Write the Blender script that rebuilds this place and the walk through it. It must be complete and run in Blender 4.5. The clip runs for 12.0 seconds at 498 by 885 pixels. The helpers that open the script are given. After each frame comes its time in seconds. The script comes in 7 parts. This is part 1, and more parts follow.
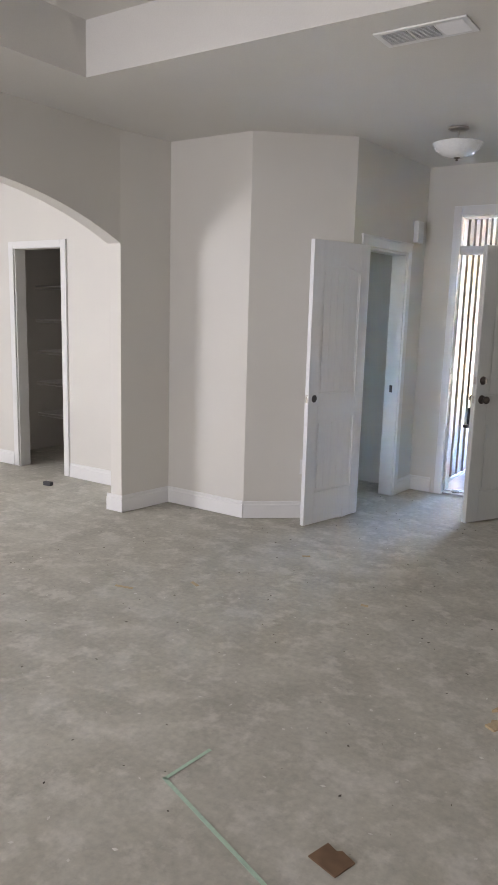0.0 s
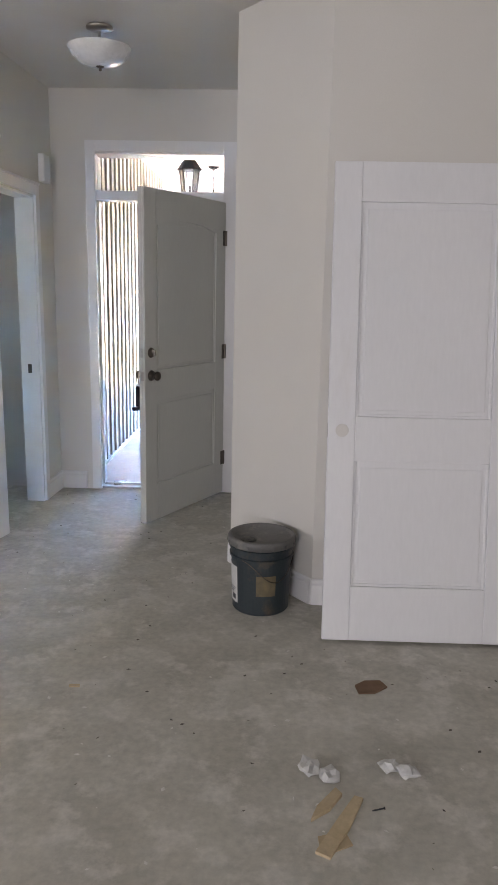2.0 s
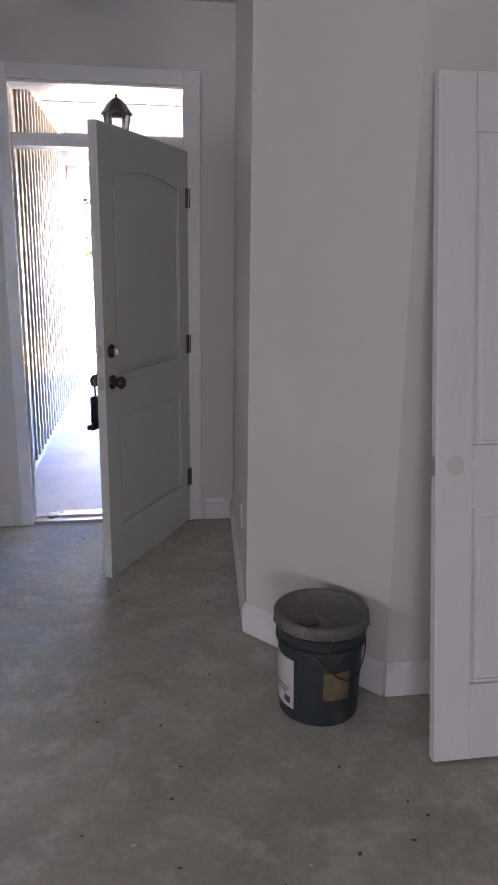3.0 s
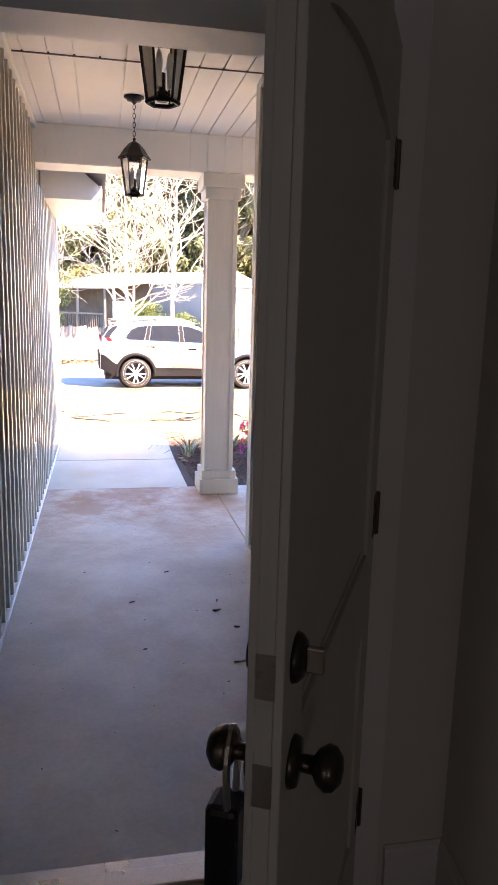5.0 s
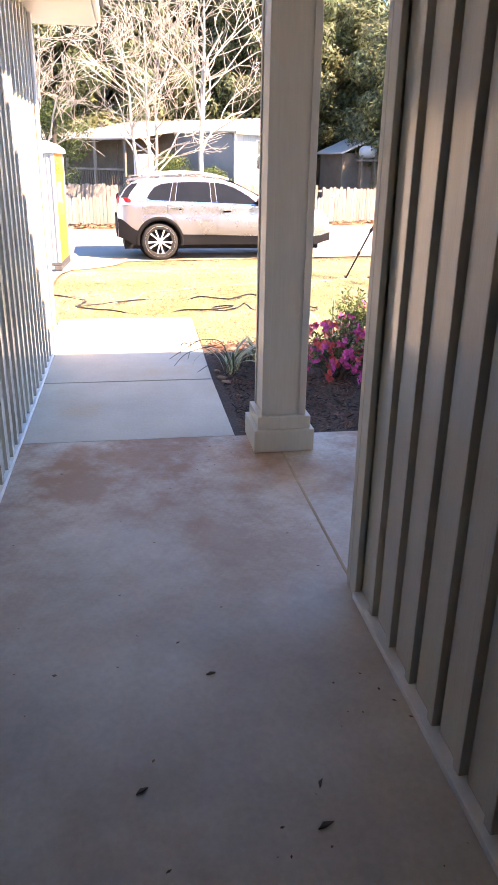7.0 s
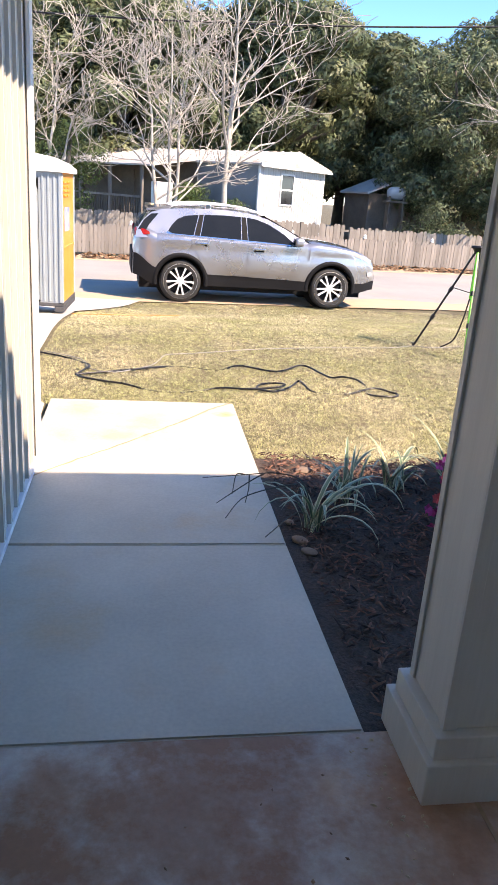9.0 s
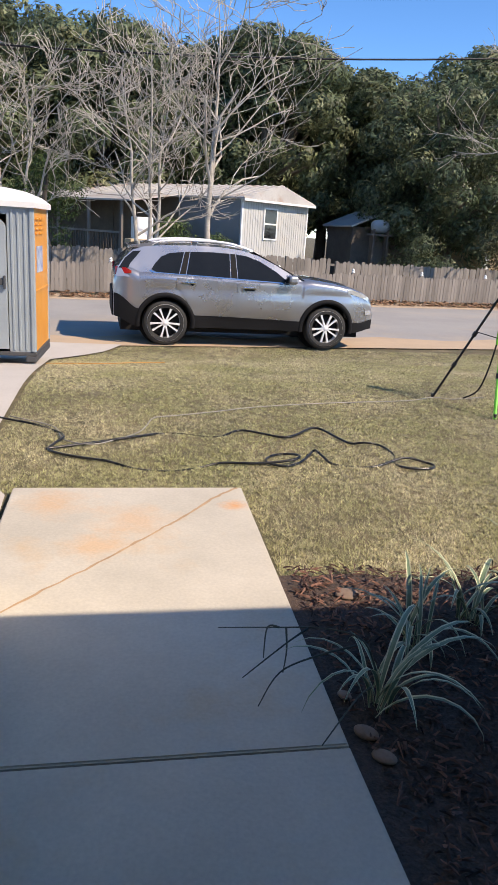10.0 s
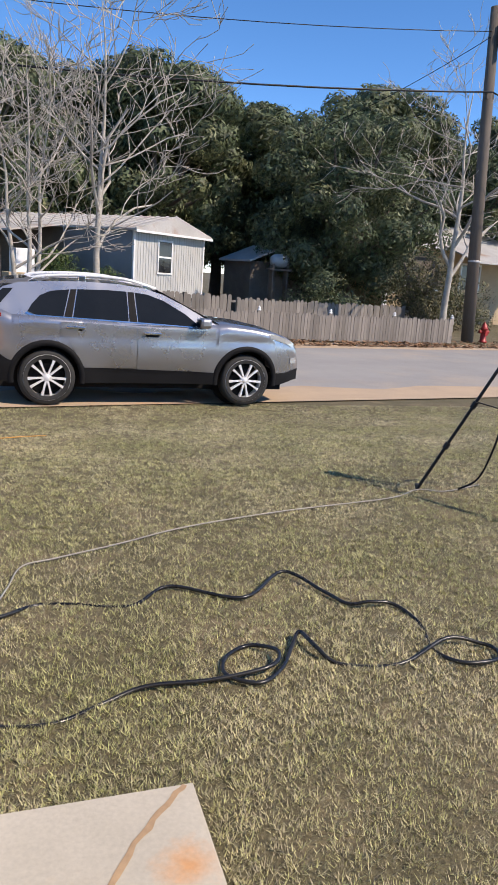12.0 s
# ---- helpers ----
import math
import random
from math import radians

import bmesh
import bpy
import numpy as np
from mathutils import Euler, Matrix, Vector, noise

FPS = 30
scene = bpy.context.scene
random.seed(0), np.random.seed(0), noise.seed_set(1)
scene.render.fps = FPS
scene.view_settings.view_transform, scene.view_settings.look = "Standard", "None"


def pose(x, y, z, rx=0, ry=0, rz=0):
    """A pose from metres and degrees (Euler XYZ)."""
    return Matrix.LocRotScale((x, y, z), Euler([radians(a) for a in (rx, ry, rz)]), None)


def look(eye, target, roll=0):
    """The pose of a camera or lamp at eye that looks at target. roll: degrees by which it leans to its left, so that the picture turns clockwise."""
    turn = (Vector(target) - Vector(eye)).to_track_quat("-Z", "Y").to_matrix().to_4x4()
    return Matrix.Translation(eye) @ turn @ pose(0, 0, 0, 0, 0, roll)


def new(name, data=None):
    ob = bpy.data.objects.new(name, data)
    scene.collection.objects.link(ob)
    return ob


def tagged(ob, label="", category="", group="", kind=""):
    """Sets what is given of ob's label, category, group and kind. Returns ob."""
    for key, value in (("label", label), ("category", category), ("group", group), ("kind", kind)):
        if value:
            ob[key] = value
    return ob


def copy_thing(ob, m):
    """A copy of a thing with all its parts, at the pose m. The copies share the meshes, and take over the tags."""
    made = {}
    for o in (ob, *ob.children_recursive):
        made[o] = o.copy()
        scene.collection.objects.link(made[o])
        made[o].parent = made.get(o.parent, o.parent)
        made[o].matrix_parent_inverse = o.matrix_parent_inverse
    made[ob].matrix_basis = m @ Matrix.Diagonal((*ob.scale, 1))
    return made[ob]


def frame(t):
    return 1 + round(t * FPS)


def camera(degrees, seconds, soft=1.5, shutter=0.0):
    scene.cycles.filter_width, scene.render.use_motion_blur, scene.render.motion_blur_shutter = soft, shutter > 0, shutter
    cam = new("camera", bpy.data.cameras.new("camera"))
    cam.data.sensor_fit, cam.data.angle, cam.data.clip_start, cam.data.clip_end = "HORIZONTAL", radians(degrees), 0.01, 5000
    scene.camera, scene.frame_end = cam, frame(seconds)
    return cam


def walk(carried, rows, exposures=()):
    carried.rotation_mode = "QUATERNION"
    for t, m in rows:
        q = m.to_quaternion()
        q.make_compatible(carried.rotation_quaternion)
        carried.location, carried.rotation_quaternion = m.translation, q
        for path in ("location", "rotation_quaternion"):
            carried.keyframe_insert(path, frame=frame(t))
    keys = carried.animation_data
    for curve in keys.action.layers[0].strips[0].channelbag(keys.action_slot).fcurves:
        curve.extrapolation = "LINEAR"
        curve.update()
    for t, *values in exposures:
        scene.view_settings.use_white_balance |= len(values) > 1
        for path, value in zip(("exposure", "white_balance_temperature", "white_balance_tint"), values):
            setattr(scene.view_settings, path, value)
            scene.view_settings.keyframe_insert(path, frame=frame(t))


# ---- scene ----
cam = camera(38.0, 12.0)
PATH = [
    (0, (1.625, -6.112, 1.545), (0.523, -4.482, 1.188), 1.6),
    (0.5, (1.622, -6.053, 1.535), (0.778, -4.277, 1.169), 1.6),
    (1, (1.477, -5.859, 1.456), (0.917, -3.981, 1.061), 1.2),
    (1.5, (1.153, -5.598, 1.481), (0.869, -3.666, 1.049), 1.1),
    (2, (0.833, -5.166, 1.495), (0.763, -3.211, 1.075), 1.2),
    (2.5, (0.494, -4.69, 1.495), (0.623, -2.742, 1.06), 0.4),
    (3, (0.225, -4.085, 1.474), (0.5, -2.161, 0.999), 0.7),
    (3.4, (0.035, -3.574, 1.46), (0.335, -1.663, 0.954), 1.4),
    (3.5, (-0.027, -3.452, 1.445), (0.293, -1.54, 0.954), 1.4),
    (3.7, (-0.087, -3.208, 1.466), (0.249, -1.298, 0.977), 1.5),
    (5.3, (-0.168, -1.197, 1.51), (0.252, 0.726, 1.154), 0.9),
    (5.5, (-0.174, -0.962, 1.496), (0.287, 0.948, 1.124), -0.1),
    (6, (-0.095, -0.395, 1.51), (0.504, 1.456, 1.045), -1.0),
    (6.5, (-0.008, 0.15, 1.512), (0.415, 2.012, 0.916), 0.5),
    (7, (0.007, 0.705, 1.431), (0.312, 2.545, 0.708), 1.0),
    (7.2, (-0.009, 0.949, 1.406), (0.274, 2.786, 0.666), 2.3),
    (8.8, (-0.092, 2.716, 1.398), (0.223, 4.576, 0.736), 4.4),
    (9, (-0.114, 2.934, 1.406), (0.201, 4.801, 0.761), 4.3),
    (9.5, (-0.169, 3.448, 1.416), (0.161, 5.328, 0.821), 3.9),
    (10, (-0.136, 4.026, 1.418), (0.227, 5.911, 0.857), 3.7),
    (10.5, (-0.108, 4.57, 1.416), (0.282, 6.454, 0.868), 3.1),
    (11, (-0.024, 5.159, 1.404), (0.375, 7.042, 0.863), 3.1),
    (11.5, (0.016, 5.731, 1.397), (0.478, 7.61, 0.89), 3.5),
    (12, (0.086, 6.263, 1.402), (0.731, 8.1, 0.945), 4.1),
]
EXPOSURES = [(0.0, 7.35, 8900, 27), (2.0, 7.15, 8900, 28), (2.6, 6.8, 8600, 31), (3.1, 6.4, 8200, 37), (3.4, 6.1, 7800, 41), (3.7, 5.8, 8000, 42), (5.3, 3.9, 10800, 36), (6.2, 3.75, 11000, 33), (7.2, 3.05, 10700, 33), (8.8, 2.25, 8700, 24), (9.6, 1.47, 7900, 17), (10.0, 1.1, 7900, 17), (10.5, 0.95, 7600, 15), (12.0, 0.9, 7600, 17)]
walk(cam, [(t, look(e, g, r)) for t, e, g, r in PATH], EXPOSURES)

# ---- light ----
world = bpy.data.worlds.new("sky")
scene.world = world
world.use_nodes = True
wn = world.node_tree.nodes
sky = wn.new("ShaderNodeTexSky")
sky.sky_type, sky.sun_disc = "NISHITA", False
SUN_WAY = Vector((-0.78, 0.69, -1.0)).normalized()
sky.sun_elevation = math.asin(-SUN_WAY.z)
sky.sun_rotation = math.atan2(-SUN_WAY.x, -SUN_WAY.y)
sky.air_density, sky.dust_density, sky.ozone_density = 0.55, 0.0, 3.5
sky.altitude = 400
deep = wn.new("ShaderNodeHueSaturation")
deep.inputs["Saturation"].default_value = 1.22
world.node_tree.links.new(sky.outputs[0], deep.inputs["Color"])
world.node_tree.links.new(deep.outputs[0], wn["Background"].inputs[0])
wn["Background"].inputs[1].default_value = 0.15
sun_data = bpy.data.lights.new("sun", "SUN")
sun_data.energy, sun_data.angle, sun_data.color = 2.75, radians(0.5), (1.0, 0.95, 0.86)
sun = new("sun", sun_data)
sun.matrix_world = look((0, 0, 30), Vector((0, 0, 30)) + SUN_WAY)


def daylight_lamp(x, y, z, w, h, to, watts, color=(0.92, 0.96, 1.0)):
    """Added area lamp that stands in for daylight from a window of that size, facing the point to."""
    d = bpy.data.lights.new("daylight_stand_in", "AREA")
    d.shape, d.size, d.size_y, d.energy, d.color = "RECTANGLE", w, h, watts, color
    o = new("daylight_stand_in", d)
    o.matrix_world = look((x, y, z), to)
    return o


# lamp in the unseen south opening replaces the daylight blocked behind it
daylight_lamp(-0.65, -10.02, 1.48, 1.7, 1.2, (-0.9, 0, 1.2), 1.18, (0.585, 0.755, 1.0))
# added lamp for the light through the arch; the west wall has no window
daylight_lamp(-5.6, -6.0, 1.4, 1.6, 1.3, (-4.2, -2, 1.0), 1.6, (0.585, 0.765, 1.0))

# ---- materials ----
PZ = -0.042          # top of the porch slab
WALK_Z = PZ - 0.004  # top of the walk


def mk(name, c1, c2, big=1.5, fine=60, rough=0.6, bump=0.2, dist=0.002, metal=0.0, rand=0.0, grain=0.12,
       c3=None, mask=(0.8, 0.62, 0.75), wash=None, island=0.0, stretch=(1, 1, 1), coat=0.0, space="world", trans=0.0, blades=False, spots=()):
    """A surface of two tones that mix in patches, with fine grain, relief and, if c3 is given, stains. mask: scale, start, end.
    trans: share of light let through (leaves); blades: the two tones go leaf by leaf; spots: (x, y, radius, tone) stains."""
    m = bpy.data.materials.new(name)
    m.use_nodes = True
    nt = m.node_tree
    n, k = nt.nodes, nt.links.new
    b = n["Principled BSDF"]
    if space == "world":
        src = n.new("ShaderNodeNewGeometry").outputs["Position"]
    else:
        src = n.new("ShaderNodeTexCoord").outputs["Object"]
    mp = n.new("ShaderNodeMapping")
    mp.inputs["Scale"].default_value = stretch
    k(src, mp.inputs["Vector"])

    def noise_at(scale, detail=4.0, r=0.6):
        t = n.new("ShaderNodeTexNoise")
        t.inputs["Scale"].default_value, t.inputs["Detail"].default_value, t.inputs["Roughness"].default_value = scale, detail, r
        k(mp.outputs[0], t.inputs["Vector"])
        return t.outputs["Fac"]

    def span(v, a, z, lo=0.0, hi=1.0):
        r = n.new("ShaderNodeMapRange")
        for i, q in enumerate((a, z, lo, hi)):
            r.inputs[1 + i].default_value = q
        k(v, r.inputs[0])
        return r.outputs[0]

    def mix(f, a, z, kind="MIX"):
        x = n.new("ShaderNodeMix")
        x.data_type, x.blend_type = "RGBA", kind
        for s, q in ((0, f), (6, a), (7, z)):
            if isinstance(q, (int, float)):
                x.inputs[s].default_value = q
            elif isinstance(q, tuple):
                x.inputs[s].default_value = (*q, 1)
            else:
                k(q, x.inputs[s])
        return x.outputs[2]

    big_n, fine_n = noise_at(big), noise_at(fine, 3.0)
    col = mix(span(big_n, 0.35, 0.65), tuple(c1), tuple(c2))
    if blades:
        own = n.new("ShaderNodeMath")
        own.operation = "ADD"
        k(n.new("ShaderNodeNewGeometry").outputs["Random Per Island"], own.inputs[0])
        k(span(big_n, 0.3, 0.7, -0.35, 0.35), own.inputs[1])
        col = mix(span(own.outputs[0], 0.15, 0.85), tuple(c1), tuple(c2))
    for sx, sy, sr, tone in spots:
        far = n.new("ShaderNodeVectorMath")
        far.operation = "DISTANCE"
        far.inputs[1].default_value = (sx, sy, WALK_Z)
        k(src, far.inputs[0])
        ragged = n.new("ShaderNodeMath")
        ragged.operation = "ADD"
        k(far.outputs["Value"], ragged.inputs[0])
        k(span(noise_at(7.0, 5.0, 0.7), 0.25, 0.75, -0.55 * sr, 0.55 * sr), ragged.inputs[1])
        col = mix(span(ragged.outputs[0], 0.15 * sr, 1.2 * sr, 0.8, 0.0), col, tuple(tone))
    if c3:
        col = mix(span(noise_at(mask[0], 5.0, 0.65), mask[1], mask[2]), col, tuple(c3))
    if wash:
        axis, a, z, tone = wash
        sep = n.new("ShaderNodeSeparateXYZ")
        k(src, sep.inputs[0])
        mul = n.new("ShaderNodeMath")
        mul.operation = "MULTIPLY"
        k(span(sep.outputs[axis], a, z), mul.inputs[0])
        k(span(noise_at(1.7, 7.0, 0.72), 0.38, 0.58), mul.inputs[1])
        col = mix(mul.outputs[0], col, tuple(tone))
    g = span(fine_n, 0.2, 0.8, 1 - grain, 1 + grain)
    comb = n.new("ShaderNodeCombineColor")
    for i in range(3):
        k(g, comb.inputs[i])
    col = mix(1.0, col, comb.outputs[0], "MULTIPLY")
    if rand or island:
        out = n.new("ShaderNodeObjectInfo").outputs["Random"] if rand else n.new("ShaderNodeNewGeometry").outputs["Random Per Island"]
        amt = rand or island
        v = span(out, 0, 1, 1 - amt, 1 + amt)
        h = n.new("ShaderNodeHueSaturation")
        k(v, h.inputs["Value"])
        k(col, h.inputs["Color"])
        col = h.outputs[0]
    k(col, b.inputs["Base Color"])
    k(span(big_n, 0.3, 0.7, max(rough - 0.07, 0.03), min(rough + 0.07, 1)), b.inputs["Roughness"])
    b.inputs["Metallic"].default_value = metal
    b.inputs["Coat Weight"].default_value = coat
    b.inputs["Coat Roughness"].default_value = 0.06
    if bump:
        bp = n.new("ShaderNodeBump")
        bp.inputs["Strength"].default_value, bp.inputs["Distance"].default_value = bump, dist
        k(fine_n, bp.inputs["Height"])
        k(bp.outputs[0], b.inputs["Normal"])
    if trans:
        thin = n.new("ShaderNodeBsdfTranslucent")
        both = n.new("ShaderNodeMixShader")
        both.inputs[0].default_value = trans
        k(col, thin.inputs["Color"])
        k(b.outputs[0], both.inputs[1])
        k(thin.outputs[0], both.inputs[2])
        k(both.outputs[0], n["Material Output"].inputs["Surface"])
    return m


def glass(name, tint=(1, 1, 1), rough=0.0):
    m = bpy.data.materials.new(name)
    m.use_nodes = True
    b = m.node_tree.nodes["Principled BSDF"]
    b.inputs["Base Color"].default_value = (*tint, 1)
    b.inputs["Transmission Weight"].default_value = 1.0
    b.inputs["Roughness"].default_value = rough
    b.inputs["IOR"].default_value = 1.45
    return m


M_WALL = mk("wall_paint", (0.69, 0.665, 0.61), (0.66, 0.635, 0.585), 0.7, 180, 0.62, 0.25, 0.0012, grain=0.02)
M_CEIL = mk("ceiling_paint", (0.70, 0.68, 0.64), (0.67, 0.65, 0.61), 0.6, 120, 0.8, 0.4, 0.002, grain=0.03)
M_TRIM = mk("white_trim", (0.78, 0.775, 0.76), (0.75, 0.745, 0.73), 1.2, 90, 0.38, 0.08, 0.001, grain=0.02)
M_DOOR = mk("white_door_paint", (0.79, 0.79, 0.79), (0.76, 0.765, 0.765), 1.0, 70, 0.40, 0.12, 0.001, grain=0.025, stretch=(1, 1, 0.15), c3=(0.70, 0.69, 0.66), mask=(3.0, 0.64, 0.8))
M_FDOOR = mk("primed_door", (0.60, 0.61, 0.575), (0.57, 0.58, 0.545), 1.4, 80, 0.48, 0.12, 0.001, grain=0.03, stretch=(1, 1, 0.2))
M_FLOOR = mk("dusty_slab", (0.52, 0.50, 0.44), (0.425, 0.405, 0.35), 3.4, 34, 0.80, 0.3, 0.002, grain=0.16, c3=(0.58, 0.555, 0.50), mask=(6.5, 0.50, 0.62))
M_PORCH = mk("porch_slab", (0.64, 0.58, 0.505), (0.50, 0.45, 0.39), 2.2, 55, 0.55, 0.3, 0.002, grain=0.10, c3=(0.50, 0.36, 0.26), mask=(0.9, 0.53, 0.72), wash=(1, 2.2, 4.2, (0.36, 0.175, 0.095)), spots=((0.80, 4.05, 0.42, (0.50, 0.29, 0.16)), (0.70, 4.38, 0.22, (0.46, 0.22, 0.11)), (0.40, 4.38, 0.10, (0.58, 0.36, 0.22)), (0.02, 4.30, 0.15, (0.36, 0.17, 0.10)), (-0.30, 4.42, 0.10, (0.46, 0.26, 0.16))))
M_WALK = mk("walk_slab", (0.58, 0.525, 0.43), (0.49, 0.445, 0.365), 1.8, 70, 0.74, 0.3, 0.002, grain=0.10, c3=(0.56, 0.43, 0.29), mask=(1.3, 0.57, 0.72), spots=((-0.04, 7.52, 0.22, (0.60, 0.42, 0.27)), (-0.20, 7.22, 0.16, (0.62, 0.41, 0.24)), (0.515, 7.72, 0.085, (0.66, 0.30, 0.10)), (-0.45, 7.75, 0.2, (0.60, 0.40, 0.24))))
M_JOINT = mk("joint_shadow", (0.09, 0.08, 0.07), (0.13, 0.11, 0.09), 5, 60, 0.95)
M_RUST = mk("clay_streak", (0.50, 0.33, 0.19), (0.36, 0.24, 0.145), 5, 50, 0.9, 0.4, 0.003)
M_SIDE = mk("vinyl_siding", (0.58, 0.54, 0.475), (0.53, 0.49, 0.43), 9.0, 190, 0.22, 0.25, 0.0012, grain=0.07, stretch=(1, 1, 0.06), rand=0.03)
M_SIDE.node_tree.nodes["Principled BSDF"].inputs["Specular IOR Level"].default_value = 0.65
M_TAUPE = mk("taupe_trim", (0.64, 0.605, 0.53), (0.59, 0.555, 0.485), 5.0, 90, 0.5, 0.25, 0.0015, grain=0.06, stretch=(1, 1, 0.08))
M_SOFFIT = mk("vinyl_soffit", (0.82, 0.80, 0.76), (0.79, 0.77, 0.73), 0.8, 90, 0.45, 0.1, 0.001, grain=0.02)
M_BLACK = mk("black_metal", (0.018, 0.018, 0.02), (0.028, 0.028, 0.03), 6, 120, 0.42, 0.2, 0.0008, metal=0.6)
M_NICKEL = mk("brushed_nickel", (0.52, 0.49, 0.45), (0.46, 0.43, 0.40), 8, 200, 0.3, 0.1, 0.0004, metal=1.0)
M_BRONZE = mk("dark_bronze", (0.10, 0.085, 0.075), (0.14, 0.12, 0.10), 8, 160, 0.36, 0.1, 0.0004, metal=1.0)
M_SHINGLE = mk("roof_shingle", (0.16, 0.15, 0.14), (0.11, 0.105, 0.10), 2.0, 30, 0.9, 0.5, 0.004)
M_GLASS = glass("clear_glass")
# wall paint toned down: shade inside closet and pantry put into the colour
M_WALL_SHADED = mk("shaded_wall_paint", (0.62, 0.59, 0.55), (0.58, 0.55, 0.51), 0.8, 100, 0.7, 0.2, 0.001, grain=0.03)

# ---- mesh helpers ----


def part(name, bm, material, parent=None, label="", smooth=False):
    me = bpy.data.meshes.new(name)
    bmesh.ops.recalc_face_normals(bm, faces=bm.faces)
    bm.to_mesh(me)
    bm.free()
    me.materials.append(material)
    if smooth:
        me.shade_smooth()
    ob = new(name, me)
    if parent is not None:
        ob.parent = parent
    if label:
        ob["label"] = label
    return ob


def struct(name, bm, material, label, category="", smooth=False):
    return tagged(part(name, bm, material, None, "", smooth), label, category or name.split("_")[0], kind="structure")


def thing(name, label, category, m=None, group=""):
    ob = tagged(new(name), label, category, group)
    ob.empty_display_size = 0.1
    if m is not None:
        ob.matrix_world = m
    return ob


def B(*boxes, bevel=0.0, bm=None):
    """Boxes (x0, y0, z0, x1, y1, z1) in one bmesh, edges rounded by bevel."""
    bm = bm or bmesh.new()
    for x0, y0, z0, x1, y1, z1 in boxes:
        r = bmesh.ops.create_cube(bm, size=1.0, matrix=Matrix.LocRotScale(((x0 + x1) / 2, (y0 + y1) / 2, (z0 + z1) / 2), None,
                                  (abs(x1 - x0), abs(y1 - y0), abs(z1 - z0))))
        if bevel:
            es = list({e for v in r["verts"] for e in v.link_edges})
            bmesh.ops.bevel(bm, geom=es, offset=bevel, segments=2, affect="EDGES", profile=0.5)
    return bm


def prism(pts, z0, z1, bm=None, m=None):
    """A plan polygon raised from z0 to z1, moved by m."""
    bm = bm or bmesh.new()
    m = m or Matrix()
    lo = [bm.verts.new(m @ Vector((x, y, z0))) for x, y in pts]
    hi = [bm.verts.new(m @ Vector((x, y, z1))) for x, y in pts]
    bm.faces.new(lo[::-1])
    bm.faces.new(hi)
    for i in range(len(pts)):
        j = (i + 1) % len(pts)
        bm.faces.new((lo[i], lo[j], hi[j], hi[i]))
    return bm


def tube(pts, r, n=8, bm=None, caps=True):
    """A round bar along points; r is one radius or one for each point."""
    bm = bm or bmesh.new()
    pts = [Vector(p) for p in pts]
    rs = r if isinstance(r, (list, tuple)) else [r] * len(pts)
    rings, side = [], None
    for i, p in enumerate(pts):
        d = (pts[min(i + 1, len(pts) - 1)] - pts[max(i - 1, 0)]).normalized()
        if side is None:
            side = d.cross(Vector((0, 0, 1)) if abs(d.z) < 0.9 else Vector((1, 0, 0))).normalized()
        else:
            side = (side - d * side.dot(d)).normalized()
        up = d.cross(side)
        rings.append([bm.verts.new(p + (side * math.cos(a) + up * math.sin(a)) * rs[i]) for a in (2 * math.pi * q / n for q in range(n))])
    for a, b in zip(rings, rings[1:]):
        for q in range(n):
            bm.faces.new((a[q], a[(q + 1) % n], b[(q + 1) % n], b[q]))
    if caps:
        bm.faces.new(rings[0][::-1])
        bm.faces.new(rings[-1])
    return bm


def lathe(profile, n=24, bm=None, at=(0, 0, 0), cap=True):
    """Turns (radius, height) points round the z axis."""
    bm = bm or bmesh.new()
    rings = []
    for r, z in profile:
        rings.append([bm.verts.new((at[0] + r * math.cos(a), at[1] + r * math.sin(a), at[2] + z)) for a in (2 * math.pi * q / n for q in range(n))])
    for a, b in zip(rings, rings[1:]):
        for q in range(n):
            bm.faces.new((a[q], a[(q + 1) % n], b[(q + 1) % n], b[q]))
    if cap and profile[0][0] > 1e-4:
        bm.faces.new(rings[0][::-1])
    if cap and profile[-1][0] > 1e-4:
        bm.faces.new(rings[-1])
    return bm


def wall_seg(p, q, z0, z1, thick, bm=None):
    """A straight wall from p to q in plan; its thickness lies to the right of the way from p to q."""
    p, q = Vector(p), Vector(q)
    d = (q - p).normalized()
    s = Vector((d.y, -d.x)) * thick
    return prism([tuple(p), tuple(q), tuple(q + s), tuple(p + s)], z0, z1, bm)


def smooth_path(pts, steps=6):
    """A Catmull-Rom line through points."""
    pts = [Vector(p) for p in pts]
    out = []
    for i in range(len(pts) - 1):
        a, b, c, d = pts[max(i - 1, 0)], pts[i], pts[i + 1], pts[min(i + 2, len(pts) - 1)]
        for s in range(steps):
            t = s / steps
            out.append(0.5 * (2 * b + (c - a) * t + (2 * a - 5 * b + 4 * c - d) * t * t + (3 * b - a - 3 * c + d) * t ** 3))
    return out + [pts[-1]]


# ---- house: plan ----
H = 2.772            # lower ceiling
FL, FR = -0.745, 0.715
C, Bc, A = (-0.80, -1.25), (-1.365, -1.745), (-2.105, -1.745)
R, D = (0.607, -1.385), (1.03, -1.90)
ARX = -2.17          # face of the wall with the arch
EAST, SOUTH, WEST = 4.4, -10.0, -5.7

struct("floor", prism([(WEST, SOUTH), (EAST, SOUTH), (EAST, 0.1), (WEST, 0.1)], -0.30, 0.0), M_FLOOR, "bare dusty grey concrete slab floor with stains and scuffs", "floor")

# front wall with the door opening
OX0, OX1, OTOP = -0.475, 0.475, 2.395
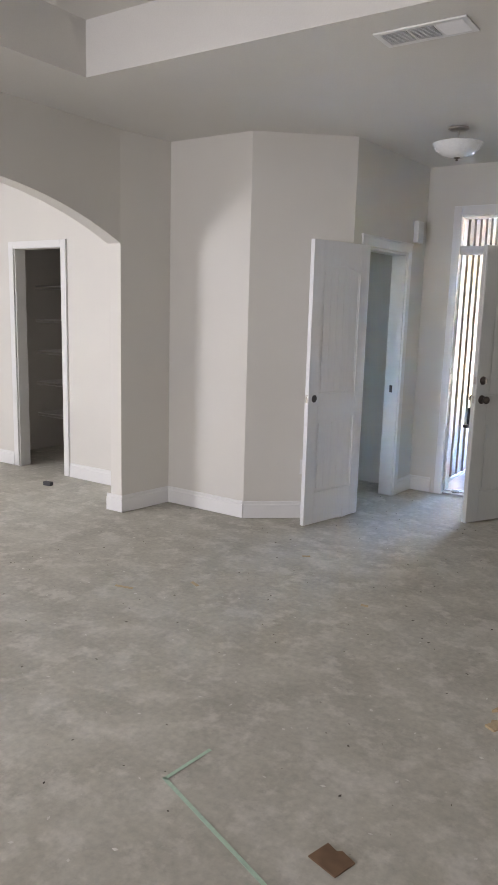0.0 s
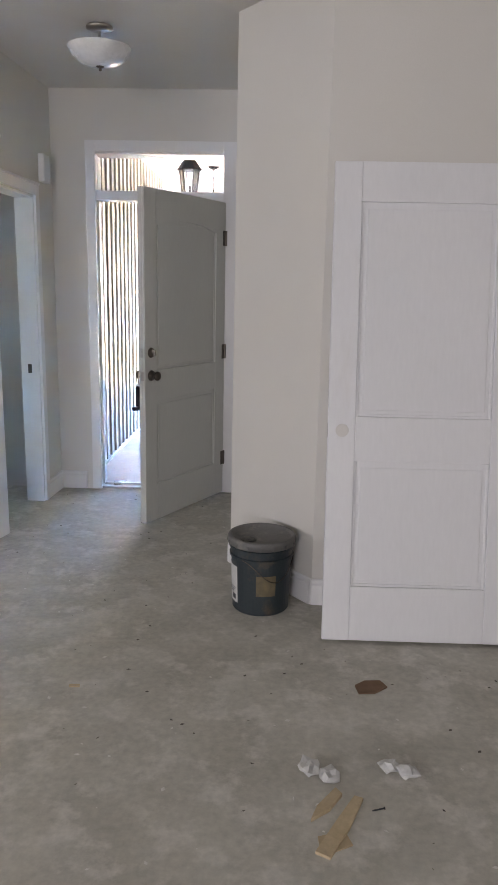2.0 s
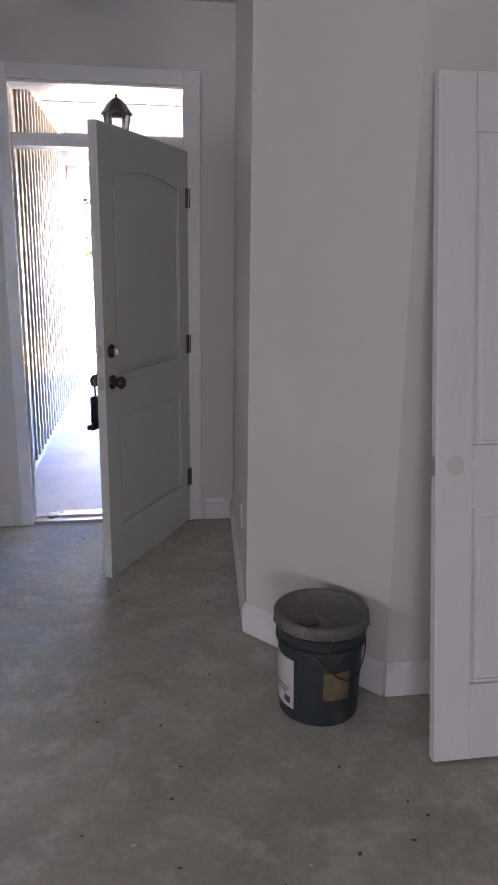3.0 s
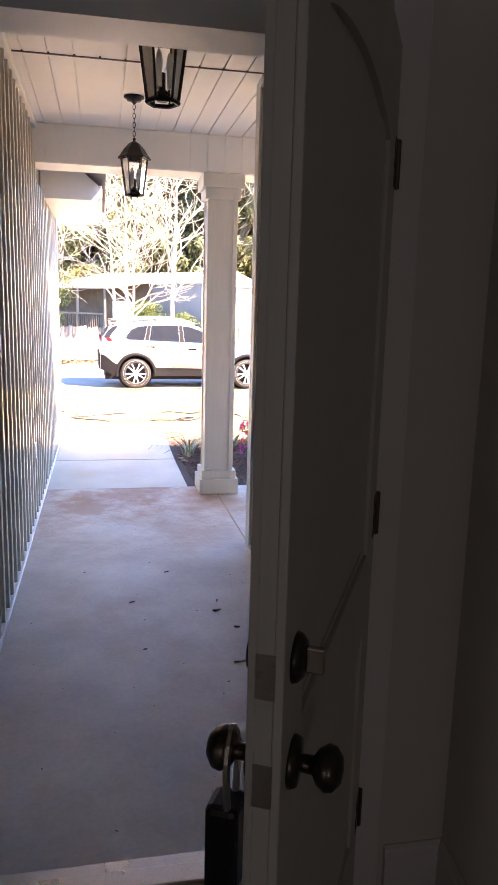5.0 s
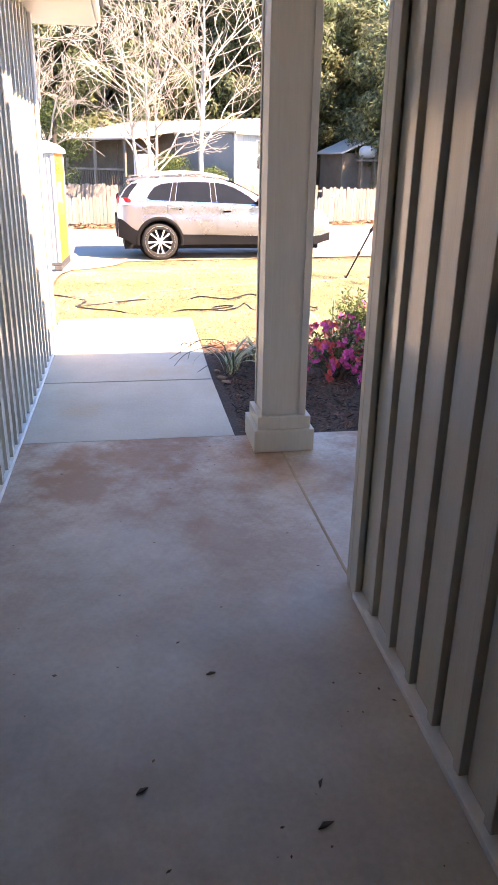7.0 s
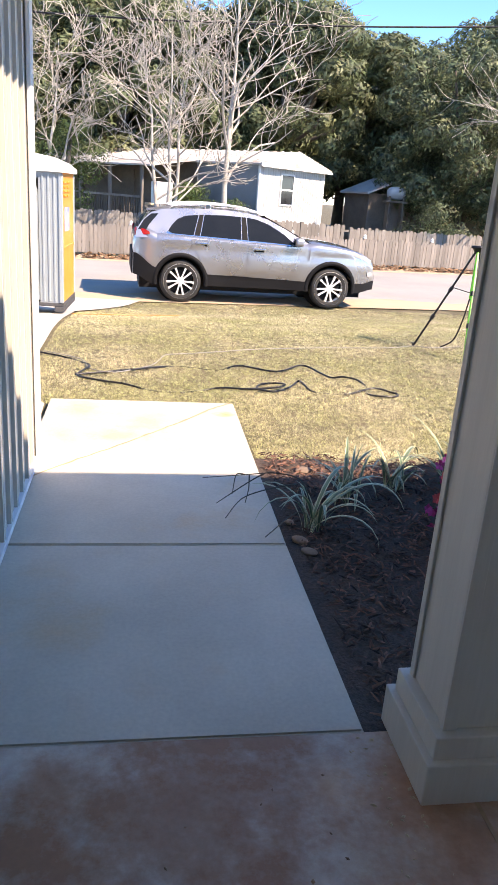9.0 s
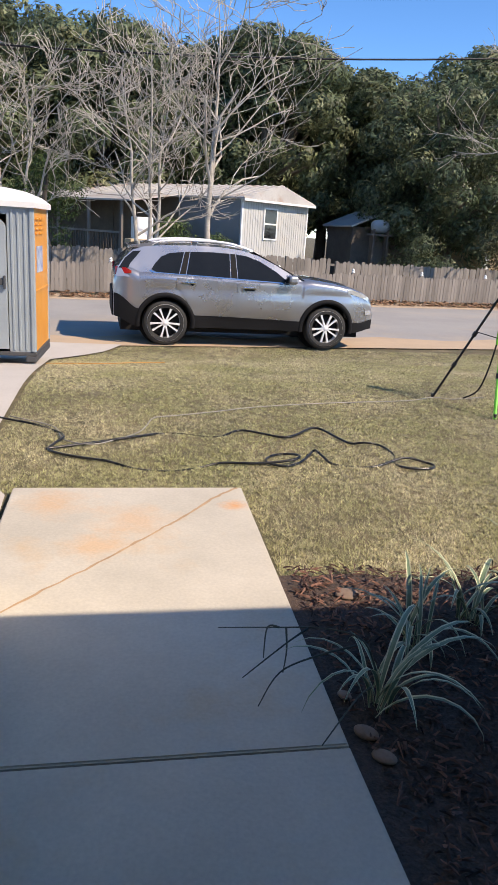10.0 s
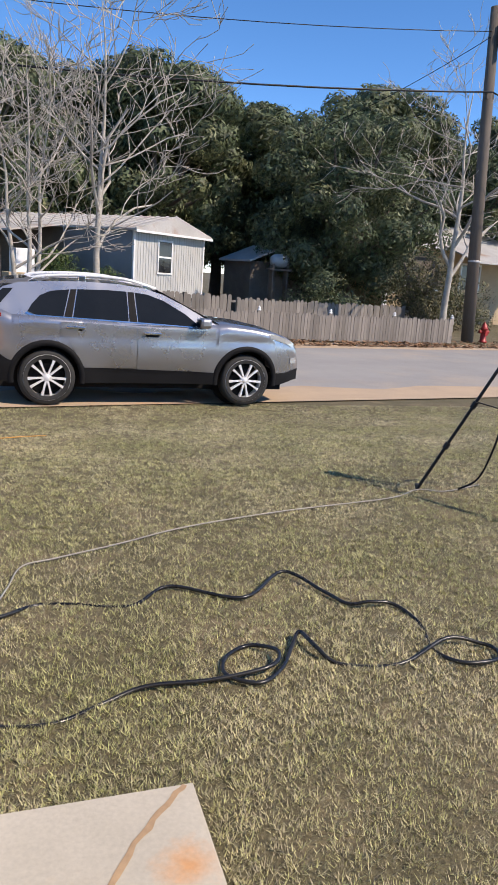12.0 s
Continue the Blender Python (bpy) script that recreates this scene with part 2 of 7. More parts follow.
struct("wall_front", B((FL - 0.06, 0, 0, OX0, 0.14, H), (OX1, 0, 0, FR + 0.06, 0.14, H), (OX0, 0, OTOP, OX1, 0.14, H)), M_WALL, "off-white painted drywall round the front door", "wall")
# foyer, west side, with the closet opening
CY0, CY1, CTOP = -0.35, -1.075, 2.045


def on_fl(y):
    return FL + (C[0] - FL) * (y / C[1])


bm = wall_seg((on_fl(0), 0), (on_fl(CY0), CY0), 0, H, 0.12)
wall_seg((on_fl(CY1), CY1), C, 0, H, 0.12, bm)
wall_seg((on_fl(CY0), CY0), (on_fl(CY1), CY1), CTOP, H, 0.12, bm)
struct("wall_foyer_west", bm, M_WALL, "off-white foyer wall with an open closet doorway", "wall")
struct("wall_angle_west", wall_seg(C, Bc, 0, H, 0.12), M_WALL, "off-white angled wall beside the foyer", "wall")
struct("wall_stub_west", wall_seg(Bc, A, 0, H, 0.12), M_WALL, "off-white wall beside the arched opening", "wall")
struct("wall_foyer_east", wall_seg(R, (FR, 0), 0, H, 0.12), M_WALL, "off-white foyer wall beside the open front door", "wall")
struct("wall_angle_east", wall_seg(D, R, 0, H, 0.12), M_WALL, "off-white angled wall behind the bucket", "wall")
struct("wall_north_east", wall_seg((EAST, -1.93), D, 0, H, 0.12), M_WALL, "off-white wall behind the leaning door", "wall")
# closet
struct("wall_closet", B((-1.62, -1.16, 0, -1.5, 0.14, H), (-1.5, 0.02, 0, FL - 0.12, 0.14, H), (-1.5, -1.16, 0, -1.33, -1.05, H)), M_WALL_SHADED, "closet walls in wall paint darkened for shade", "wall")
# wall with the arch, seen from both sides
AY0, AY1 = -2.215, -5.35
pts = []
for i in range(33):
    u = -1 + 2 * i / 32
    pts.append((AY0 + (AY1 - AY0) * (i / 32), 2.0 + 0.33 * (1 - abs(u) ** 2.3)))
bm = bmesh.new()
outline = [(AY0, H), (SOUTH, H), (SOUTH, 0), (AY1, 0)] + pts[::-1]
prism([(y, z) for y, z in outline], 0, 0.13, bm, Matrix(((0, 0, -1, ARX), (1, 0, 0, 0), (0, 1, 0, 0), (0, 0, 0, 1))))
struct("wall_arch", bm, M_WALL, "off-white wall with a wide low arched opening", "wall")
struct("wall_arch_pier", wall_seg(A, (ARX, AY0), 0, H, 0.13), M_WALL, "off-white pier between the wall and the arch", "wall")
# living room shell
struct("wall_east", B((EAST, SOUTH, 0, EAST + 0.14, -1.93, 3.2)), M_WALL, "off-white living room wall", "wall")
struct("wall_south", B((WEST, SOUTH - 0.14, 0, -1.55, SOUTH, 3.2), (0.25, SOUTH - 0.14, 0, EAST + 0.14, SOUTH, 3.2), (-1.55, SOUTH - 0.14, 2.1, 0.25, SOUTH, 3.2),
       (-1.55, SOUTH - 0.14, 0, 0.25, SOUTH, 0.85)), M_WALL, "off-white living room wall with a wide window opening", "wall")
# unseen sheet, added only to keep sun and sky out of the opening
struct("window_blind", B((-1.549, SOUTH - 0.10, 0.851, 0.249, SOUTH - 0.09, 2.099)), M_TRIM, "added white sheet blocking sun and sky at the unseen window", "blind")
# dining side behind the arch
PX0, PX1, PY = -4.07, -3.42, -1.655
struct("wall_pantry_front", B((WEST, PY, 0, PX0, PY + 0.11, H), (PX1, PY, 0, ARX - 0.13, PY + 0.11, H), (PX0, PY, 2.05, PX1, PY + 0.11, H)), M_WALL, "off-white wall with an open pantry doorway", "wall")
struct("wall_pantry", B((-4.75, PY + 0.11, 0, -4.65, -0.45, H), (-4.65, -0.55, 0, -3.0, -0.45, H), (-3.1, PY + 0.11, 0, -3.0, -0.55, H)), M_WALL_SHADED, "pantry walls in wall paint darkened for shade", "wall")
struct("wall_west", B((WEST - 0.14, SOUTH, 0, WEST, -0.4, H)), M_WALL, "off-white wall of the dining side", "wall")
# ceilings
TX0, TY0, TX1, TY1, TZ = -1.52, -3.14, 3.6, -9.2, 3.06
struct("ceiling", B((WEST, SOUTH, H, TX0, 0.1, H + 0.1), (TX1, SOUTH, H, EAST, -1.9, H + 0.1), (TX0, TY0, H, TX1, 0.1, H + 0.1), (TX0, SOUTH, H, TX1, TY1, H + 0.1)), M_CEIL, "flat white ceiling round a raised tray", "ceiling")
struct("ceiling_tray", B((TX0 - 0.05, TY1 - 0.05, TZ, TX1 + 0.05, TY0 + 0.05, TZ + 0.08), (TX0 - 0.05, TY1 - 0.05, H + 0.1, TX0, TY0 + 0.05, TZ), (TX1, TY1 - 0.05, H + 0.1, TX1 + 0.05, TY0 + 0.05, TZ),
       (TX0, TY0, H + 0.1, TX1, TY0 + 0.05, TZ), (TX0, TY1 - 0.05, H + 0.1, TX1, TY1, TZ)), M_CEIL, "raised white tray ceiling", "ceiling")

# baseboards


def baseboard(p, q, h=0.135, t=0.016):
    """A board along the room side of a wall face from p to q (room to the left of the way)."""
    p, q = Vector(p), Vector(q)
    d = (q - p).normalized()
    s = Vector((-d.y, d.x))
    bm = bmesh.new()
    L = (q - p).length
    prof = [(0.0005, 0.006), (t, 0.006), (t, h - 0.03), (t - 0.005, h - 0.022), (t - 0.006, h - 0.006), (t - 0.011, h), (0.0005, h)]
    ends = []
    for e in (0, L):
        ends.append([bm.verts.new((*(p + d * e + s * a), z)) for a, z in prof])
    n = len(prof)
    for i in range(n):
        bm.faces.new((ends[0][i], ends[0][(i + 1) % n], ends[1][(i + 1) % n], ends[1][i]))
    bm.faces.new(ends[0][::-1])
    bm.faces.new(ends[1])
    return struct("baseboard", bm, M_TRIM, "white painted baseboard with a thin gap above the slab", "baseboard")


for p, q in (((OX0 - 0.075, 0), (FL, 0)), ((on_fl(0), 0), (on_fl(CY0 + 0.065), CY0 + 0.065)), ((on_fl(CY1 - 0.065), CY1 - 0.065), C), (C, Bc), (Bc, A), (A, (ARX, AY0)),
             ((ARX + 0.016, AY0), (ARX - 0.146, AY0)), ((FR, 0), (OX1 + 0.075, 0)), (R, (FR, 0)), (D, R), ((EAST, -1.93), D), ((ARX - 0.13, PY), (PX1 + 0.07, PY)), ((PX0 - 0.07, PY), (WEST, PY)),
             ((ARX, AY1), (ARX, SOUTH)), ((WEST, SOUTH), (EAST, SOUTH)), ((EAST, SOUTH), (EAST, -1.93))):
    baseboard(p, q)
# ---- porch shell ----
WX, EX = -0.640, 0.785      # siding planes, west and east
GY = 6.83                   # end of the garage wall
EY = 2.95                   # end of the wall beside the door
SLAB_N = 4.57
struct("porch_slab", prism([(WX - 0.3, 0.10), (EX + 0.1, 0.10), (EX + 0.1, EY - 0.1), (5.5, EY - 0.1), (5.5, SLAB_N), (WX - 0.3, SLAB_N)], -0.35, PZ), M_PORCH, "grey concrete porch slab stained with orange clay", "porch floor")
struct("porch_joint", B((EX - 0.005, EY + 0.02, PZ - 0.002, EX + 0.006, 4.33, PZ + 0.0015)), M_RUST, "clay-filled control joint in the porch slab", "joint")
struct("wall_house_front", B((FL - 0.2, 0.14, -0.1, OX0 - 0.03, 0.19, 2.83), (OX1 + 0.03, 0.14, -0.1, EX + 0.2, 0.19, 2.83), (OX0 - 0.03, 0.14, OTOP + 0.03, OX1 + 0.03, 0.19, 2.83)), M_TAUPE, "taupe exterior wall round the front door", "wall")
struct("wall_garage", B((WX - 0.16, 0.19, -0.3, WX - 0.035, GY, 2.83)), M_TAUPE, "sheathing behind the garage siding", "wall")
struct("wall_garage_front", B((-6.5, GY - 0.12, -0.3, WX - 0.035, GY, 2.6)), M_TAUPE, "taupe garage front wall", "wall")
struct("wall_porch_east", B((EX + 0.035, 0.19, -0.1, EX + 0.16, EY - 0.02, 2.83)), M_TAUPE, "sheathing behind the porch siding", "wall")
struct("wall_house_east", B((EX + 0.035, EY - 0.16, -0.1, 5.5, EY - 0.02, 2.83)), M_TAUPE, "taupe house front wall along the porch", "wall")
# porch beam and roofs
BY0, BY1, BZ0, PC = 4.30, 4.62, 2.535, 2.815
struct("porch_beam", B((WX - 0.02, BY0 + 0.008, BZ0, 5.5, BY1, PC)), M_SOFFIT, "white vinyl-clad beam across the porch front", "beam")
struct("porch_ceiling", B((WX - 0.15, 0.14, PC + 0.012, 5.5, BY0 + 0.1, PC + 0.05)), M_SOFFIT, "white vinyl soffit ceiling over the porch", "ceiling")
struct("porch_roof", prism([(0, 0), (4.68, 0), (4.68, 0.03), (0, 2.1)], -4.5, 5.6, None, Matrix(((0, 0, 1, 0), (1, 0, 0, -0.22), (0, 1, 0, 2.83), (0, 0, 0, 1)))), M_SHINGLE, "dark shingle roof over the porch", "roof")
struct("porch_eave", B((0.05, BY1, BZ0 - 0.0, 5.6, 4.635, BZ0 + 0.10), (WX, BY1, BZ0, 0.05, 4.635, BZ0 + 0.10)), M_SOFFIT, "white fascia and soffit of the porch eave", "eave")
# ---- outdoors: ground ----
M_SOIL = mk("lawn_soil", (0.135, 0.112, 0.062), (0.10, 0.088, 0.045), 0.8, 70, 0.95, 0.8, 0.012, grain=0.6, c3=(0.22, 0.17, 0.10), mask=(2.2, 0.52, 0.7))
M_ROAD = mk("worn_asphalt", (0.33, 0.315, 0.295), (0.28, 0.27, 0.255), 0.5, 40, 0.85, 0.4, 0.004, grain=0.12, c3=(0.40, 0.335, 0.27), mask=(0.4, 0.5, 0.7))
M_SAND = mk("road_sand", (0.50, 0.37, 0.25), (0.44, 0.33, 0.23), 1.5, 60, 0.95, 0.4, 0.004, grain=0.15)
M_MULCH = mk("mulch_bed", (0.065, 0.046, 0.037), (0.10, 0.064, 0.05), 6, 70, 0.95, 0.9, 0.02, grain=0.5)
M_CHIP = mk("mulch_chip", (0.16, 0.078, 0.053), (0.08, 0.047, 0.038), 8, 60, 0.9, 0.4, 0.004, grain=0.3, island=0.75)
M_GRASS = mk("dormant_grass", (0.69, 0.60, 0.40), (0.33, 0.33, 0.145), 0.9, 24, 0.6, 0, grain=0.5, island=0.75, blades=True, trans=0.15)
M_LITTER = mk("dry_leaves", (0.27, 0.15, 0.08), (0.20, 0.12, 0.07), 3, 30, 0.9, 0, island=0.5)
M_DRIVE = mk("driveway_slab", (0.55, 0.50, 0.44), (0.50, 0.455, 0.40), 1.0, 60, 0.85, 0.3, 0.002, grain=0.08, c3=(0.52, 0.40, 0.29), mask=(0.8, 0.55, 0.75))


def ramp(v, a, b):
    t = min(max((v - a) / (b - a), 0), 1)
    return t * t * (3 - 2 * t)


def road_near(x):
    return 15.75 + 0.15 * x


def road_far(x):
    return 22.9 + 0.19 * x


def gz(x, y):
    """Height of the ground outdoors."""
    slope = -0.085 - 0.375 * ramp(y - 0.10 * x, 10.6, 15.4)
    bank = 0.06 * ramp(y, road_far(x), road_far(x) + 1.0)
    return slope + bank


def sheet(us, vs, fn, lift=0.0, rough=0.0):
    bm = bmesh.new()
    grid = []
    for u in us:
        row = []
        for v in vs:
            x, y = fn(u, v)
            row.append(bm.verts.new((x, y, gz(x, y) + lift + (rough * noise.noise((x * 3, y * 3, 0)) if rough else 0))))
        grid.append(row)
    for a, b in zip(grid, grid[1:]):
        for j in range(len(vs) - 1):
            bm.faces.new((a[j], b[j], b[j + 1], a[j + 1]))
    return bm


def steps(a, b, n):
    return [a + (b - a) * i / n for i in range(n + 1)]


struct("ground", sheet(steps(-240, -24, 6) + steps(-20, 44, 64) + steps(60, 260, 6), [-120, -40, -11] + steps(-6, 34, 80) + [40, 60, 110, 220, 420], lambda u, v: (u, v), -0.012, 0.006), M_SOIL, "dormant lawn soil running out to the horizon", "ground", True)
struct("road", sheet(steps(-60, 60, 60), steps(0, 1, 12), lambda u, v: (u, road_near(u) + v * (road_far(u) - road_near(u))), 0.004), M_ROAD, "pale worn asphalt street", "road", True)
struct("road_shoulder", sheet(steps(-60, 60, 240), steps(0, 1, 3), lambda u, v: (u, road_near(u) - 0.12 + v * (1.15 + 0.55 * noise.noise((u * 0.7, 0, 0)))), 0.010), M_SAND, "orange sand washed over the street edge", "shoulder", True)
struct("road_verge", sheet(steps(-60, 60, 240), steps(0, 1, 3), lambda u, v: (u, road_far(u) - 0.25 + 0.2 * noise.noise((u * 0.9, 3, 0)) + v * 0.9), 0.008), M_SAND, "sandy verge along the far fence", "verge", True)
DRV = [(6.86, -0.70), (8.02, -0.74), (8.35, -0.98), (11.0, -0.99), (13.7, -0.99), (14.4, -0.62), (15.0, -0.30), (15.7, -0.05)]


def drv(u, v):
    for (y0, a), (y1, b) in zip(DRV, DRV[1:]):
        if u <= y1:
            e = a + (b - a) * (u - y0) / (y1 - y0)
            break
    return (e + (-6.5 - e) * v, u)


struct("driveway", sheet(steps(6.86, 15.7, 48), steps(0, 1, 8), drv, 0.012), M_DRIVE, "pale concrete driveway with clay stains", "driveway", True)

# walk: three slabs with tooled joints
walk_edges = [(SLAB_N + 0.012, 0.568), (5.768, 0.566), (8.02, 0.602)]
for (y0, x0), (y1, x1) in zip(walk_edges, walk_edges[1:]):
    left = -0.655 if y1 < 7 else -0.70
    bm = prism([(left, y0), (x0, y0), (x1, y1 - 0.010), (left, y1 - 0.010)], -0.22, WALK_Z)
    bmesh.ops.bevel(bm, geom=[e for e in bm.edges if all(v.co.z > -0.1 for v in e.verts)], offset=0.006, segments=2, affect="EDGES")
    struct("walk_slab", bm, M_WALK, "pale broom-finished concrete walk slab", "walkway")
struct("walk_bed", B((-0.66, SLAB_N - 0.02, -0.25, 0.56, 8.0, WALK_Z - 0.012)), M_JOINT, "dirt in the joints between the walk slabs", "joint")
pts = smooth_path([(-0.66, 6.50, 0), (-0.45, 6.755, 0), (-0.2, 7.04, 0), (0.06, 7.36, 0), (0.25, 7.60, 0), (0.42, 7.84, 0), (0.575, 8.0, 0)], 8)
bm = bmesh.new()
prev = None
for i, p in enumerate(pts):
    w = 0.004 + 0.007 * abs(noise.noise((i * 0.75, 0.3, 0))) + 0.003 * ramp(i, 10, 40)
    d = Vector((0.75, -0.66, 0)).normalized()
    q = 0.009 * noise.noise((i * 0.6, 7, 0))
    pair = [bm.verts.new(p + d * (w + q) + Vector((0, 0, WALK_Z + 0.0015))), bm.verts.new(p - d * (w - q) + Vector((0, 0, WALK_Z + 0.0015)))]
    if prev:
        bm.faces.new((prev[0], pair[0], pair[1], prev[1]))
    prev = pair
struct("walk_crack", bm, M_RUST, "clay-stained diagonal crack across the walk", "crack")

# mulch bed: an uneven sheet with chips
BED_E = 3.6


def bed_n(x):
    return 6.88 + 0.12 * noise.noise((x * 1.7, 2, 0)) + 0.05 * noise.noise((x * 7, 5, 0))


struct("mulch_bed", sheet(steps(0.545, BED_E, 44), steps(0, 1, 44), lambda u, v: (u, SLAB_N + 0.005 + v * (bed_n(u) - SLAB_N)), 0.012, 0.02), M_MULCH, "dark brown mulch bed beside the walk", "mulch", True)
rnd = random.Random(4)
vs, fs = [], []
for i in range(9000):
    x, y = rnd.uniform(0.635, BED_E - 0.1), rnd.uniform(SLAB_N + 0.03, 7.1)
    if y > bed_n(x) + 0.06:
        continue
    L, w, a, tilt = rnd.uniform(0.02, 0.06), rnd.uniform(0.006, 0.014), rnd.uniform(0, 6.3), rnd.uniform(-0.5, 0.5)
    z = gz(x, y) + 0.022 + 0.02 * noise.noise((x * 3, y * 3, 0)) + rnd.uniform(0, 0.012)
    d, s, k = Vector((math.cos(a) * math.cos(tilt), math.sin(a) * math.cos(tilt), math.sin(tilt))) * L / 2, Vector((-math.sin(a), math.cos(a), rnd.uniform(-0.5, 0.5))) * w / 2, len(vs)
    c = Vector((x, y, z))
    for q in (-d - s, d - s * 0.5, d + s * 0.5, -d + s):
        vs.append(c + q)
    vs.append(c + Vector((0, 0, 0.006)))
    fs += [(k, k + 1, k + 4), (k + 1, k + 2, k + 4), (k + 2, k + 3, k + 4), (k + 3, k, k + 4)]
me = bpy.data.meshes.new("mulch_chips")
me.from_pydata(vs, [], fs)
me.materials.append(M_CHIP)
tagged(new("mulch_chips", me), "loose dark bark chips over the bed", "mulch", kind="stuff")

# grass: blades of the dormant lawn, thicker near the walk
rng = np.random.default_rng(9)
N_BLADE = 1300000
N_TUFT = 120000
ty = 6.75 + 9.3 * rng.random(N_TUFT) ** 1.7
tx = -1.05 + rng.random(N_TUFT) * (4.35 + (ty - 6.7) * 0.85)
of = rng.integers(0, N_TUFT, N_BLADE)
tall = rng.uniform(0.45, 1.6, N_TUFT)[of]
turn = rng.uniform(0, 2 * math.pi, N_BLADE)
out = np.abs(rng.normal(0, 0.014, N_BLADE)) * (1 + (ty[of] - 6.7) * 0.12)
x, y = tx[of] + out * np.cos(turn), ty[of] + out * np.sin(turn)
wave = sum(np.sin(x * a + y * b + c) for a, b, c in ((1.7, 1.1, 0.3), (-2.3, 3.1, 1.9), (4.1, -2.2, 4.0), (6.3, 5.2, 2.2), (9.1, -7.7, 0.8))) / 5
keep = y < 15.78 + 0.15 * x + 0.06 * np.sin(x * 7.3) * np.sin(x * 3.1 + 1)
keep &= ~((x < 0.62) & (y < 8.035)) & ~((x < -0.96) & (y < 14)) & ~((y > 14) & (x < np.minimum(-0.2, -0.96 + (y - 13.8) * 0.5)))
bed_line = np.interp(x, steps(-2, 14, 400), [bed_n(q) for q in steps(-2, 14, 400)])
keep &= ~((y < bed_line - 0.02 + 0.08 * rng.random(N_BLADE)) & (x < BED_E))
keep &= rng.random(N_BLADE) < 0.92 + 0.3 * wave
x, y, tall, turn = x[keep], y[keep], tall[keep], turn[keep]
n_blade = len(x)
far = 1 + (y - 6.7) * 0.10
h = rng.uniform(0.007, 0.017, n_blade) * (0.85 + 0.15 * far) * tall
w = rng.uniform(0.0011, 0.0023, n_blade) * far
a, lean = turn + rng.normal(0, 0.7, n_blade), rng.uniform(0.1, 1.7, n_blade)
slope = np.clip((y - 0.10 * x - 10.6) / 4.8, 0, 1)
z = -0.099 - 0.375 * slope * slope * (3 - 2 * slope)
dx, dy = np.cos(a), np.sin(a)
tri = np.stack([np.stack([x - dy * w, y + dx * w, z], 1), np.stack([x + dy * w, y - dx * w, z], 1), np.stack([x + dx * h * lean, y + dy * h * lean, z + h], 1)], 1).reshape(-1, 3)
me = bpy.data.meshes.new("lawn_grass")
me.vertices.add(3 * n_blade)
me.vertices.foreach_set("co", tri.astype(np.float32).ravel())
me.loops.add(3 * n_blade)
me.loops.foreach_set("vertex_index", np.arange(3 * n_blade, dtype=np.int32))
me.polygons.add(n_blade)
me.polygons.foreach_set("loop_start", np.arange(0, 3 * n_blade, 3, dtype=np.int32))
me.update(calc_edges=True)
me.materials.append(M_GRASS)
tagged(new("lawn_grass", me), "short dormant straw and green lawn grass", "grass", kind="stuff")

# leaf litter at the far fence
rnd = random.Random(12)
vs, fs = [], []
for i in range(2600):
    x = rnd.uniform(-6, 17)
    y = road_far(x) + 0.15 + abs(rnd.gauss(0, 0.45))
    s, a, k = rnd.uniform(0.03, 0.075), rnd.uniform(0, 6.3), len(vs)
    z = gz(x, y) + 0.02
    for q in range(4):
        vs.append((x + s * math.cos(a + q * 1.57), y + s * math.sin(a + q * 1.57), z + rnd.uniform(0, 0.06)))
    fs.append((k, k + 1, k + 2, k + 3))
me = bpy.data.meshes.new("leaf_litter")
me.from_pydata(vs, [], fs)
me.materials.append(M_LITTER)
tagged(new("leaf_litter", me), "dry brown leaves along the fence foot", "leaves", kind="stuff")

# ---- porch: column, siding trim, lanterns, eave ----


def column(x, y):
    t = thing("porch_column", "square taupe boxed porch column with stepped base and cap", "column", pose(x, y, PZ))
    part("base_board", B((-0.165, -0.165, 0, 0.165, 0.165, 0.125), bevel=0.004), M_TAUPE, t)
    part("base_cap", B((-0.145, -0.145, 0.125, 0.145, 0.145, 0.195), bevel=0.004), M_TAUPE, t)
    top = BZ0 - PZ
    part("shaft", B((-0.112, -0.112, 0.195, 0.112, 0.112, top - 0.19), bevel=0.002), M_TAUPE, t)
    for sx in (-1, 1):
        for sy in (-1, 1):
            part("corner_board", B((sx * 0.120, sy * 0.120, 0.196, sx * 0.082, sy * 0.1125, top - 0.191), (sx * 0.120, sy * 0.1125, 0.196, sx * 0.1125, sy * 0.094, top - 0.191), bevel=0.0015), M_TAUPE, t)
    part("neck", B((-0.142, -0.142, top - 0.19, 0.142, 0.142, top - 0.105), bevel=0.004), M_TAUPE, t)
    part("capital", B((-0.165, -0.165, top - 0.105, 0.165, 0.165, top - 0.001), bevel=0.004), M_TAUPE, t)
    return t


column(0.797, 4.46)


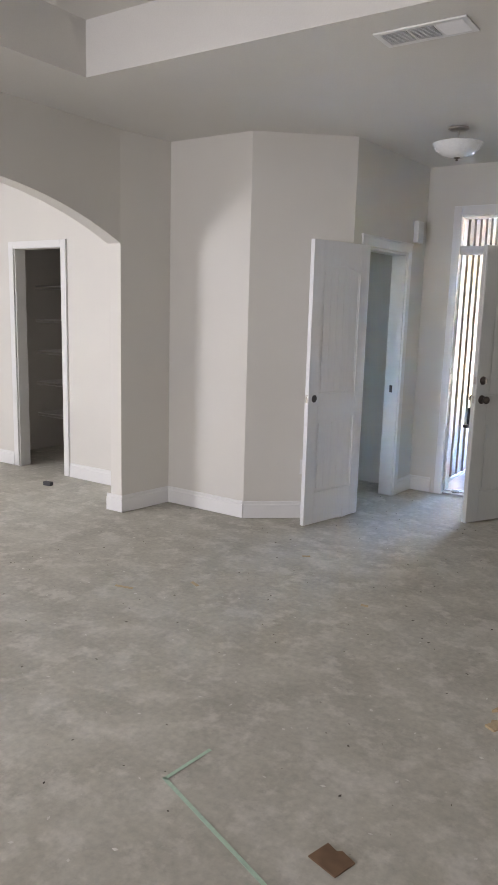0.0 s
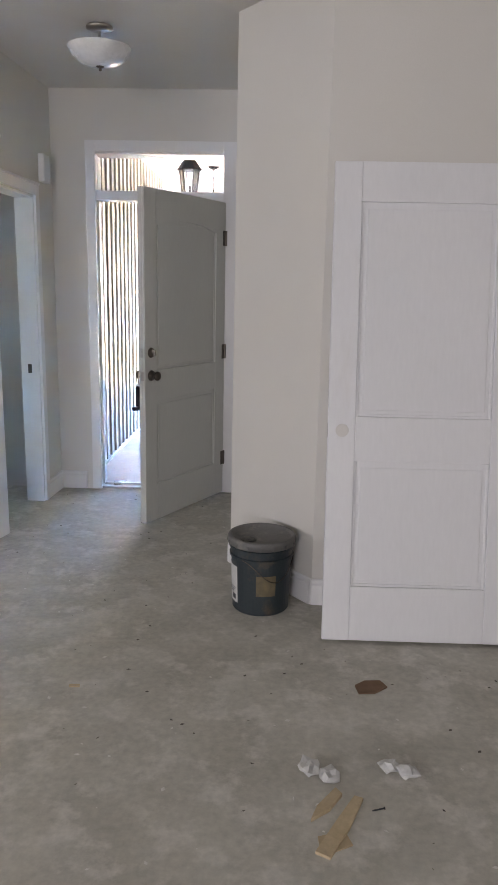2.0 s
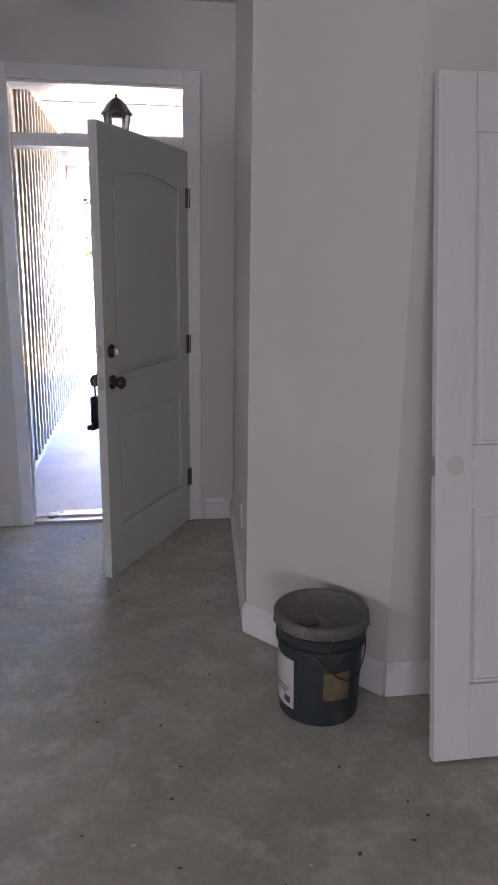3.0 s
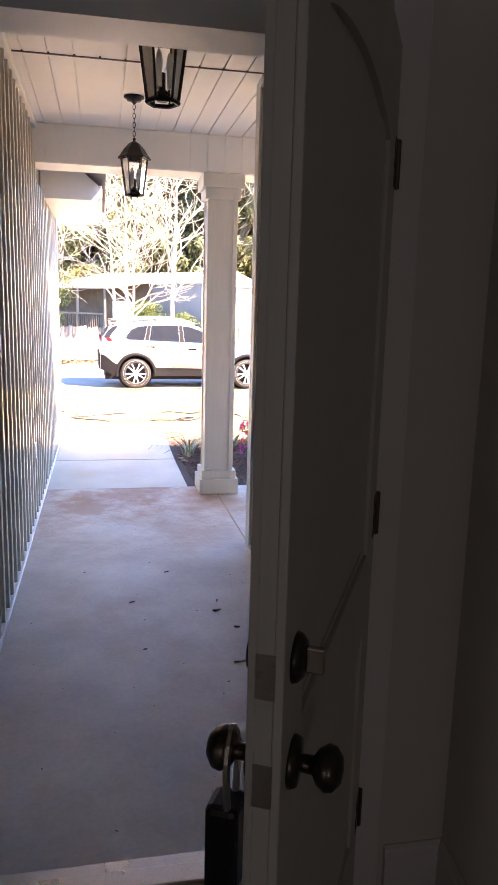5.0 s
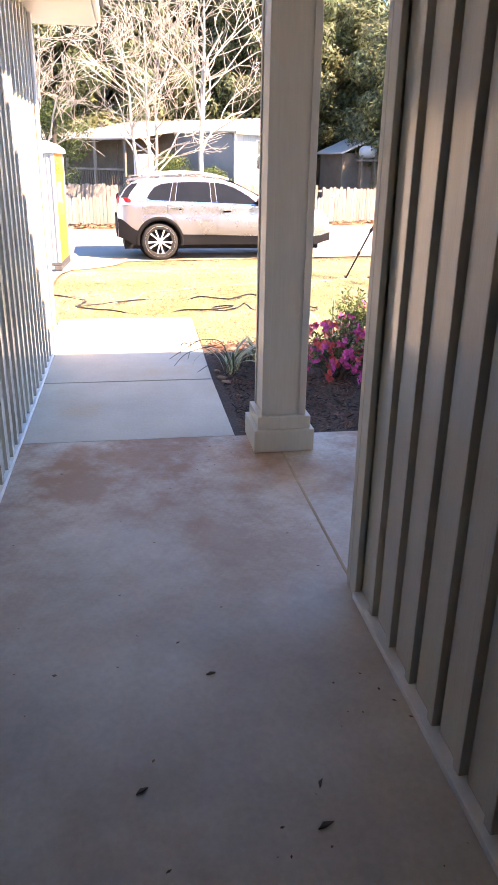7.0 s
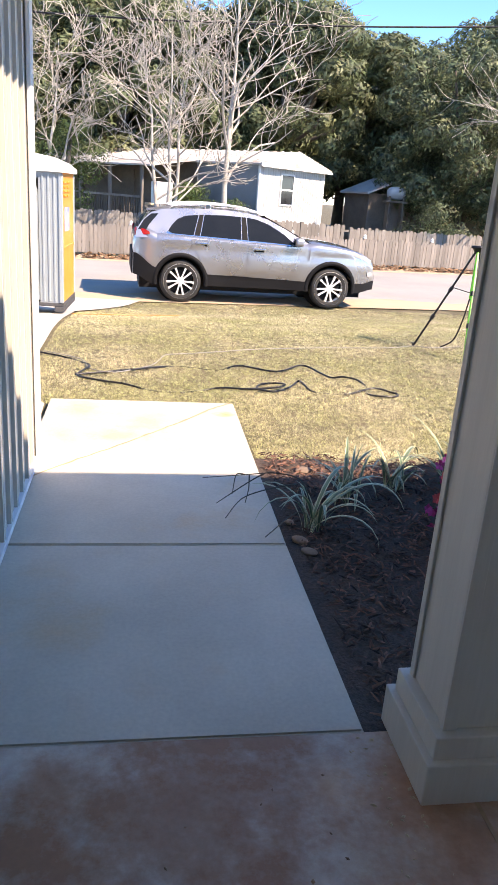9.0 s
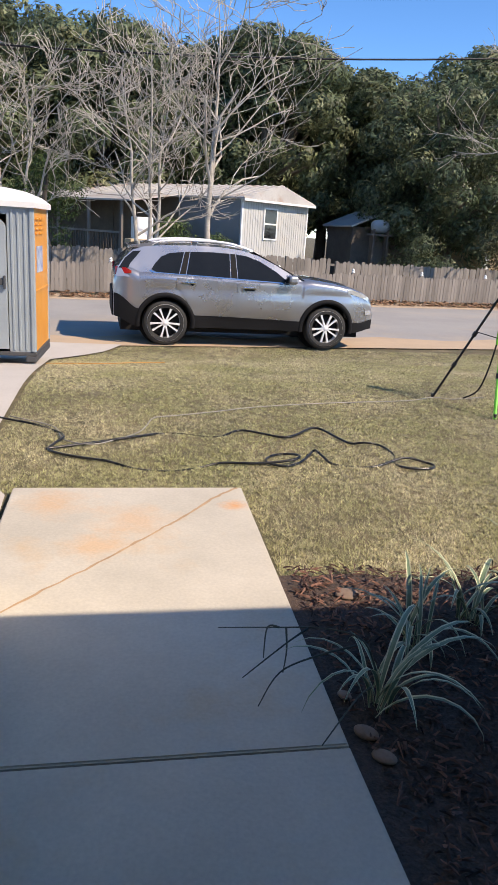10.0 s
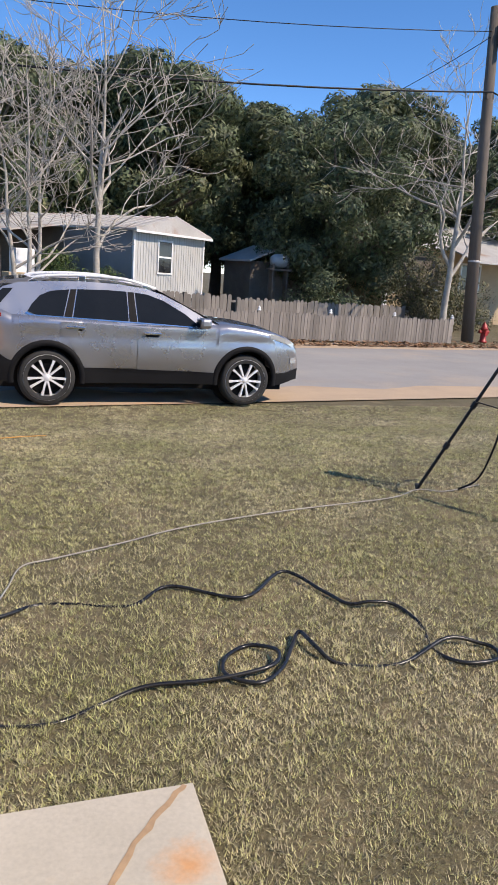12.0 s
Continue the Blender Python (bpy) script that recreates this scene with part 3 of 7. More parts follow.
def lantern(y):
    """A six-sided lantern that hangs from a chain."""
    t = thing("hanging_lantern", "black six-sided glass porch lantern hung on a chain", "lantern", pose(0.062, y, PC), "porch lanterns")
    part("canopy", lathe([(0.0, 0.005), (0.062, 0.004), (0.066, -0.008), (0.05, -0.016), (0.044, -0.026), (0.02, -0.03), (0.008, -0.045), (0, -0.045)], 20), M_BLACK, t, smooth=True)
    z = -0.045
    i = 0
    while z > -0.255:
        bm = bmesh.new()
        link = [(0.0085 * math.cos(a), 0, z - 0.017 + 0.017 * math.sin(a)) for a in (2 * math.pi * q / 10 for q in range(11))]
        tube(link, 0.0022, 5, bm, False)
        if i % 2:
            bmesh.ops.rotate(bm, verts=bm.verts, cent=(0, 0, 0), matrix=Matrix.Rotation(1.57, 3, "Z"))
        part("chain_link", bm, M_BLACK, t)
        z -= 0.027
        i += 1
    zt = -0.275
    part("finial", lathe([(0, zt + 0.03), (0.012, zt + 0.02), (0.006, zt + 0.008), (0.016, zt)], 12), M_BLACK, t, smooth=True)
    part("hood", lathe([(0.014, zt + 0.004), (0.035, zt - 0.008), (0.065, zt - 0.04), (0.088, zt - 0.075), (0.106, zt - 0.095), (0.106, zt - 0.105), (0.085, zt - 0.10), (0.03, zt - 0.05), (0.0, zt - 0.03)], 6), M_BLACK, t)
    z0, z1 = zt - 0.10, zt - 0.325
    for k in range(6):
        a, b = 2 * math.pi * k / 6, 2 * math.pi * (k + 1) / 6
        top, bot = Vector((0.086 * math.cos(a), 0.086 * math.sin(a), z0)), Vector((0.056 * math.cos(a), 0.056 * math.sin(a), z1))
        top2, bot2 = Vector((0.086 * math.cos(b), 0.086 * math.sin(b), z0)), Vector((0.056 * math.cos(b), 0.056 * math.sin(b), z1))
        part("bar", tube([top, bot], 0.0045, 5), M_BLACK, t)
        part("bottom_rail", tube([bot, bot2], 0.0085, 5), M_BLACK, t)
        bm = bmesh.new()
        bm.faces.new([bm.verts.new(q * 0.985) for q in (top, bot, bot2, top2)])
        pane = part("pane", bm, M_GLASS, t)
        pane.visible_shadow = False
    part("socket", lathe([(0.02, z1 + 0.004), (0.03, z1 + 0.012), (0.03, z1 + 0.03), (0.012, z1 + 0.045), (0.012, z1 + 0.10), (0, z1 + 0.10)], 12), M_BLACK, t)
    for k in range(3):
        a = 2 * math.pi * k / 3
        part("candle_bulb", lathe([(0.011, z1 + 0.05), (0.011, z1 + 0.10), (0.014, z1 + 0.125), (0.008, z1 + 0.16), (0, z1 + 0.175)], 10, None, (0.027 * math.cos(a), 0.027 * math.sin(a), 0)), M_TRIM, t, smooth=True)
    return t


lantern(1.18)
lantern(3.43)

# garage eave beside the walk
bm = prism([(-0.02, 2.40), (0.465, 2.40), (0.465, 2.53), (0.26, 2.70), (-0.02, 2.93)], 5.2, 7.25, None, Matrix(((1, 0, 0, WX), (0, 0, 1, 0), (0, 1, 0, 0), (0, 0, 0, 1))))
struct("garage_eave", bm, M_SOFFIT, "white boxed eave and soffit of the garage", "eave")
struct("garage_gutter", B((WX + 0.467, 5.22, 2.425, WX + 0.50, 7.26, 2.53), bevel=0.008), M_SOFFIT, "white fascia strip of the garage eave", "gutter")
struct("garage_roof", prism([(0.53, 2.55), (-6.0, 5.6), (-6.0, 5.72), (0.53, 2.62)], 4.62, 7.4, None, Matrix(((1, 0, 0, WX), (0, 0, 1, 0), (0, 1, 0, 0), (0, 0, 0, 1)))), M_SHINGLE, "dark shingle garage roof", "roof")
struct("trim_garage_corner", B((WX - 0.06, GY - 0.005, -0.06, WX + 0.022, GY + 0.022, 2.40), (WX + 0.001, GY - 0.075, -0.06, WX + 0.022, GY - 0.006, 2.40), bevel=0.003), M_TRIM, "white vinyl corner post of the garage wall", "trim")
struct("trim_garage_foot", B((WX - 0.03, 0.20, PZ + 0.0, WX + 0.018, GY - 0.08, PZ + 0.028), bevel=0.003), M_TRIM, "white starter strip along the siding foot", "trim")
struct("trim_porch_corner", B((EX - 0.022, EY - 0.02, PZ, EX + 0.07, EY + 0.018, PC + 0.01), (EX - 0.022, EY - 0.09, PZ, EX - 0.001, EY - 0.021, PC + 0.01), bevel=0.003), M_TAUPE, "taupe vinyl corner post at the wall end", "trim")
struct("trim_porch_foot", B((EX - 0.032, 0.21, PZ + 0.004, EX + 0.03, EY - 0.091, PZ + 0.030), bevel=0.003), M_TRIM, "white starter strip along the siding foot", "trim")
struct("trim_porch_crown", B((EX - 0.03, 0.21, PC - 0.045, EX + 0.03, EY - 0.091, PC + 0.009), (WX - 0.03, 0.21, PC - 0.045, WX + 0.03, BY0, PC + 0.009), bevel=0.006), M_SOFFIT, "white trim where siding meets the soffit", "trim")

# ---- street furniture and things on the lawn ----
M_HOSE = mk("black_hose", (0.014, 0.014, 0.015), (0.022, 0.022, 0.022), 5, 60, 0.28, 0.1, 0.0005)
M_CORD = mk("grey_cord", (0.34, 0.32, 0.29), (0.26, 0.25, 0.22), 5, 60, 0.4, 0.1, 0.0005)
M_ORANGE = mk("orange_plastic", (0.75, 0.31, 0.045), (0.68, 0.27, 0.04), 1.5, 50, 0.45, 0.1, 0.001, grain=0.05, c3=(0.55, 0.26, 0.07), mask=(2, 0.6, 0.8))
M_GREYPL = mk("grey_plastic", (0.33, 0.37, 0.39), (0.29, 0.33, 0.35), 1.5, 50, 0.5, 0.1, 0.001, grain=0.05)
M_DKPL = mk("dark_plastic", (0.05, 0.052, 0.055), (0.07, 0.07, 0.072), 3, 60, 0.6, 0.2, 0.001)
M_GREEN = mk("green_paint", (0.16, 0.62, 0.06), (0.13, 0.55, 0.05), 4, 60, 0.4)
M_RED = mk("red_paint", (0.42, 0.03, 0.025), (0.33, 0.025, 0.02), 4, 60, 0.45)
M_ROCK = mk("pale_stone", (0.30, 0.20, 0.14), (0.20, 0.145, 0.11), 9, 60, 0.9, 0.5, 0.004)
M_BLUE = mk("blue_sticker", (0.10, 0.18, 0.42), (0.55, 0.58, 0.62), 9, 60, 0.4)


def sink(i):
    return (-0.020 if i in (4, 5, 6, 14, 15, 21, 22, 35, 36, 37, 43) else (0.016 if i in (9, 12, 23, 24) else -0.001))


def lay(pts, r):
    return smooth_path([(x, y, gz(x, y) + r * 0.75 + h + (sink(i) if r > 0.006 else 0)) for i, (x, y, h) in enumerate(pts)], 7)


def hose(name, label, pts, r, m):
    ob = part(name, tube(lay(pts, r), r, 7), m, smooth=True)
    return tagged(ob, label, "hose")


hose("extension_cord", "thin grey extension cord strung over the lawn", [(-0.95, 9.72, 0), (-0.60, 9.44, 0), (-0.50, 9.1, 0), (-0.3, 8.98, 0), (-0.12, 9.12, 0), (0.03, 9.30, 0), (0.10, 9.50, 0), (0.17, 9.74, 0), (0.34, 9.82, 0), (0.68, 9.97, 0), (1.11, 10.18, 0), (1.79, 10.38, 0), (2.67, 10.56, 0), (3.0, 10.73, 0), (3.2, 10.67, 0), (3.6, 10.8, 0)], 0.0045, M_CORD)
hose("garden_hose", "black rubber hose in loose waves on the grass", [(-0.60, 8.86, 0), (-0.32, 9.0, 0), (-0.1, 9.12, 0), (0.10, 9.23, 0), (0.21, 9.33, 0), (0.356, 9.32, 0), (0.622, 9.25, 0), (0.834, 9.39, 0), (1.145, 9.21, 0), (1.426, 9.43, 0), (1.561, 9.20, 0), (1.62, 9.06, 0), (1.72, 9.03, 0), (1.84, 9.01, 0), (1.878, 8.85, 0), (1.812, 8.63, 0), (1.851, 8.48, 0), (2.008, 8.47, 0), (2.06, 8.54, 0), (2.03, 8.60, 0), (1.875, 8.637, 0.022), (1.605, 8.55, 0), (1.36, 8.60, 0), (1.29, 8.69, 0), (1.27, 8.82, 0), (1.20, 8.73, 0), (1.105, 8.59, 0), (0.985, 8.51, 0), (0.878, 8.59, 0), (0.913, 8.71, 0), (1.03, 8.78, 0), (1.12, 8.69, 0.02), (1.054, 8.58, 0.022), (0.82, 8.566, 0), (0.573, 8.573, 0), (0.405, 8.526, 0), (0.23, 8.448, 0), (0.0, 8.49, 0), (-0.19, 8.60, 0), (-0.39, 8.69, 0), (-0.577, 8.83, 0), (-0.55, 9.0, 0), (-0.50, 9.14, 0.012), (-0.62, 9.42, 0), (-0.82, 9.54, 0), (-1.2, 9.7, 0.02)], 0.0088, M_HOSE)

M_YCORD = mk("orange_cord", (0.62, 0.30, 0.05), (0.55, 0.26, 0.05), 5, 60, 0.4, 0.1, 0.0005)
hose("extension_cord", "thin orange extension cord lying by the driveway edge", [(-0.98, 13.05, 0), (-0.62, 13.14, 0), (-0.28, 13.2, 0), (0.0, 13.38, 0), (0.26, 13.52, 0), (0.5, 13.58, 0)], 0.0058, M_YCORD)


def tripod():
    apex = Vector((3.47, 10.46, 1.05))
    t = thing("survey_tripod", "green and black laser tripod standing on the lawn", "tripod", pose(apex.x, apex.y, gz(apex.x, apex.y)))
    o = Vector((apex.x, apex.y, gz(apex.x, apex.y)))
    feet = [Vector((3.014, 10.758, 0)), Vector((3.267, 9.93, 0)), Vector((3.95, 10.62, 0))]
    for i, f in enumerate(feet):
        f.z = gz(f.x, f.y) - 0.01
        a, b = apex - o, f - o
        part("leg", tube([a, b], 0.012 if i != 1 else 0.015, 8), M_GREEN if i == 1 else M_BLACK, t, "bright green leg" if i == 1 else "")
        for u in (0.38, 0.66):
            p = a.lerp(b, u)
            part("clamp", tube([p, p + (b - a).normalized() * 0.05], 0.022, 8), M_BLACK, t)
        part("brace", tube([a.lerp(b, 0.38), Vector((0, 0, 0.66))], 0.005, 6), M_BLACK, t)
        part("foot_spike", tube([b, b + Vector((0, 0, 0.05))], [0.004, 0.018], 8), M_DKPL, t)
    part("head_plate", lathe([(0, 1.16), (0.07, 1.155), (0.075, 1.135), (0.05, 1.12), (0.03, 1.08), (0, 1.08)], 16), M_BLACK, t, smooth=True)
    part("centre_post", tube([(0, 0, 0.60), (0, 0, 1.12)], 0.013, 8), M_GREEN, t)
    part("strap", tube(smooth_path([Vector((0.0, 0.0, 0.62)), Vector((-0.02, 0.05, 0.35)), Vector((-0.06, 0.12, 0.12)), Vector((-0.16, 0.2, 0.02))], 6), 0.008, 6), M_BLACK, t)


tripod()


def portable_toilet():
    gx, gy = -1.06, 12.76
    t = thing("portable_toilet", "grey and orange portable toilet with a white roof", "portable toilet", pose(gx, gy, gz(gx, gy) + 0.028, 0, 0, -3))
    W, Dp, Ht = 1.08, 1.12, 1.74
    part("skid", B((-W, 0.0, 0.0, -W + 0.12, Dp, 0.07), bevel=0.01), M_DKPL, t)
    part("skid", B((-0.12, 0.0, 0.0, 0.0, Dp, 0.07), bevel=0.01), M_DKPL, t)
    part("floor_pan", B((-W, 0.01, 0.07, 0, Dp, 0.12), bevel=0.01), M_DKPL, t)
    for x0 in (-W, -0.055):
        for y0 in (0.0, Dp - 0.055):
            part("corner_post", B((x0, y0, 0.12, x0 + 0.055, y0 + 0.055, Ht), bevel=0.012), M_GREYPL, t)
    side = B((-0.05, 0.05, 0.12, -0.012, Dp - 0.05, Ht))
    part("side_panel", side, M_ORANGE, t, "orange plastic side panel with vents")
    for i in range(2):
        for k in range(4):
            part("vent_louvre", B((-0.012, 0.16 + i * 0.30, 1.45 + k * 0.055, 0.004, 0.36 + i * 0.30, 1.475 + k * 0.055), bevel=0.003), M_ORANGE, t)
    part("side_rib", B((-0.014, 0.055, 0.80, -0.002, Dp - 0.055, 0.83), bevel=0.004), M_ORANGE, t)
    part("sticker", B((-0.011, 0.22, 1.02, -0.009, 0.66, 1.32)), M_BLUE, t, "blue and white printed sticker")
    part("side_panel", B((-W + 0.012, 0.05, 0.12, -W + 0.05, Dp - 0.05, Ht)), M_ORANGE, t)
    part("back_panel", B((-W + 0.05, Dp - 0.05, 0.12, -0.05, Dp - 0.012, Ht)), M_GREYPL, t)
    part("front_panel", B((-W + 0.05, 0.02, 0.12, -W + 0.20, 0.06, Ht), (-0.30, 0.02, 0.12, -0.05, 0.06, Ht), (-W + 0.2, 0.02, 1.66, -0.3, 0.06, Ht)), M_GREYPL, t)
    for k in range(3):
        part("front_rib", B((-0.26 + k * 0.07, 0.008, 0.14, -0.235 + k * 0.07, 0.022, Ht - 0.03), bevel=0.004), M_GREYPL, t)
    arch = [(-W + 0.21, 0.15)] + [(-0.31, 0.15)] + [(-0.31 - 0.57 * (0.5 - 0.5 * math.cos(a)), 1.52 + 0.13 * math.sin(a)) for a in steps(0, math.pi, 10)]
    toilet_door = part("door", prism(arch, 0, 0.035, None, Matrix(((1, 0, 0, 0), (0, 0, -1, 0.03), (0, 1, 0, 0), (0, 0, 0, 1)))), M_GREYPL, t)
    part("door_panel", B((-W + 0.30, -0.018, 0.95, -0.42, -0.004, 1.46), (-W + 0.30, -0.018, 0.25, -0.42, -0.004, 0.82), bevel=0.012), M_GREYPL, toilet_door)
    part("latch", lathe([(0, 0.02), (0.035, 0.018), (0.04, 0), (0, 0)], 14, None, (0, 0, 0)), M_DKPL, toilet_door).matrix_basis = pose(-0.37, -0.006, 0.92, 90)
    part("handle", B((-0.345, -0.04, 0.84, -0.32, -0.008, 0.99), bevel=0.006), M_DKPL, toilet_door)
    bm = bmesh.new()
    rows = [(0.03, Ht), (0.03, Ht + 0.06), (-0.06, Ht + 0.13), (-0.22, Ht + 0.19), (-0.4, Ht + 0.215)]
    rings = []
    for o, z in rows:
        rings.append([bm.verts.new(p) for p in ((-W - o, -o, z), (o, -o, z), (o, Dp + o, z), (-W - o, Dp + o, z))])
    for a, b in zip(rings, rings[1:]):
        for k in range(4):
            bm.faces.new((a[k], a[(k + 1) % 4], b[(k + 1) % 4], b[k]))
    bm.faces.new(rings[-1])
    bm.faces.new(rings[0][::-1])
    part("roof", bm, M_SOFFIT, t, "white translucent domed roof")


portable_toilet()
for x, y, r, s in ((0.86, 6.72, 0.045, 0.3), (0.64, 5.83, 0.03, 0.5), (0.66, 5.72, 0.028, 0.45), (0.63, 6.02, 0.022, 0.5)):
    bm = bmesh.new()
    bmesh.ops.create_icosphere(bm, subdivisions=3, radius=r)
    for v in bm.verts:
        v.co *= 1 + 0.35 * noise.noise(v.co * 14 + Vector((x, y, 0)))
        v.co.z *= s
        v.co.x *= 1.3
    ob = part("stone", bm, M_ROCK, smooth=True)
    ob.matrix_world = pose(x, y, gz(x, y) + 0.025, 0, 0, x * 200)
    tagged(ob, "pale clay-stained stone lying in the mulch", "stone", "stones in the bed")
# ---- planting ----
M_FLAX = mk("variegated_leaf", (0.16, 0.22, 0.13), (0.11, 0.17, 0.10), 6, 60, 0.45, 0.1, 0.001, island=0.3)
M_FLAXE = mk("cream_leaf_edge", (0.55, 0.54, 0.36), (0.48, 0.48, 0.32), 6, 60, 0.5, 0, island=0.2)
M_LEAF = mk("azalea_leaf", (0.10, 0.17, 0.045), (0.07, 0.12, 0.03), 6, 40, 0.5, 0, island=0.5)
M_PINK = mk("azalea_flower", (0.70, 0.08, 0.32), (0.62, 0.05, 0.25), 8, 60, 0.6, 0, island=0.3)
M_CORAL = mk("coral_flower", (0.75, 0.12, 0.12), (0.65, 0.08, 0.09), 8, 60, 0.6, 0, island=0.3)
M_STEM = mk("dry_stem", (0.085, 0.085, 0.06), (0.05, 0.05, 0.04), 8, 60, 0.7)
M_TWIG = mk("twig", (0.14, 0.10, 0.075), (0.10, 0.075, 0.055), 8, 60, 0.85)


def strap_leaf(bm_mid, bm_edge, base, a, length, droop, width, rise=1.2):
    """One long arching leaf with a pale edge on both sides."""
    pts = []
    d = Vector((math.cos(a), math.sin(a), 0))
    p, ang, n = Vector(base), math.atan2(rise, 1), 9
    for i in range(n + 1):
        pts.append(p.copy())
        p = p + (d * math.cos(ang) + Vector((0, 0, math.sin(ang)))) * (length / n)
        ang -= droop / n * (0.5 + i / n)
        if p.z < 0.02:
            p.z = 0.02
            ang = max(ang, -0.05)
    side = Vector((-d.y, d.x, 0))
    rows = []
    for i, q in enumerate(pts):
        w = width * (0.45 + 0.55 * min(i / 3, 1)) * max(1 - (i / n) ** 3, 0.04)
        up = Vector((0, 0, 0.25 * w))
        rows.append([q + side * w + up, q + side * w * 0.62, q, q - side * w * 0.62, q - side * w + up])
    for (lo, hi, target) in ((0, 1, bm_edge), (1, 2, bm_mid), (2, 3, bm_mid), (3, 4, bm_edge)):
        prev = None
        for r in rows:
            pair = [target.verts.new(r[lo]), target.verts.new(r[hi])]
            if prev:
                target.faces.new((prev[0], prev[1], pair[1], pair[0]))
            prev = pair


def flax(x, y, seed, count, length, label, aims=(), stems=()):
    rnd = random.Random(seed)
    t = thing("flax_lily", label, "plant", pose(x, y, gz(x, y) + 0.012), "flax lilies")

    def one(*args):
        mid, edge = bmesh.new(), bmesh.new()
        strap_leaf(mid, edge, *args)
        blade = part("leaf", mid, M_FLAX, t, "", True)
        part("leaf_margin", edge, M_FLAXE, blade, "cream leaf margin", True)

    for i in range(count):
        a = rnd.uniform(0, 6.28)
        one((rnd.gauss(0, 0.025), rnd.gauss(0, 0.025), 0.0), a, length * rnd.uniform(0.6, 1.1), rnd.uniform(1.2, 3.0), rnd.uniform(0.007, 0.013), rnd.uniform(1.2, 4))
    for a, L, dr, w, ri in aims:
        one((0, 0, 0.02), a, L, dr, w, ri)
    for s in stems:
        path = smooth_path([Vector(q) - Vector((x, y, gz(x, y) + 0.012)) for q in s], 5)
        part("dry_stem", tube(path, [0.0042 - 0.0026 * i / len(path) for i in range(len(path))], 5), M_STEM, t, "dark dry stem", True)


STEMS = (((0.72, 5.96, 0.03), (0.66, 5.98, 0.17), (0.55, 6.05, 0.18), (0.42, 6.15, 0.13), (0.23, 6.28, 0.06)),
         ((0.50, 6.08, 0.165), (0.42, 6.05, 0.13), (0.27, 5.99, 0.05)),
         ((0.64, 5.99, 0.15), (0.50, 5.97, 0.13), (0.38, 5.95, 0.09), (0.30, 5.87, 0.03)),
         ((0.42, 6.15, 0.13), (0.38, 6.16, 0.125), (0.355, 6.08, 0.06)),
         ((0.44, 6.135, 0.135), (0.43, 6.07, 0.09), (0.41, 6.02, 0.04)),
         ((0.68, 5.93, 0.03), (0.60, 5.83, 0.07), (0.45, 5.68, 0.03)))
flax(0.72, 5.96, 3, 15, 0.46, "variegated flax lily with dry stems drooping over the walk", ((0.2, 0.6, 2.3, 0.013, 1.4), (0.45, 0.66, 2.2, 0.012, 1.2), (0.9, 0.6, 2.6, 0.013, 1.8)), STEMS)
flax(0.98, 6.30, 5, 18, 0.42, "variegated flax lily with arching leaves in the bed")
flax(1.30, 6.45, 6, 16, 0.42, "variegated flax lily with arching leaves in the bed", ((0.9, 0.5, 2.4, 0.014, 1.5),))
flax(1.62, 6.42, 8, 15, 0.55, "tall upright flax lily beside the azalea", ((1.2, 0.62, 0.5, 0.014, 6), (2.2, 0.55, 1.4, 0.012, 3)))


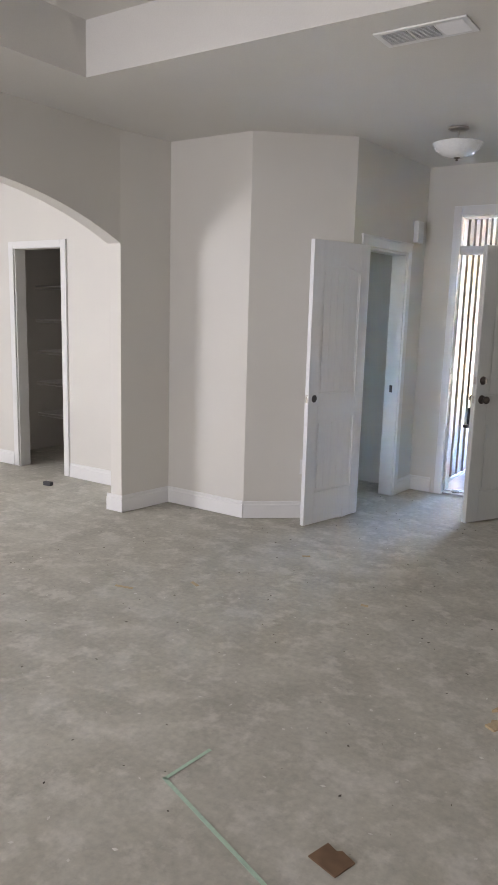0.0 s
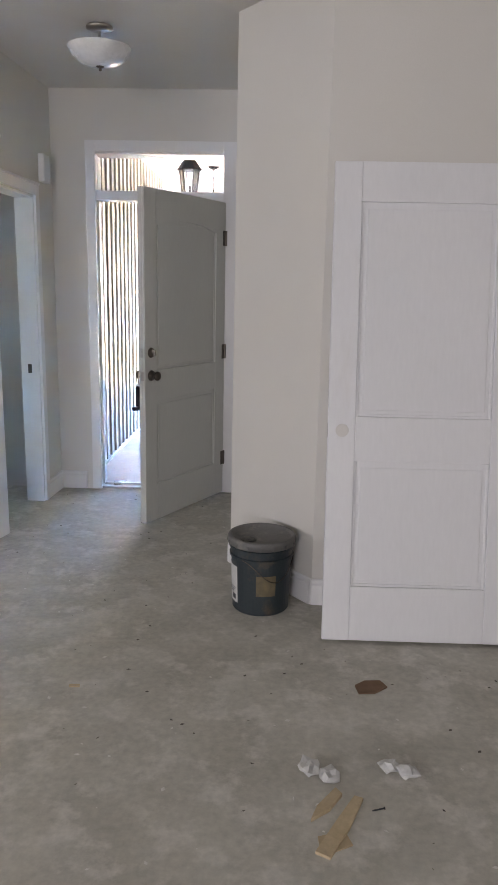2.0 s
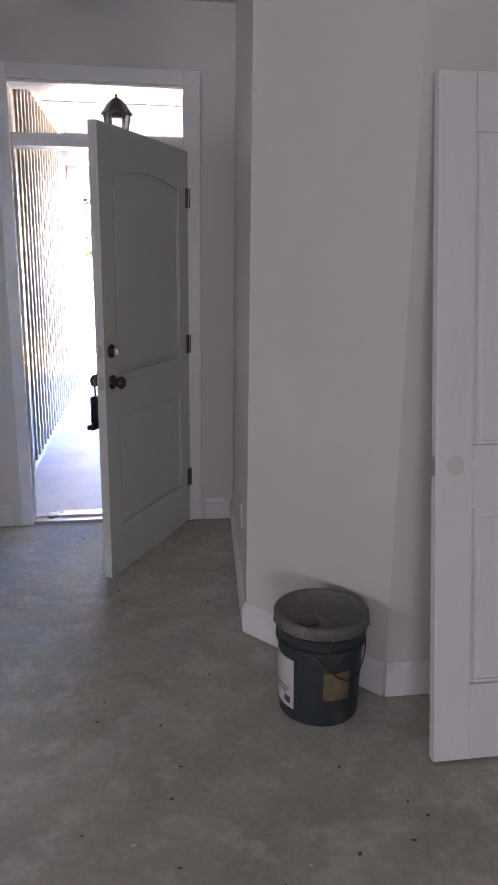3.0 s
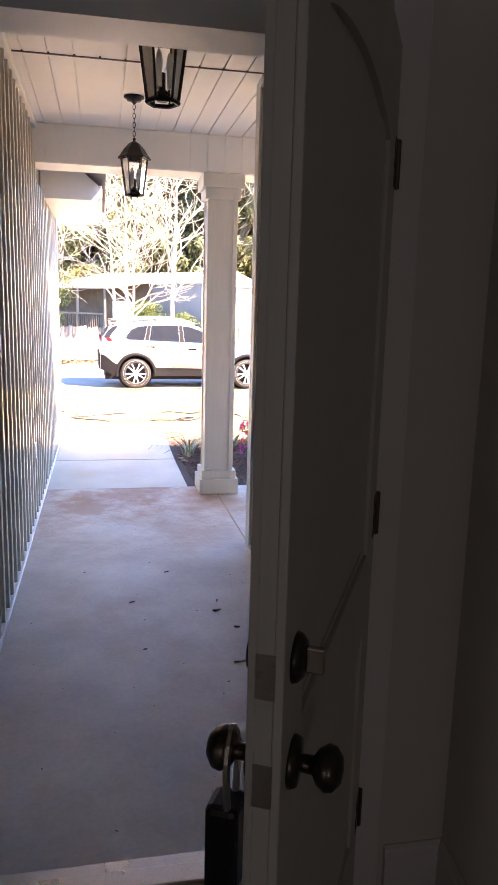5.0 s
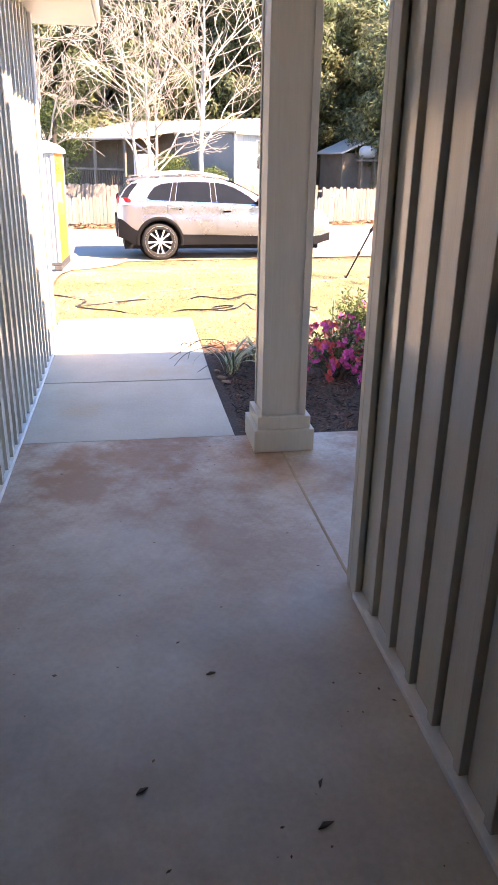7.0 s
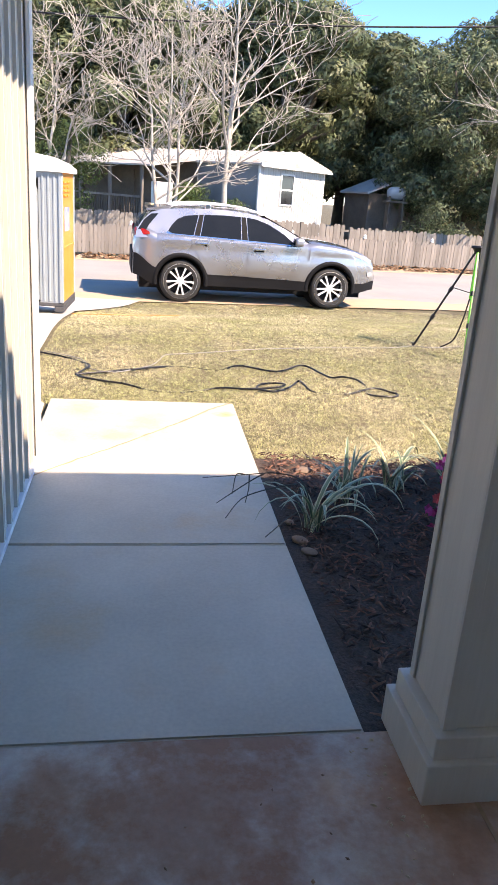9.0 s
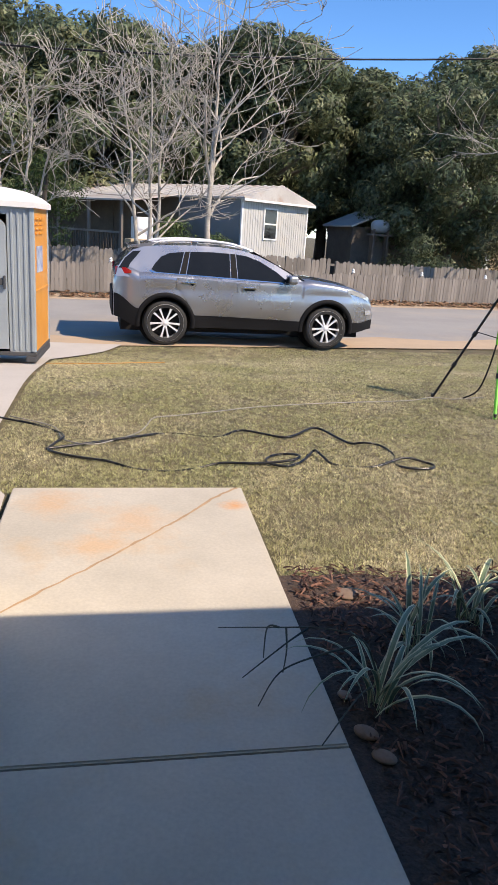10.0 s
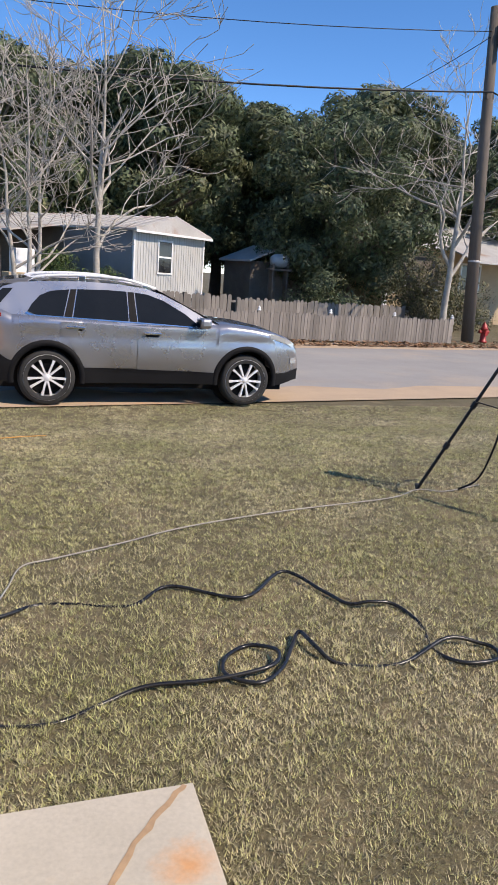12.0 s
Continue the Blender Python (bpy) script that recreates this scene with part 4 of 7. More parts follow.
def azalea(x, y, w, h, seed, flowers):
    rnd = random.Random(seed)
    t = thing("azalea_shrub", "leafy azalea shrub with pink and coral flowers", "shrub", pose(x, y, gz(x, y) + 0.01), "azaleas")
    leaf, pink, coral, wood = bmesh.new(), bmesh.new(), bmesh.new(), bmesh.new()

    def blade(bm, p, n, L, wd):
        s = n.cross(Vector((rnd.gauss(0, 1), rnd.gauss(0, 1), rnd.gauss(0, 1)))).normalized() * wd
        q = [bm.verts.new(c) for c in (p, p + n * L * 0.5 + s, p + n * L, p + n * L * 0.5 - s)]
        bm.faces.new((q[0], q[1], q[2]))
        bm.faces.new((q[0], q[2], q[3]))

    for i in range(46):
        a, r = rnd.uniform(0, 6.28), rnd.random() ** 0.5
        tip = Vector((w * r * math.cos(a), w * r * math.sin(a), h * rnd.uniform(0.45, 1.0) * (1 - 0.35 * r)))
        mid = Vector((tip.x * 0.5, tip.y * 0.5, tip.z * 0.6))
        tube([(rnd.gauss(0, 0.02), rnd.gauss(0, 0.02), 0), mid, tip], [0.006, 0.004, 0.0018], 4, wood)
        for k in range(26):
            u = rnd.uniform(0.4, 1.05)
            p = mid.lerp(tip, (u - 0.4) / 0.6) + Vector((rnd.gauss(0, 0.012), rnd.gauss(0, 0.012), rnd.gauss(0, 0.012)))
            n = Vector((rnd.gauss(0, 1), rnd.gauss(0, 1), rnd.uniform(0.2, 1.4))).normalized()
            blade(leaf, p, n, rnd.uniform(0.025, 0.05), rnd.uniform(0.006, 0.011))
    for i in range(flowers):
        a, r = rnd.uniform(0, 6.28), 0.55 + 0.5 * rnd.random()
        c = Vector((w * r * math.cos(a), w * r * math.sin(a), h * rnd.uniform(0.18, 0.72)))
        bm = pink if rnd.random() < 0.68 else coral
        for k in range(3):
            cc = c + Vector((rnd.gauss(0, 0.022), rnd.gauss(0, 0.022), rnd.gauss(0, 0.016)))
            ax = Vector((rnd.gauss(0, 1), rnd.gauss(0, 1) - 0.6, rnd.gauss(0.4, 0.5))).normalized()
            u = ax.orthogonal().normalized()
            v = ax.cross(u)
            for q in range(5):
                b = 2 * math.pi * q / 5
                d = (u * math.cos(b) + v * math.sin(b) + ax * 0.35).normalized()
                s = ax.cross(d).normalized() * 0.011
                f = [bm.verts.new(z) for z in (cc, cc + d * 0.018 + s, cc + d * 0.03, cc + d * 0.018 - s)]
                bm.faces.new(f)
    part("stem", wood, M_TWIG, t)
    part("leaves", leaf, M_LEAF, t)
    part("bloom", pink, M_PINK, t, "bright pink ruffled flowers")["kind"] = "stuff"
    part("coral_bloom", coral, M_CORAL, t, "coral red flowers")["kind"] = "stuff"


azalea(1.52, 5.75, 0.30, 0.52, 21, 70)
azalea(1.95, 5.95, 0.30, 0.42, 22, 60)
azalea(1.82, 6.45, 0.24, 0.62, 23, 6)
# ---- parked car ----
M_CAR = mk("silver_paint", (0.40, 0.40, 0.42), (0.38, 0.38, 0.40), 2, 400, 0.28, 0.0, 0.0, metal=0.75, grain=0.02, coat=1.0)
M_TINT = mk("tinted_glass", (0.012, 0.014, 0.016), (0.016, 0.018, 0.02), 2, 60, 0.06, 0)
M_TINT.node_tree.nodes["Principled BSDF"].inputs["Specular IOR Level"].default_value = 0.22
M_TYRE = mk("tyre_rubber", (0.02, 0.02, 0.02), (0.03, 0.03, 0.029), 4, 80, 0.8, 0.3, 0.001)
M_CHROME = mk("bright_chrome", (0.75, 0.75, 0.76), (0.72, 0.72, 0.73), 4, 100, 0.14, 0, metal=1.0)
M_ALLOY = mk("alloy_wheel", (0.84, 0.84, 0.85), (0.80, 0.80, 0.81), 4, 100, 0.30, 0, metal=0.2)
M_CARBLK = mk("black_cladding", (0.008, 0.008, 0.009), (0.011, 0.011, 0.012), 3, 60, 0.72, 0.1, 0.0006)
M_CARBLK.node_tree.nodes["Principled BSDF"].inputs["Specular IOR Level"].default_value = 0.2
M_LAMPR = mk("red_lens", (0.45, 0.015, 0.015), (0.35, 0.012, 0.012), 4, 60, 0.15, 0, coat=1.0)
M_LENS = mk("headlight_lens", (0.55, 0.57, 0.58), (0.45, 0.47, 0.48), 9, 60, 0.1, 0, metal=0.3, coat=1.0)


def suv(m):
    t = thing("suv_car", "silver mid-size SUV parked at the street edge", "car", m)
    R, HW = 0.362, 0.925

    def top(x):
        pts = ((-0.82, 1.0), (-0.80, 1.22), (-0.58, 1.21), (-0.42, 1.145), (0.5, 1.12), (1.5, 1.085), (2.05, 1.10), (2.4, 1.125), (2.8, 1.085), (3.1, 1.035), (3.34, 0.965), (3.48, 0.90), (3.57, 0.79), (3.61, 0.62))
        for (a, p), (b, q) in zip(pts, pts[1:]):
            if x <= b:
                return p + (q - p) * (x - a) / (b - a)
        return 0.62

    def low(x):
        z = 0.30 + 0.14 * ramp(-x, 0.45, 0.82) + 0.06 * ramp(x, 3.2, 3.6)
        for hub in (0.0, 2.70):
            d = abs(x - hub)
            if d < 0.425:
                z = max(z, R + math.sqrt(0.425 ** 2 - d * d))
        return z

    def hw(x, z):
        w = HW - 0.03 * ((z - 0.78) / 0.42) ** 2 - 0.014 * math.exp(-((z - 0.90) / 0.05) ** 2) - 0.03 * ramp(0.62 - z, 0, 0.2) * ramp(x, 0.5, 0.8) * (1 - ramp(x, 1.9, 2.2))
        w += 0.022 * math.exp(-((x - 0) / 0.45) ** 2) + 0.022 * math.exp(-((x - 2.7) / 0.45) ** 2)
        return w * (1 - 0.30 * max(0, (x - 2.95) / 0.66) ** 2) * (1 - 0.14 * max(0, (-0.40 - x) / 0.42) ** 2)

    xs = sorted(set([round(q, 4) for q in steps(-0.82, 3.61, 80)] + [round(h + 0.425 * math.cos(a), 4) for h in (0, 2.7) for a in steps(0, math.pi, 16)]))
    bm = bmesh.new()
    cols = []
    for x in xs:
        z0, z1 = low(x), top(x)
        pts = []
        for i in range(9):
            z = z0 + (z1 - z0) * i / 8
            pts.append((x, -hw(x, z) + 0.03 * ramp(i, 7, 8), z))
        roof = []
        for i in range(1, 8):
            y = -1 + i / 4
            roof.append((x, y * (hw(x, z1) - 0.03), z1 + 0.05 * (1 - y * y) * ramp(x, 1.6, 2.2) * (1 - ramp(x, 3.3, 3.6))))
        allp = pts + roof + [(a, -b, c) for a, b, c in pts[::-1]]
        cols.append([bm.verts.new(q) for q in allp])
    for a, b in zip(cols, cols[1:]):
        for j in range(len(a) - 1):
            bm.faces.new((a[j], a[j + 1], b[j + 1], b[j]))
    bm.faces.new(cols[0])
    bm.faces.new(cols[-1][::-1])
    part("body", bm, M_CAR, t, smooth=True)

    # cabin
    def gw(z):
        return 0.895 - 0.38 * max(z - 1.06, 0)

    outline = [(-0.79, 1.06), (-0.76, 1.20), (-0.66, 1.35), (-0.52, 1.475), (-0.34, 1.53), (0.0, 1.565), (0.45, 1.585), (0.9, 1.58), (1.22, 1.55), (1.5, 1.48), (1.8, 1.345), (2.08, 1.20), (2.32, 1.08)]
    bm = bmesh.new()
    rows = []
    for x, z in outline:
        rows.append([bm.verts.new((x + (0.03 if x > 1.2 else 0) * (1 - y * y), y * gw(z), z + 0.035 * (1 - y * y) * ramp(z, 1.2, 1.5))) for y in steps(-1, 1, 8)])
    for a, b in zip(rows, rows[1:]):
        for j in range(8):
            bm.faces.new((a[j], a[j + 1], b[j + 1], b[j]))
    for j in (0, 8):
        loop = [r[j] for r in rows]
        bm.faces.new(loop if j else loop[::-1])
    part("cabin", bm, M_CAR, t, smooth=True).data.set_sharp_from_angle(angle=radians(32))

    def pane(name, pts, m_, off=0.006, both=True, label=""):
        for s in ((-1, 1) if both else (-1,)):
            b2 = bmesh.new()
            f = [b2.verts.new((x, s * (gw(z) + off), z)) for x, z in pts]
            f2 = [b2.verts.new((x, s * (gw(z) - 0.01), z)) for x, z in pts]
            b2.faces.new(f)
            for i in range(len(f)):
                b2.faces.new((f[i], f[(i + 1) % len(f)], f2[(i + 1) % len(f)], f2[i]))
            part(name, b2, m_, t, label)

    pane("window_trim", [(-0.27, 1.165), (-0.19, 1.13), (0.6, 1.112), (1.96, 1.068), (2.0, 1.083), (0.6, 1.128), (-0.16, 1.15), (-0.25, 1.18)], M_CHROME, 0.005, True, "bright strip along the window sills")
    pane("quarter_window", [(-0.235, 1.19), (-0.16, 1.155), (0.20, 1.142), (0.285, 1.478), (0.06, 1.45), (-0.08, 1.39), (-0.18, 1.28)], M_TINT, 0.007)
    pane("rear_pillar", [(0.215, 1.142), (0.31, 1.138), (0.375, 1.485), (0.30, 1.48)], M_CARBLK, 0.006)
    pane("rear_window", [(0.325, 1.138), (1.035, 1.118), (1.02, 1.49), (0.75, 1.497), (0.39, 1.486)], M_TINT, 0.007)
    pane("centre_pillar", [(1.05, 1.117), (1.15, 1.114), (1.115, 1.486), (1.035, 1.489)], M_CARBLK, 0.006)
    pane("front_window", [(1.165, 1.113), (1.93, 1.082), (1.985, 1.105), (1.80, 1.245), (1.52, 1.395), (1.30, 1.467), (1.13, 1.484)], M_TINT, 0.007)

    def quad(name, corners, m_, label=""):
        b2 = bmesh.new()
        f = [b2.verts.new(c) for c in corners]
        b2.faces.new(f)
        r = bmesh.ops.extrude_face_region(b2, geom=b2.faces[:])
        n = (Vector(corners[1]) - Vector(corners[0])).cross(Vector(corners[2]) - Vector(corners[0])).normalized()
        for v in r["geom"]:
            if isinstance(v, bmesh.types.BMVert):
                v.co += n * 0.008
        part(name, b2, m_, t, label)

    quad("windshield", [(2.30, -0.83, 1.115), (2.30, 0.83, 1.115), (1.42, 0.70, 1.535), (1.42, -0.70, 1.535)], M_TINT)
    quad("rear_glass", [(-0.775, 0.80, 1.17), (-0.775, -0.80, 1.17), (-0.50, -0.70, 1.505), (-0.50, 0.70, 1.505)], M_TINT)
    pane("rear_side_glass", [(-0.745, 1.19), (-0.60, 1.19), (-0.56, 1.27), (-0.45, 1.40), (-0.40, 1.46), (-0.52, 1.45), (-0.65, 1.34)], M_TINT, 0.006)
    part("spoiler", prism([(-0.62, 1.495), (-0.60, 1.535), (-0.20, 1.60), (0.05, 1.60), (-0.15, 1.53)], -0.69, 0.69, None, Matrix(((1, 0, 0, 0), (0, 0, 1, 0), (0, 1, 0, 0), (0, 0, 0, 1)))), M_CAR, t)

    def skin(name, x0, x1, za, zb, m_, off, label=""):
        for s in (-1, 1):
            b2 = bmesh.new()
            g = []
            for x in steps(x0, x1, 24):
                g.append([b2.verts.new((x, s * (hw(x, z) + off), z)) for z in steps(max(za(x), low(x)), zb(x), 8)])
            for a, b in zip(g, g[1:]):
                for j in range(8):
                    b2.faces.new((a[j], a[j + 1], b[j + 1], b[j]))
            part(name, b2, m_, t, label, True)

    skin("rear_door", 0.165, 1.145, lambda x: 0.50 + 0.40 * ramp(0.5 - x, 0, 0.3), lambda x: top(x) - 0.045, M_CAR, 0.009)
    skin("front_door", 1.157, 2.23, lambda x: 0.47, lambda x: top(x) - 0.045, M_CAR, 0.009)
    skin("sill_cladding", 0.43, 2.27, lambda x: 0.28, lambda x: 0.505 - 0.022 * (x - 0.43), M_CARBLK, 0.016)
    skin("rear_bumper_cladding", -0.815, -0.40, lambda x: 0.25, lambda x: 0.80 - 0.22 * ramp(x, -0.8, -0.42), M_CARBLK, 0.012)
    skin("front_bumper_cladding", 3.14, 3.60, lambda x: 0.25, lambda x: 0.47 + 0.05 * ramp(x, 3.3, 3.6), M_CARBLK, 0.012)
    skin("fog_lamp", 3.42, 3.54, lambda x: 0.60, lambda x: 0.68, M_LENS, 0.012, "small round fog lamp")
    skin("tail_light", -0.80, -0.55, lambda x: 1.085 + 0.03 * ramp(x, -0.8, -0.55), lambda x: top(x) - 0.012 - 0.03 * ramp(x, -0.66, -0.55), M_LAMPR, 0.014, "red tail light")
    part("rear_valance", B((-0.845, -0.74, 0.44, -0.80, 0.74, 0.82), bevel=0.015), M_CARBLK, t)
    part("grille", B((3.59, -0.5, 0.58, 3.625, 0.5, 0.70), (3.58, -0.55, 0.38, 3.62, 0.55, 0.48), bevel=0.01), M_CARBLK, t)
    for s in (-1, 1):
        for hub in (0.0, 2.70):
            b2 = bmesh.new()
            prev = None
            for a in steps(-0.16, math.pi + 0.16, 28):
                ring = []
                for r, o in ((0.41, -0.03), (0.41, 0.018), (0.475, 0.018), (0.485, 0.002)):
                    x, z = hub + r * math.cos(a), R + r * math.sin(a)
                    ring.append(b2.verts.new((x, s * (hw(x, max(z, 0.3)) + o), z)))
                if prev:
                    for j in range(3):
                        b2.faces.new((prev[j], prev[j + 1], ring[j + 1], ring[j]))
                prev = ring
            part("wheel_arch_trim", b2, M_CARBLK, t, smooth=True)
            part("wheel_well", lathe([(0.0, 0), (0.43, 0), (0.43, 0.10), (0.0, 0.10)], 24), M_CARBLK, t).matrix_basis = pose(hub, s * 0.55, R + 0.02, 90 if s < 0 else -90)
            wheel = part("wheel", lathe([(0.24, -0.10), (0.285, -0.115), (0.335, -0.11), (R - 0.008, -0.085), (R, -0.05), (R, 0.05), (R - 0.008, 0.085), (0.335, 0.11), (0.285, 0.115), (0.24, 0.10)], 40, cap=False), M_TYRE, t, "black tyre on an alloy rim", True)
            wheel.matrix_basis = pose(hub, s * 0.815, R, 90 if s < 0 else -90)
            part("rim", lathe([(0.294, 0.120), (0.300, 0.108), (0.286, 0.106), (0.262, 0.092), (0.246, 0.03), (0.246, -0.05)], 40, cap=False), M_ALLOY, wheel, smooth=True)
            part("brake_disc", lathe([(0, 0.02), (0.17, 0.02), (0.17, 0.0), (0.235, -0.02), (0.235, -0.03), (0, -0.03)], 24), M_CARBLK, wheel)
            part("hub_cap", lathe([(0, 0.108), (0.03, 0.106), (0.045, 0.095), (0.06, 0.075), (0.06, 0.04)], 20, cap=False), M_ALLOY, wheel, smooth=True)
            for k in range(10):
                a = 2 * math.pi * k / 10 + (0.07 if k % 2 else -0.07)
                d, q = Vector((math.cos(a), math.sin(a), 0)), Vector((-math.sin(a), math.cos(a), 0))
                b3 = bmesh.new()
                lo = [d * 0.045 + q * 0.013, d * 0.045 - q * 0.013, d * 0.15 - q * 0.012, d * 0.262 - q * 0.019, d * 0.262 + q * 0.019, d * 0.15 + q * 0.012]
                hi = [b3.verts.new(p + Vector((0, 0, 0.10))) for p in lo]
                lw = [b3.verts.new(p + Vector((0, 0, 0.06))) for p in lo]
                b3.faces.new(hi)
                for i in range(6):
                    b3.faces.new((hi[i], hi[(i + 1) % 6], lw[(i + 1) % 6], lw[i]))
                part("spoke", b3, M_ALLOY, wheel)
        # lamps, handles, mirror, rail
        g = []
        b2 = bmesh.new()
        for x in steps(3.03, 3.47, 8):
            g.append([b2.verts.new((x, s * (hw(x, z) + 0.008), z)) for z in (top(x) - 0.085, top(x) - 0.05, top(x) - 0.012)])
        for a, b in zip(g, g[1:]):
            for j in range(2):
                b2.faces.new((a[j], a[j + 1], b[j + 1], b[j]))
        part("headlight", b2, M_LENS, t, "clear slim headlight", True)
        for x0, z0 in ((0.235, 0.995), (1.235, 0.955)):
            part("door_handle", B((x0, s * 0.915, z0, x0 + 0.23, s * 0.958, z0 + 0.034), bevel=0.01), M_CHROME, t)
            # black block paints the shade of the hollow under the handle
            part("handle_recess", B((x0 + 0.03, s * 0.90, z0 - 0.025, x0 + 0.20, s * 0.936, z0 + 0.004), bevel=0.008), M_CARBLK, t)
        mir = part("mirror", B((1.96, s * 0.89, 1.07, 2.13, s * 1.08, 1.21), bevel=0.045), M_CAR, t)
        part("mirror_glass", B((1.955, s * 0.92, 1.09, 1.962, s * 1.06, 1.19)), M_TINT, mir)
        rail = part("roof_rail", tube(smooth_path([(-0.22, s * 0.67, 1.555), (-0.06, s * 0.67, 1.62), (0.45, s * 0.67, 1.66), (1.0, s * 0.67, 1.645), (1.42, s * 0.67, 1.545)], 6), 0.022, 8), M_ALLOY, t, "bright roof rail", True)
        for x0, zf in ((-0.16, 1.58), (0.45, 1.655), (1.3, 1.58)):
            part("rail_foot", B((x0 - 0.05, s * 0.65, 1.50, x0 + 0.05, s * 0.69, zf), bevel=0.01), M_CHROME, rail)
        part("fuel_door", lathe([(0, 0.006), (0.095, 0.005), (0.10, -0.004)], 26), M_CAR, t).matrix_basis = pose(-0.03, s * 0.925, 1.0, 90 if s < 0 else -90)
    part("underbody", B((-0.7, -0.66, 0.20, 3.35, 0.66, 0.45)), M_CARBLK, t)
    return t


CARZ = gz(2.0, 16.6) + 0.012
suv(pose(0.60, 15.87 + 0.815, CARZ, 0, 0, 1.9))
# ---- beyond the street ----
M_FENCE = mk("weathered_picket", (0.25, 0.22, 0.19), (0.17, 0.15, 0.13), 1.5, 40, 0.9, 0.4, 0.004, grain=0.15, stretch=(1, 1, 0.12), rand=0.22)
M_MHW = mk("white_metal_siding", (0.52, 0.52, 0.50), (0.45, 0.45, 0.43), 0.8, 40, 0.5, 0.1, 0.002, grain=0.05, c3=(0.50, 0.47, 0.42), mask=(1.2, 0.58, 0.75))
# darker copy of the white siding, for the side turned from the sun
M_MHSHADE = mk("shaded_metal_siding", (0.20, 0.21, 0.215), (0.16, 0.17, 0.175), 0.8, 40, 0.6, 0.1, 0.002, grain=0.08)
M_MHR = mk("metal_roof", (0.50, 0.485, 0.46), (0.42, 0.40, 0.375), 0.7, 30, 0.5, 0.1, 0.002, c3=(0.34, 0.20, 0.13), mask=(0.5, 0.56, 0.72))
M_BARK = mk("pale_bark", (0.46, 0.42, 0.365), (0.34, 0.31, 0.265), 2.5, 25, 0.9, 0.5, 0.01, grain=0.2)
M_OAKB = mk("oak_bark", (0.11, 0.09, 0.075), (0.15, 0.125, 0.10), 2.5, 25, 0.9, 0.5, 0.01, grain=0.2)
M_OAK = mk("oak_leaf", (0.105, 0.13, 0.062), (0.072, 0.102, 0.050), 0.35, 2.2, 0.6, 0, island=0.6, grain=0.35, c3=(0.14, 0.15, 0.07), mask=(0.5, 0.5, 0.62), trans=0.22)
M_IVY = mk("brown_ivy", (0.13, 0.105, 0.045), (0.08, 0.085, 0.03), 1.0, 20, 0.7, 0, island=0.5)
M_BUSH = mk("shrub_leaf", (0.085, 0.13, 0.035), (0.06, 0.095, 0.028), 1.0, 20, 0.6, 0, island=0.5, trans=0.3)
M_POLE = mk("utility_pole_wood", (0.13, 0.105, 0.085), (0.09, 0.075, 0.06), 2, 30, 0.9, 0.4, 0.004, stretch=(1, 1, 0.1))
M_TAN = mk("tan_board", (0.50, 0.38, 0.24), (0.45, 0.34, 0.22), 2, 30, 0.8)
M_WINDOW = mk("dark_window", (0.02, 0.022, 0.025), (0.03, 0.03, 0.034), 2, 40, 0.08, 0)


def fence_line(x):
    return road_far(x) + 0.95


def picket_mesh(w, h):
    bm = prism([(-w / 2, 0), (w / 2, 0), (w / 2, h - 0.05), (w / 4, h), (-w / 4, h), (-w / 2, h - 0.05)], 0, 0.016, None, Matrix(((1, 0, 0, 0), (0, 0, 1, 0), (0, 1, 0, 0), (0, 0, 0, 1))))
    me = bpy.data.meshes.new("picket")
    bmesh.ops.recalc_face_normals(bm, faces=bm.faces)
    bm.to_mesh(me)
    bm.free()
    me.materials.append(M_FENCE)
    return me


def fence(label, p, q, w, h, seed, caps):
    p, q = Vector(p), Vector(q)
    d = (q - p)
    L, ang = d.length, math.atan2(d.y, d.x)
    z = gz(p.x, p.y)
    t = thing("wooden_fence", label, "fence", pose(p.x, p.y, z, 0, 0, math.degrees(ang)), "street fences")
    rnd = random.Random(seed)
    meshes = [picket_mesh(w, h * s) for s in (0.97, 1.0, 1.03)]
    n = int(L / (w + 0.008))
    for i in range(n):
        o = new("picket", rnd.choice(meshes))
        o.parent = t
        o.matrix_basis = pose(i * (w + 0.008), rnd.uniform(-0.004, 0.004), 0.02 + rnd.uniform(-0.015, 0.015), 0, rnd.gauss(0, 0.7), 0)
    for zz in (h * 0.25, h * 0.78):
        part("rail", B((0, 0.022, zz, L, 0.06, zz + 0.08)), M_FENCE, t)
    for i in range(int(L / 2.4) + 1):
        post = part("post", B((i * 2.4 - 0.05, 0.06, 0.0, i * 2.4 + 0.05, 0.16, h + 0.04)), M_FENCE, t)
        if caps:
            part("post_cap", lathe([(0.05, 0), (0.055, 0.02), (0.035, 0.05), (0.045, 0.08), (0.0, 0.13)], 10, None, (i * 2.4, 0.1, h + 0.04)), M_TRIM, post, "white post finial")


fence("low weathered wooden picket fence along the street", (-5.0, fence_line(-5.0)), (13.9, fence_line(13.9)), 0.095, 0.77, 5, True)
fence("taller weathered wooden fence behind the street fence", (-6.0, 27.2), (7.6, 30.0), 0.14, 1.0, 6, False)
fence("weathered wooden fence turning back between the yards", (7.7, 30.0), (15.0, 31.2), 0.14, 0.92, 7, False)


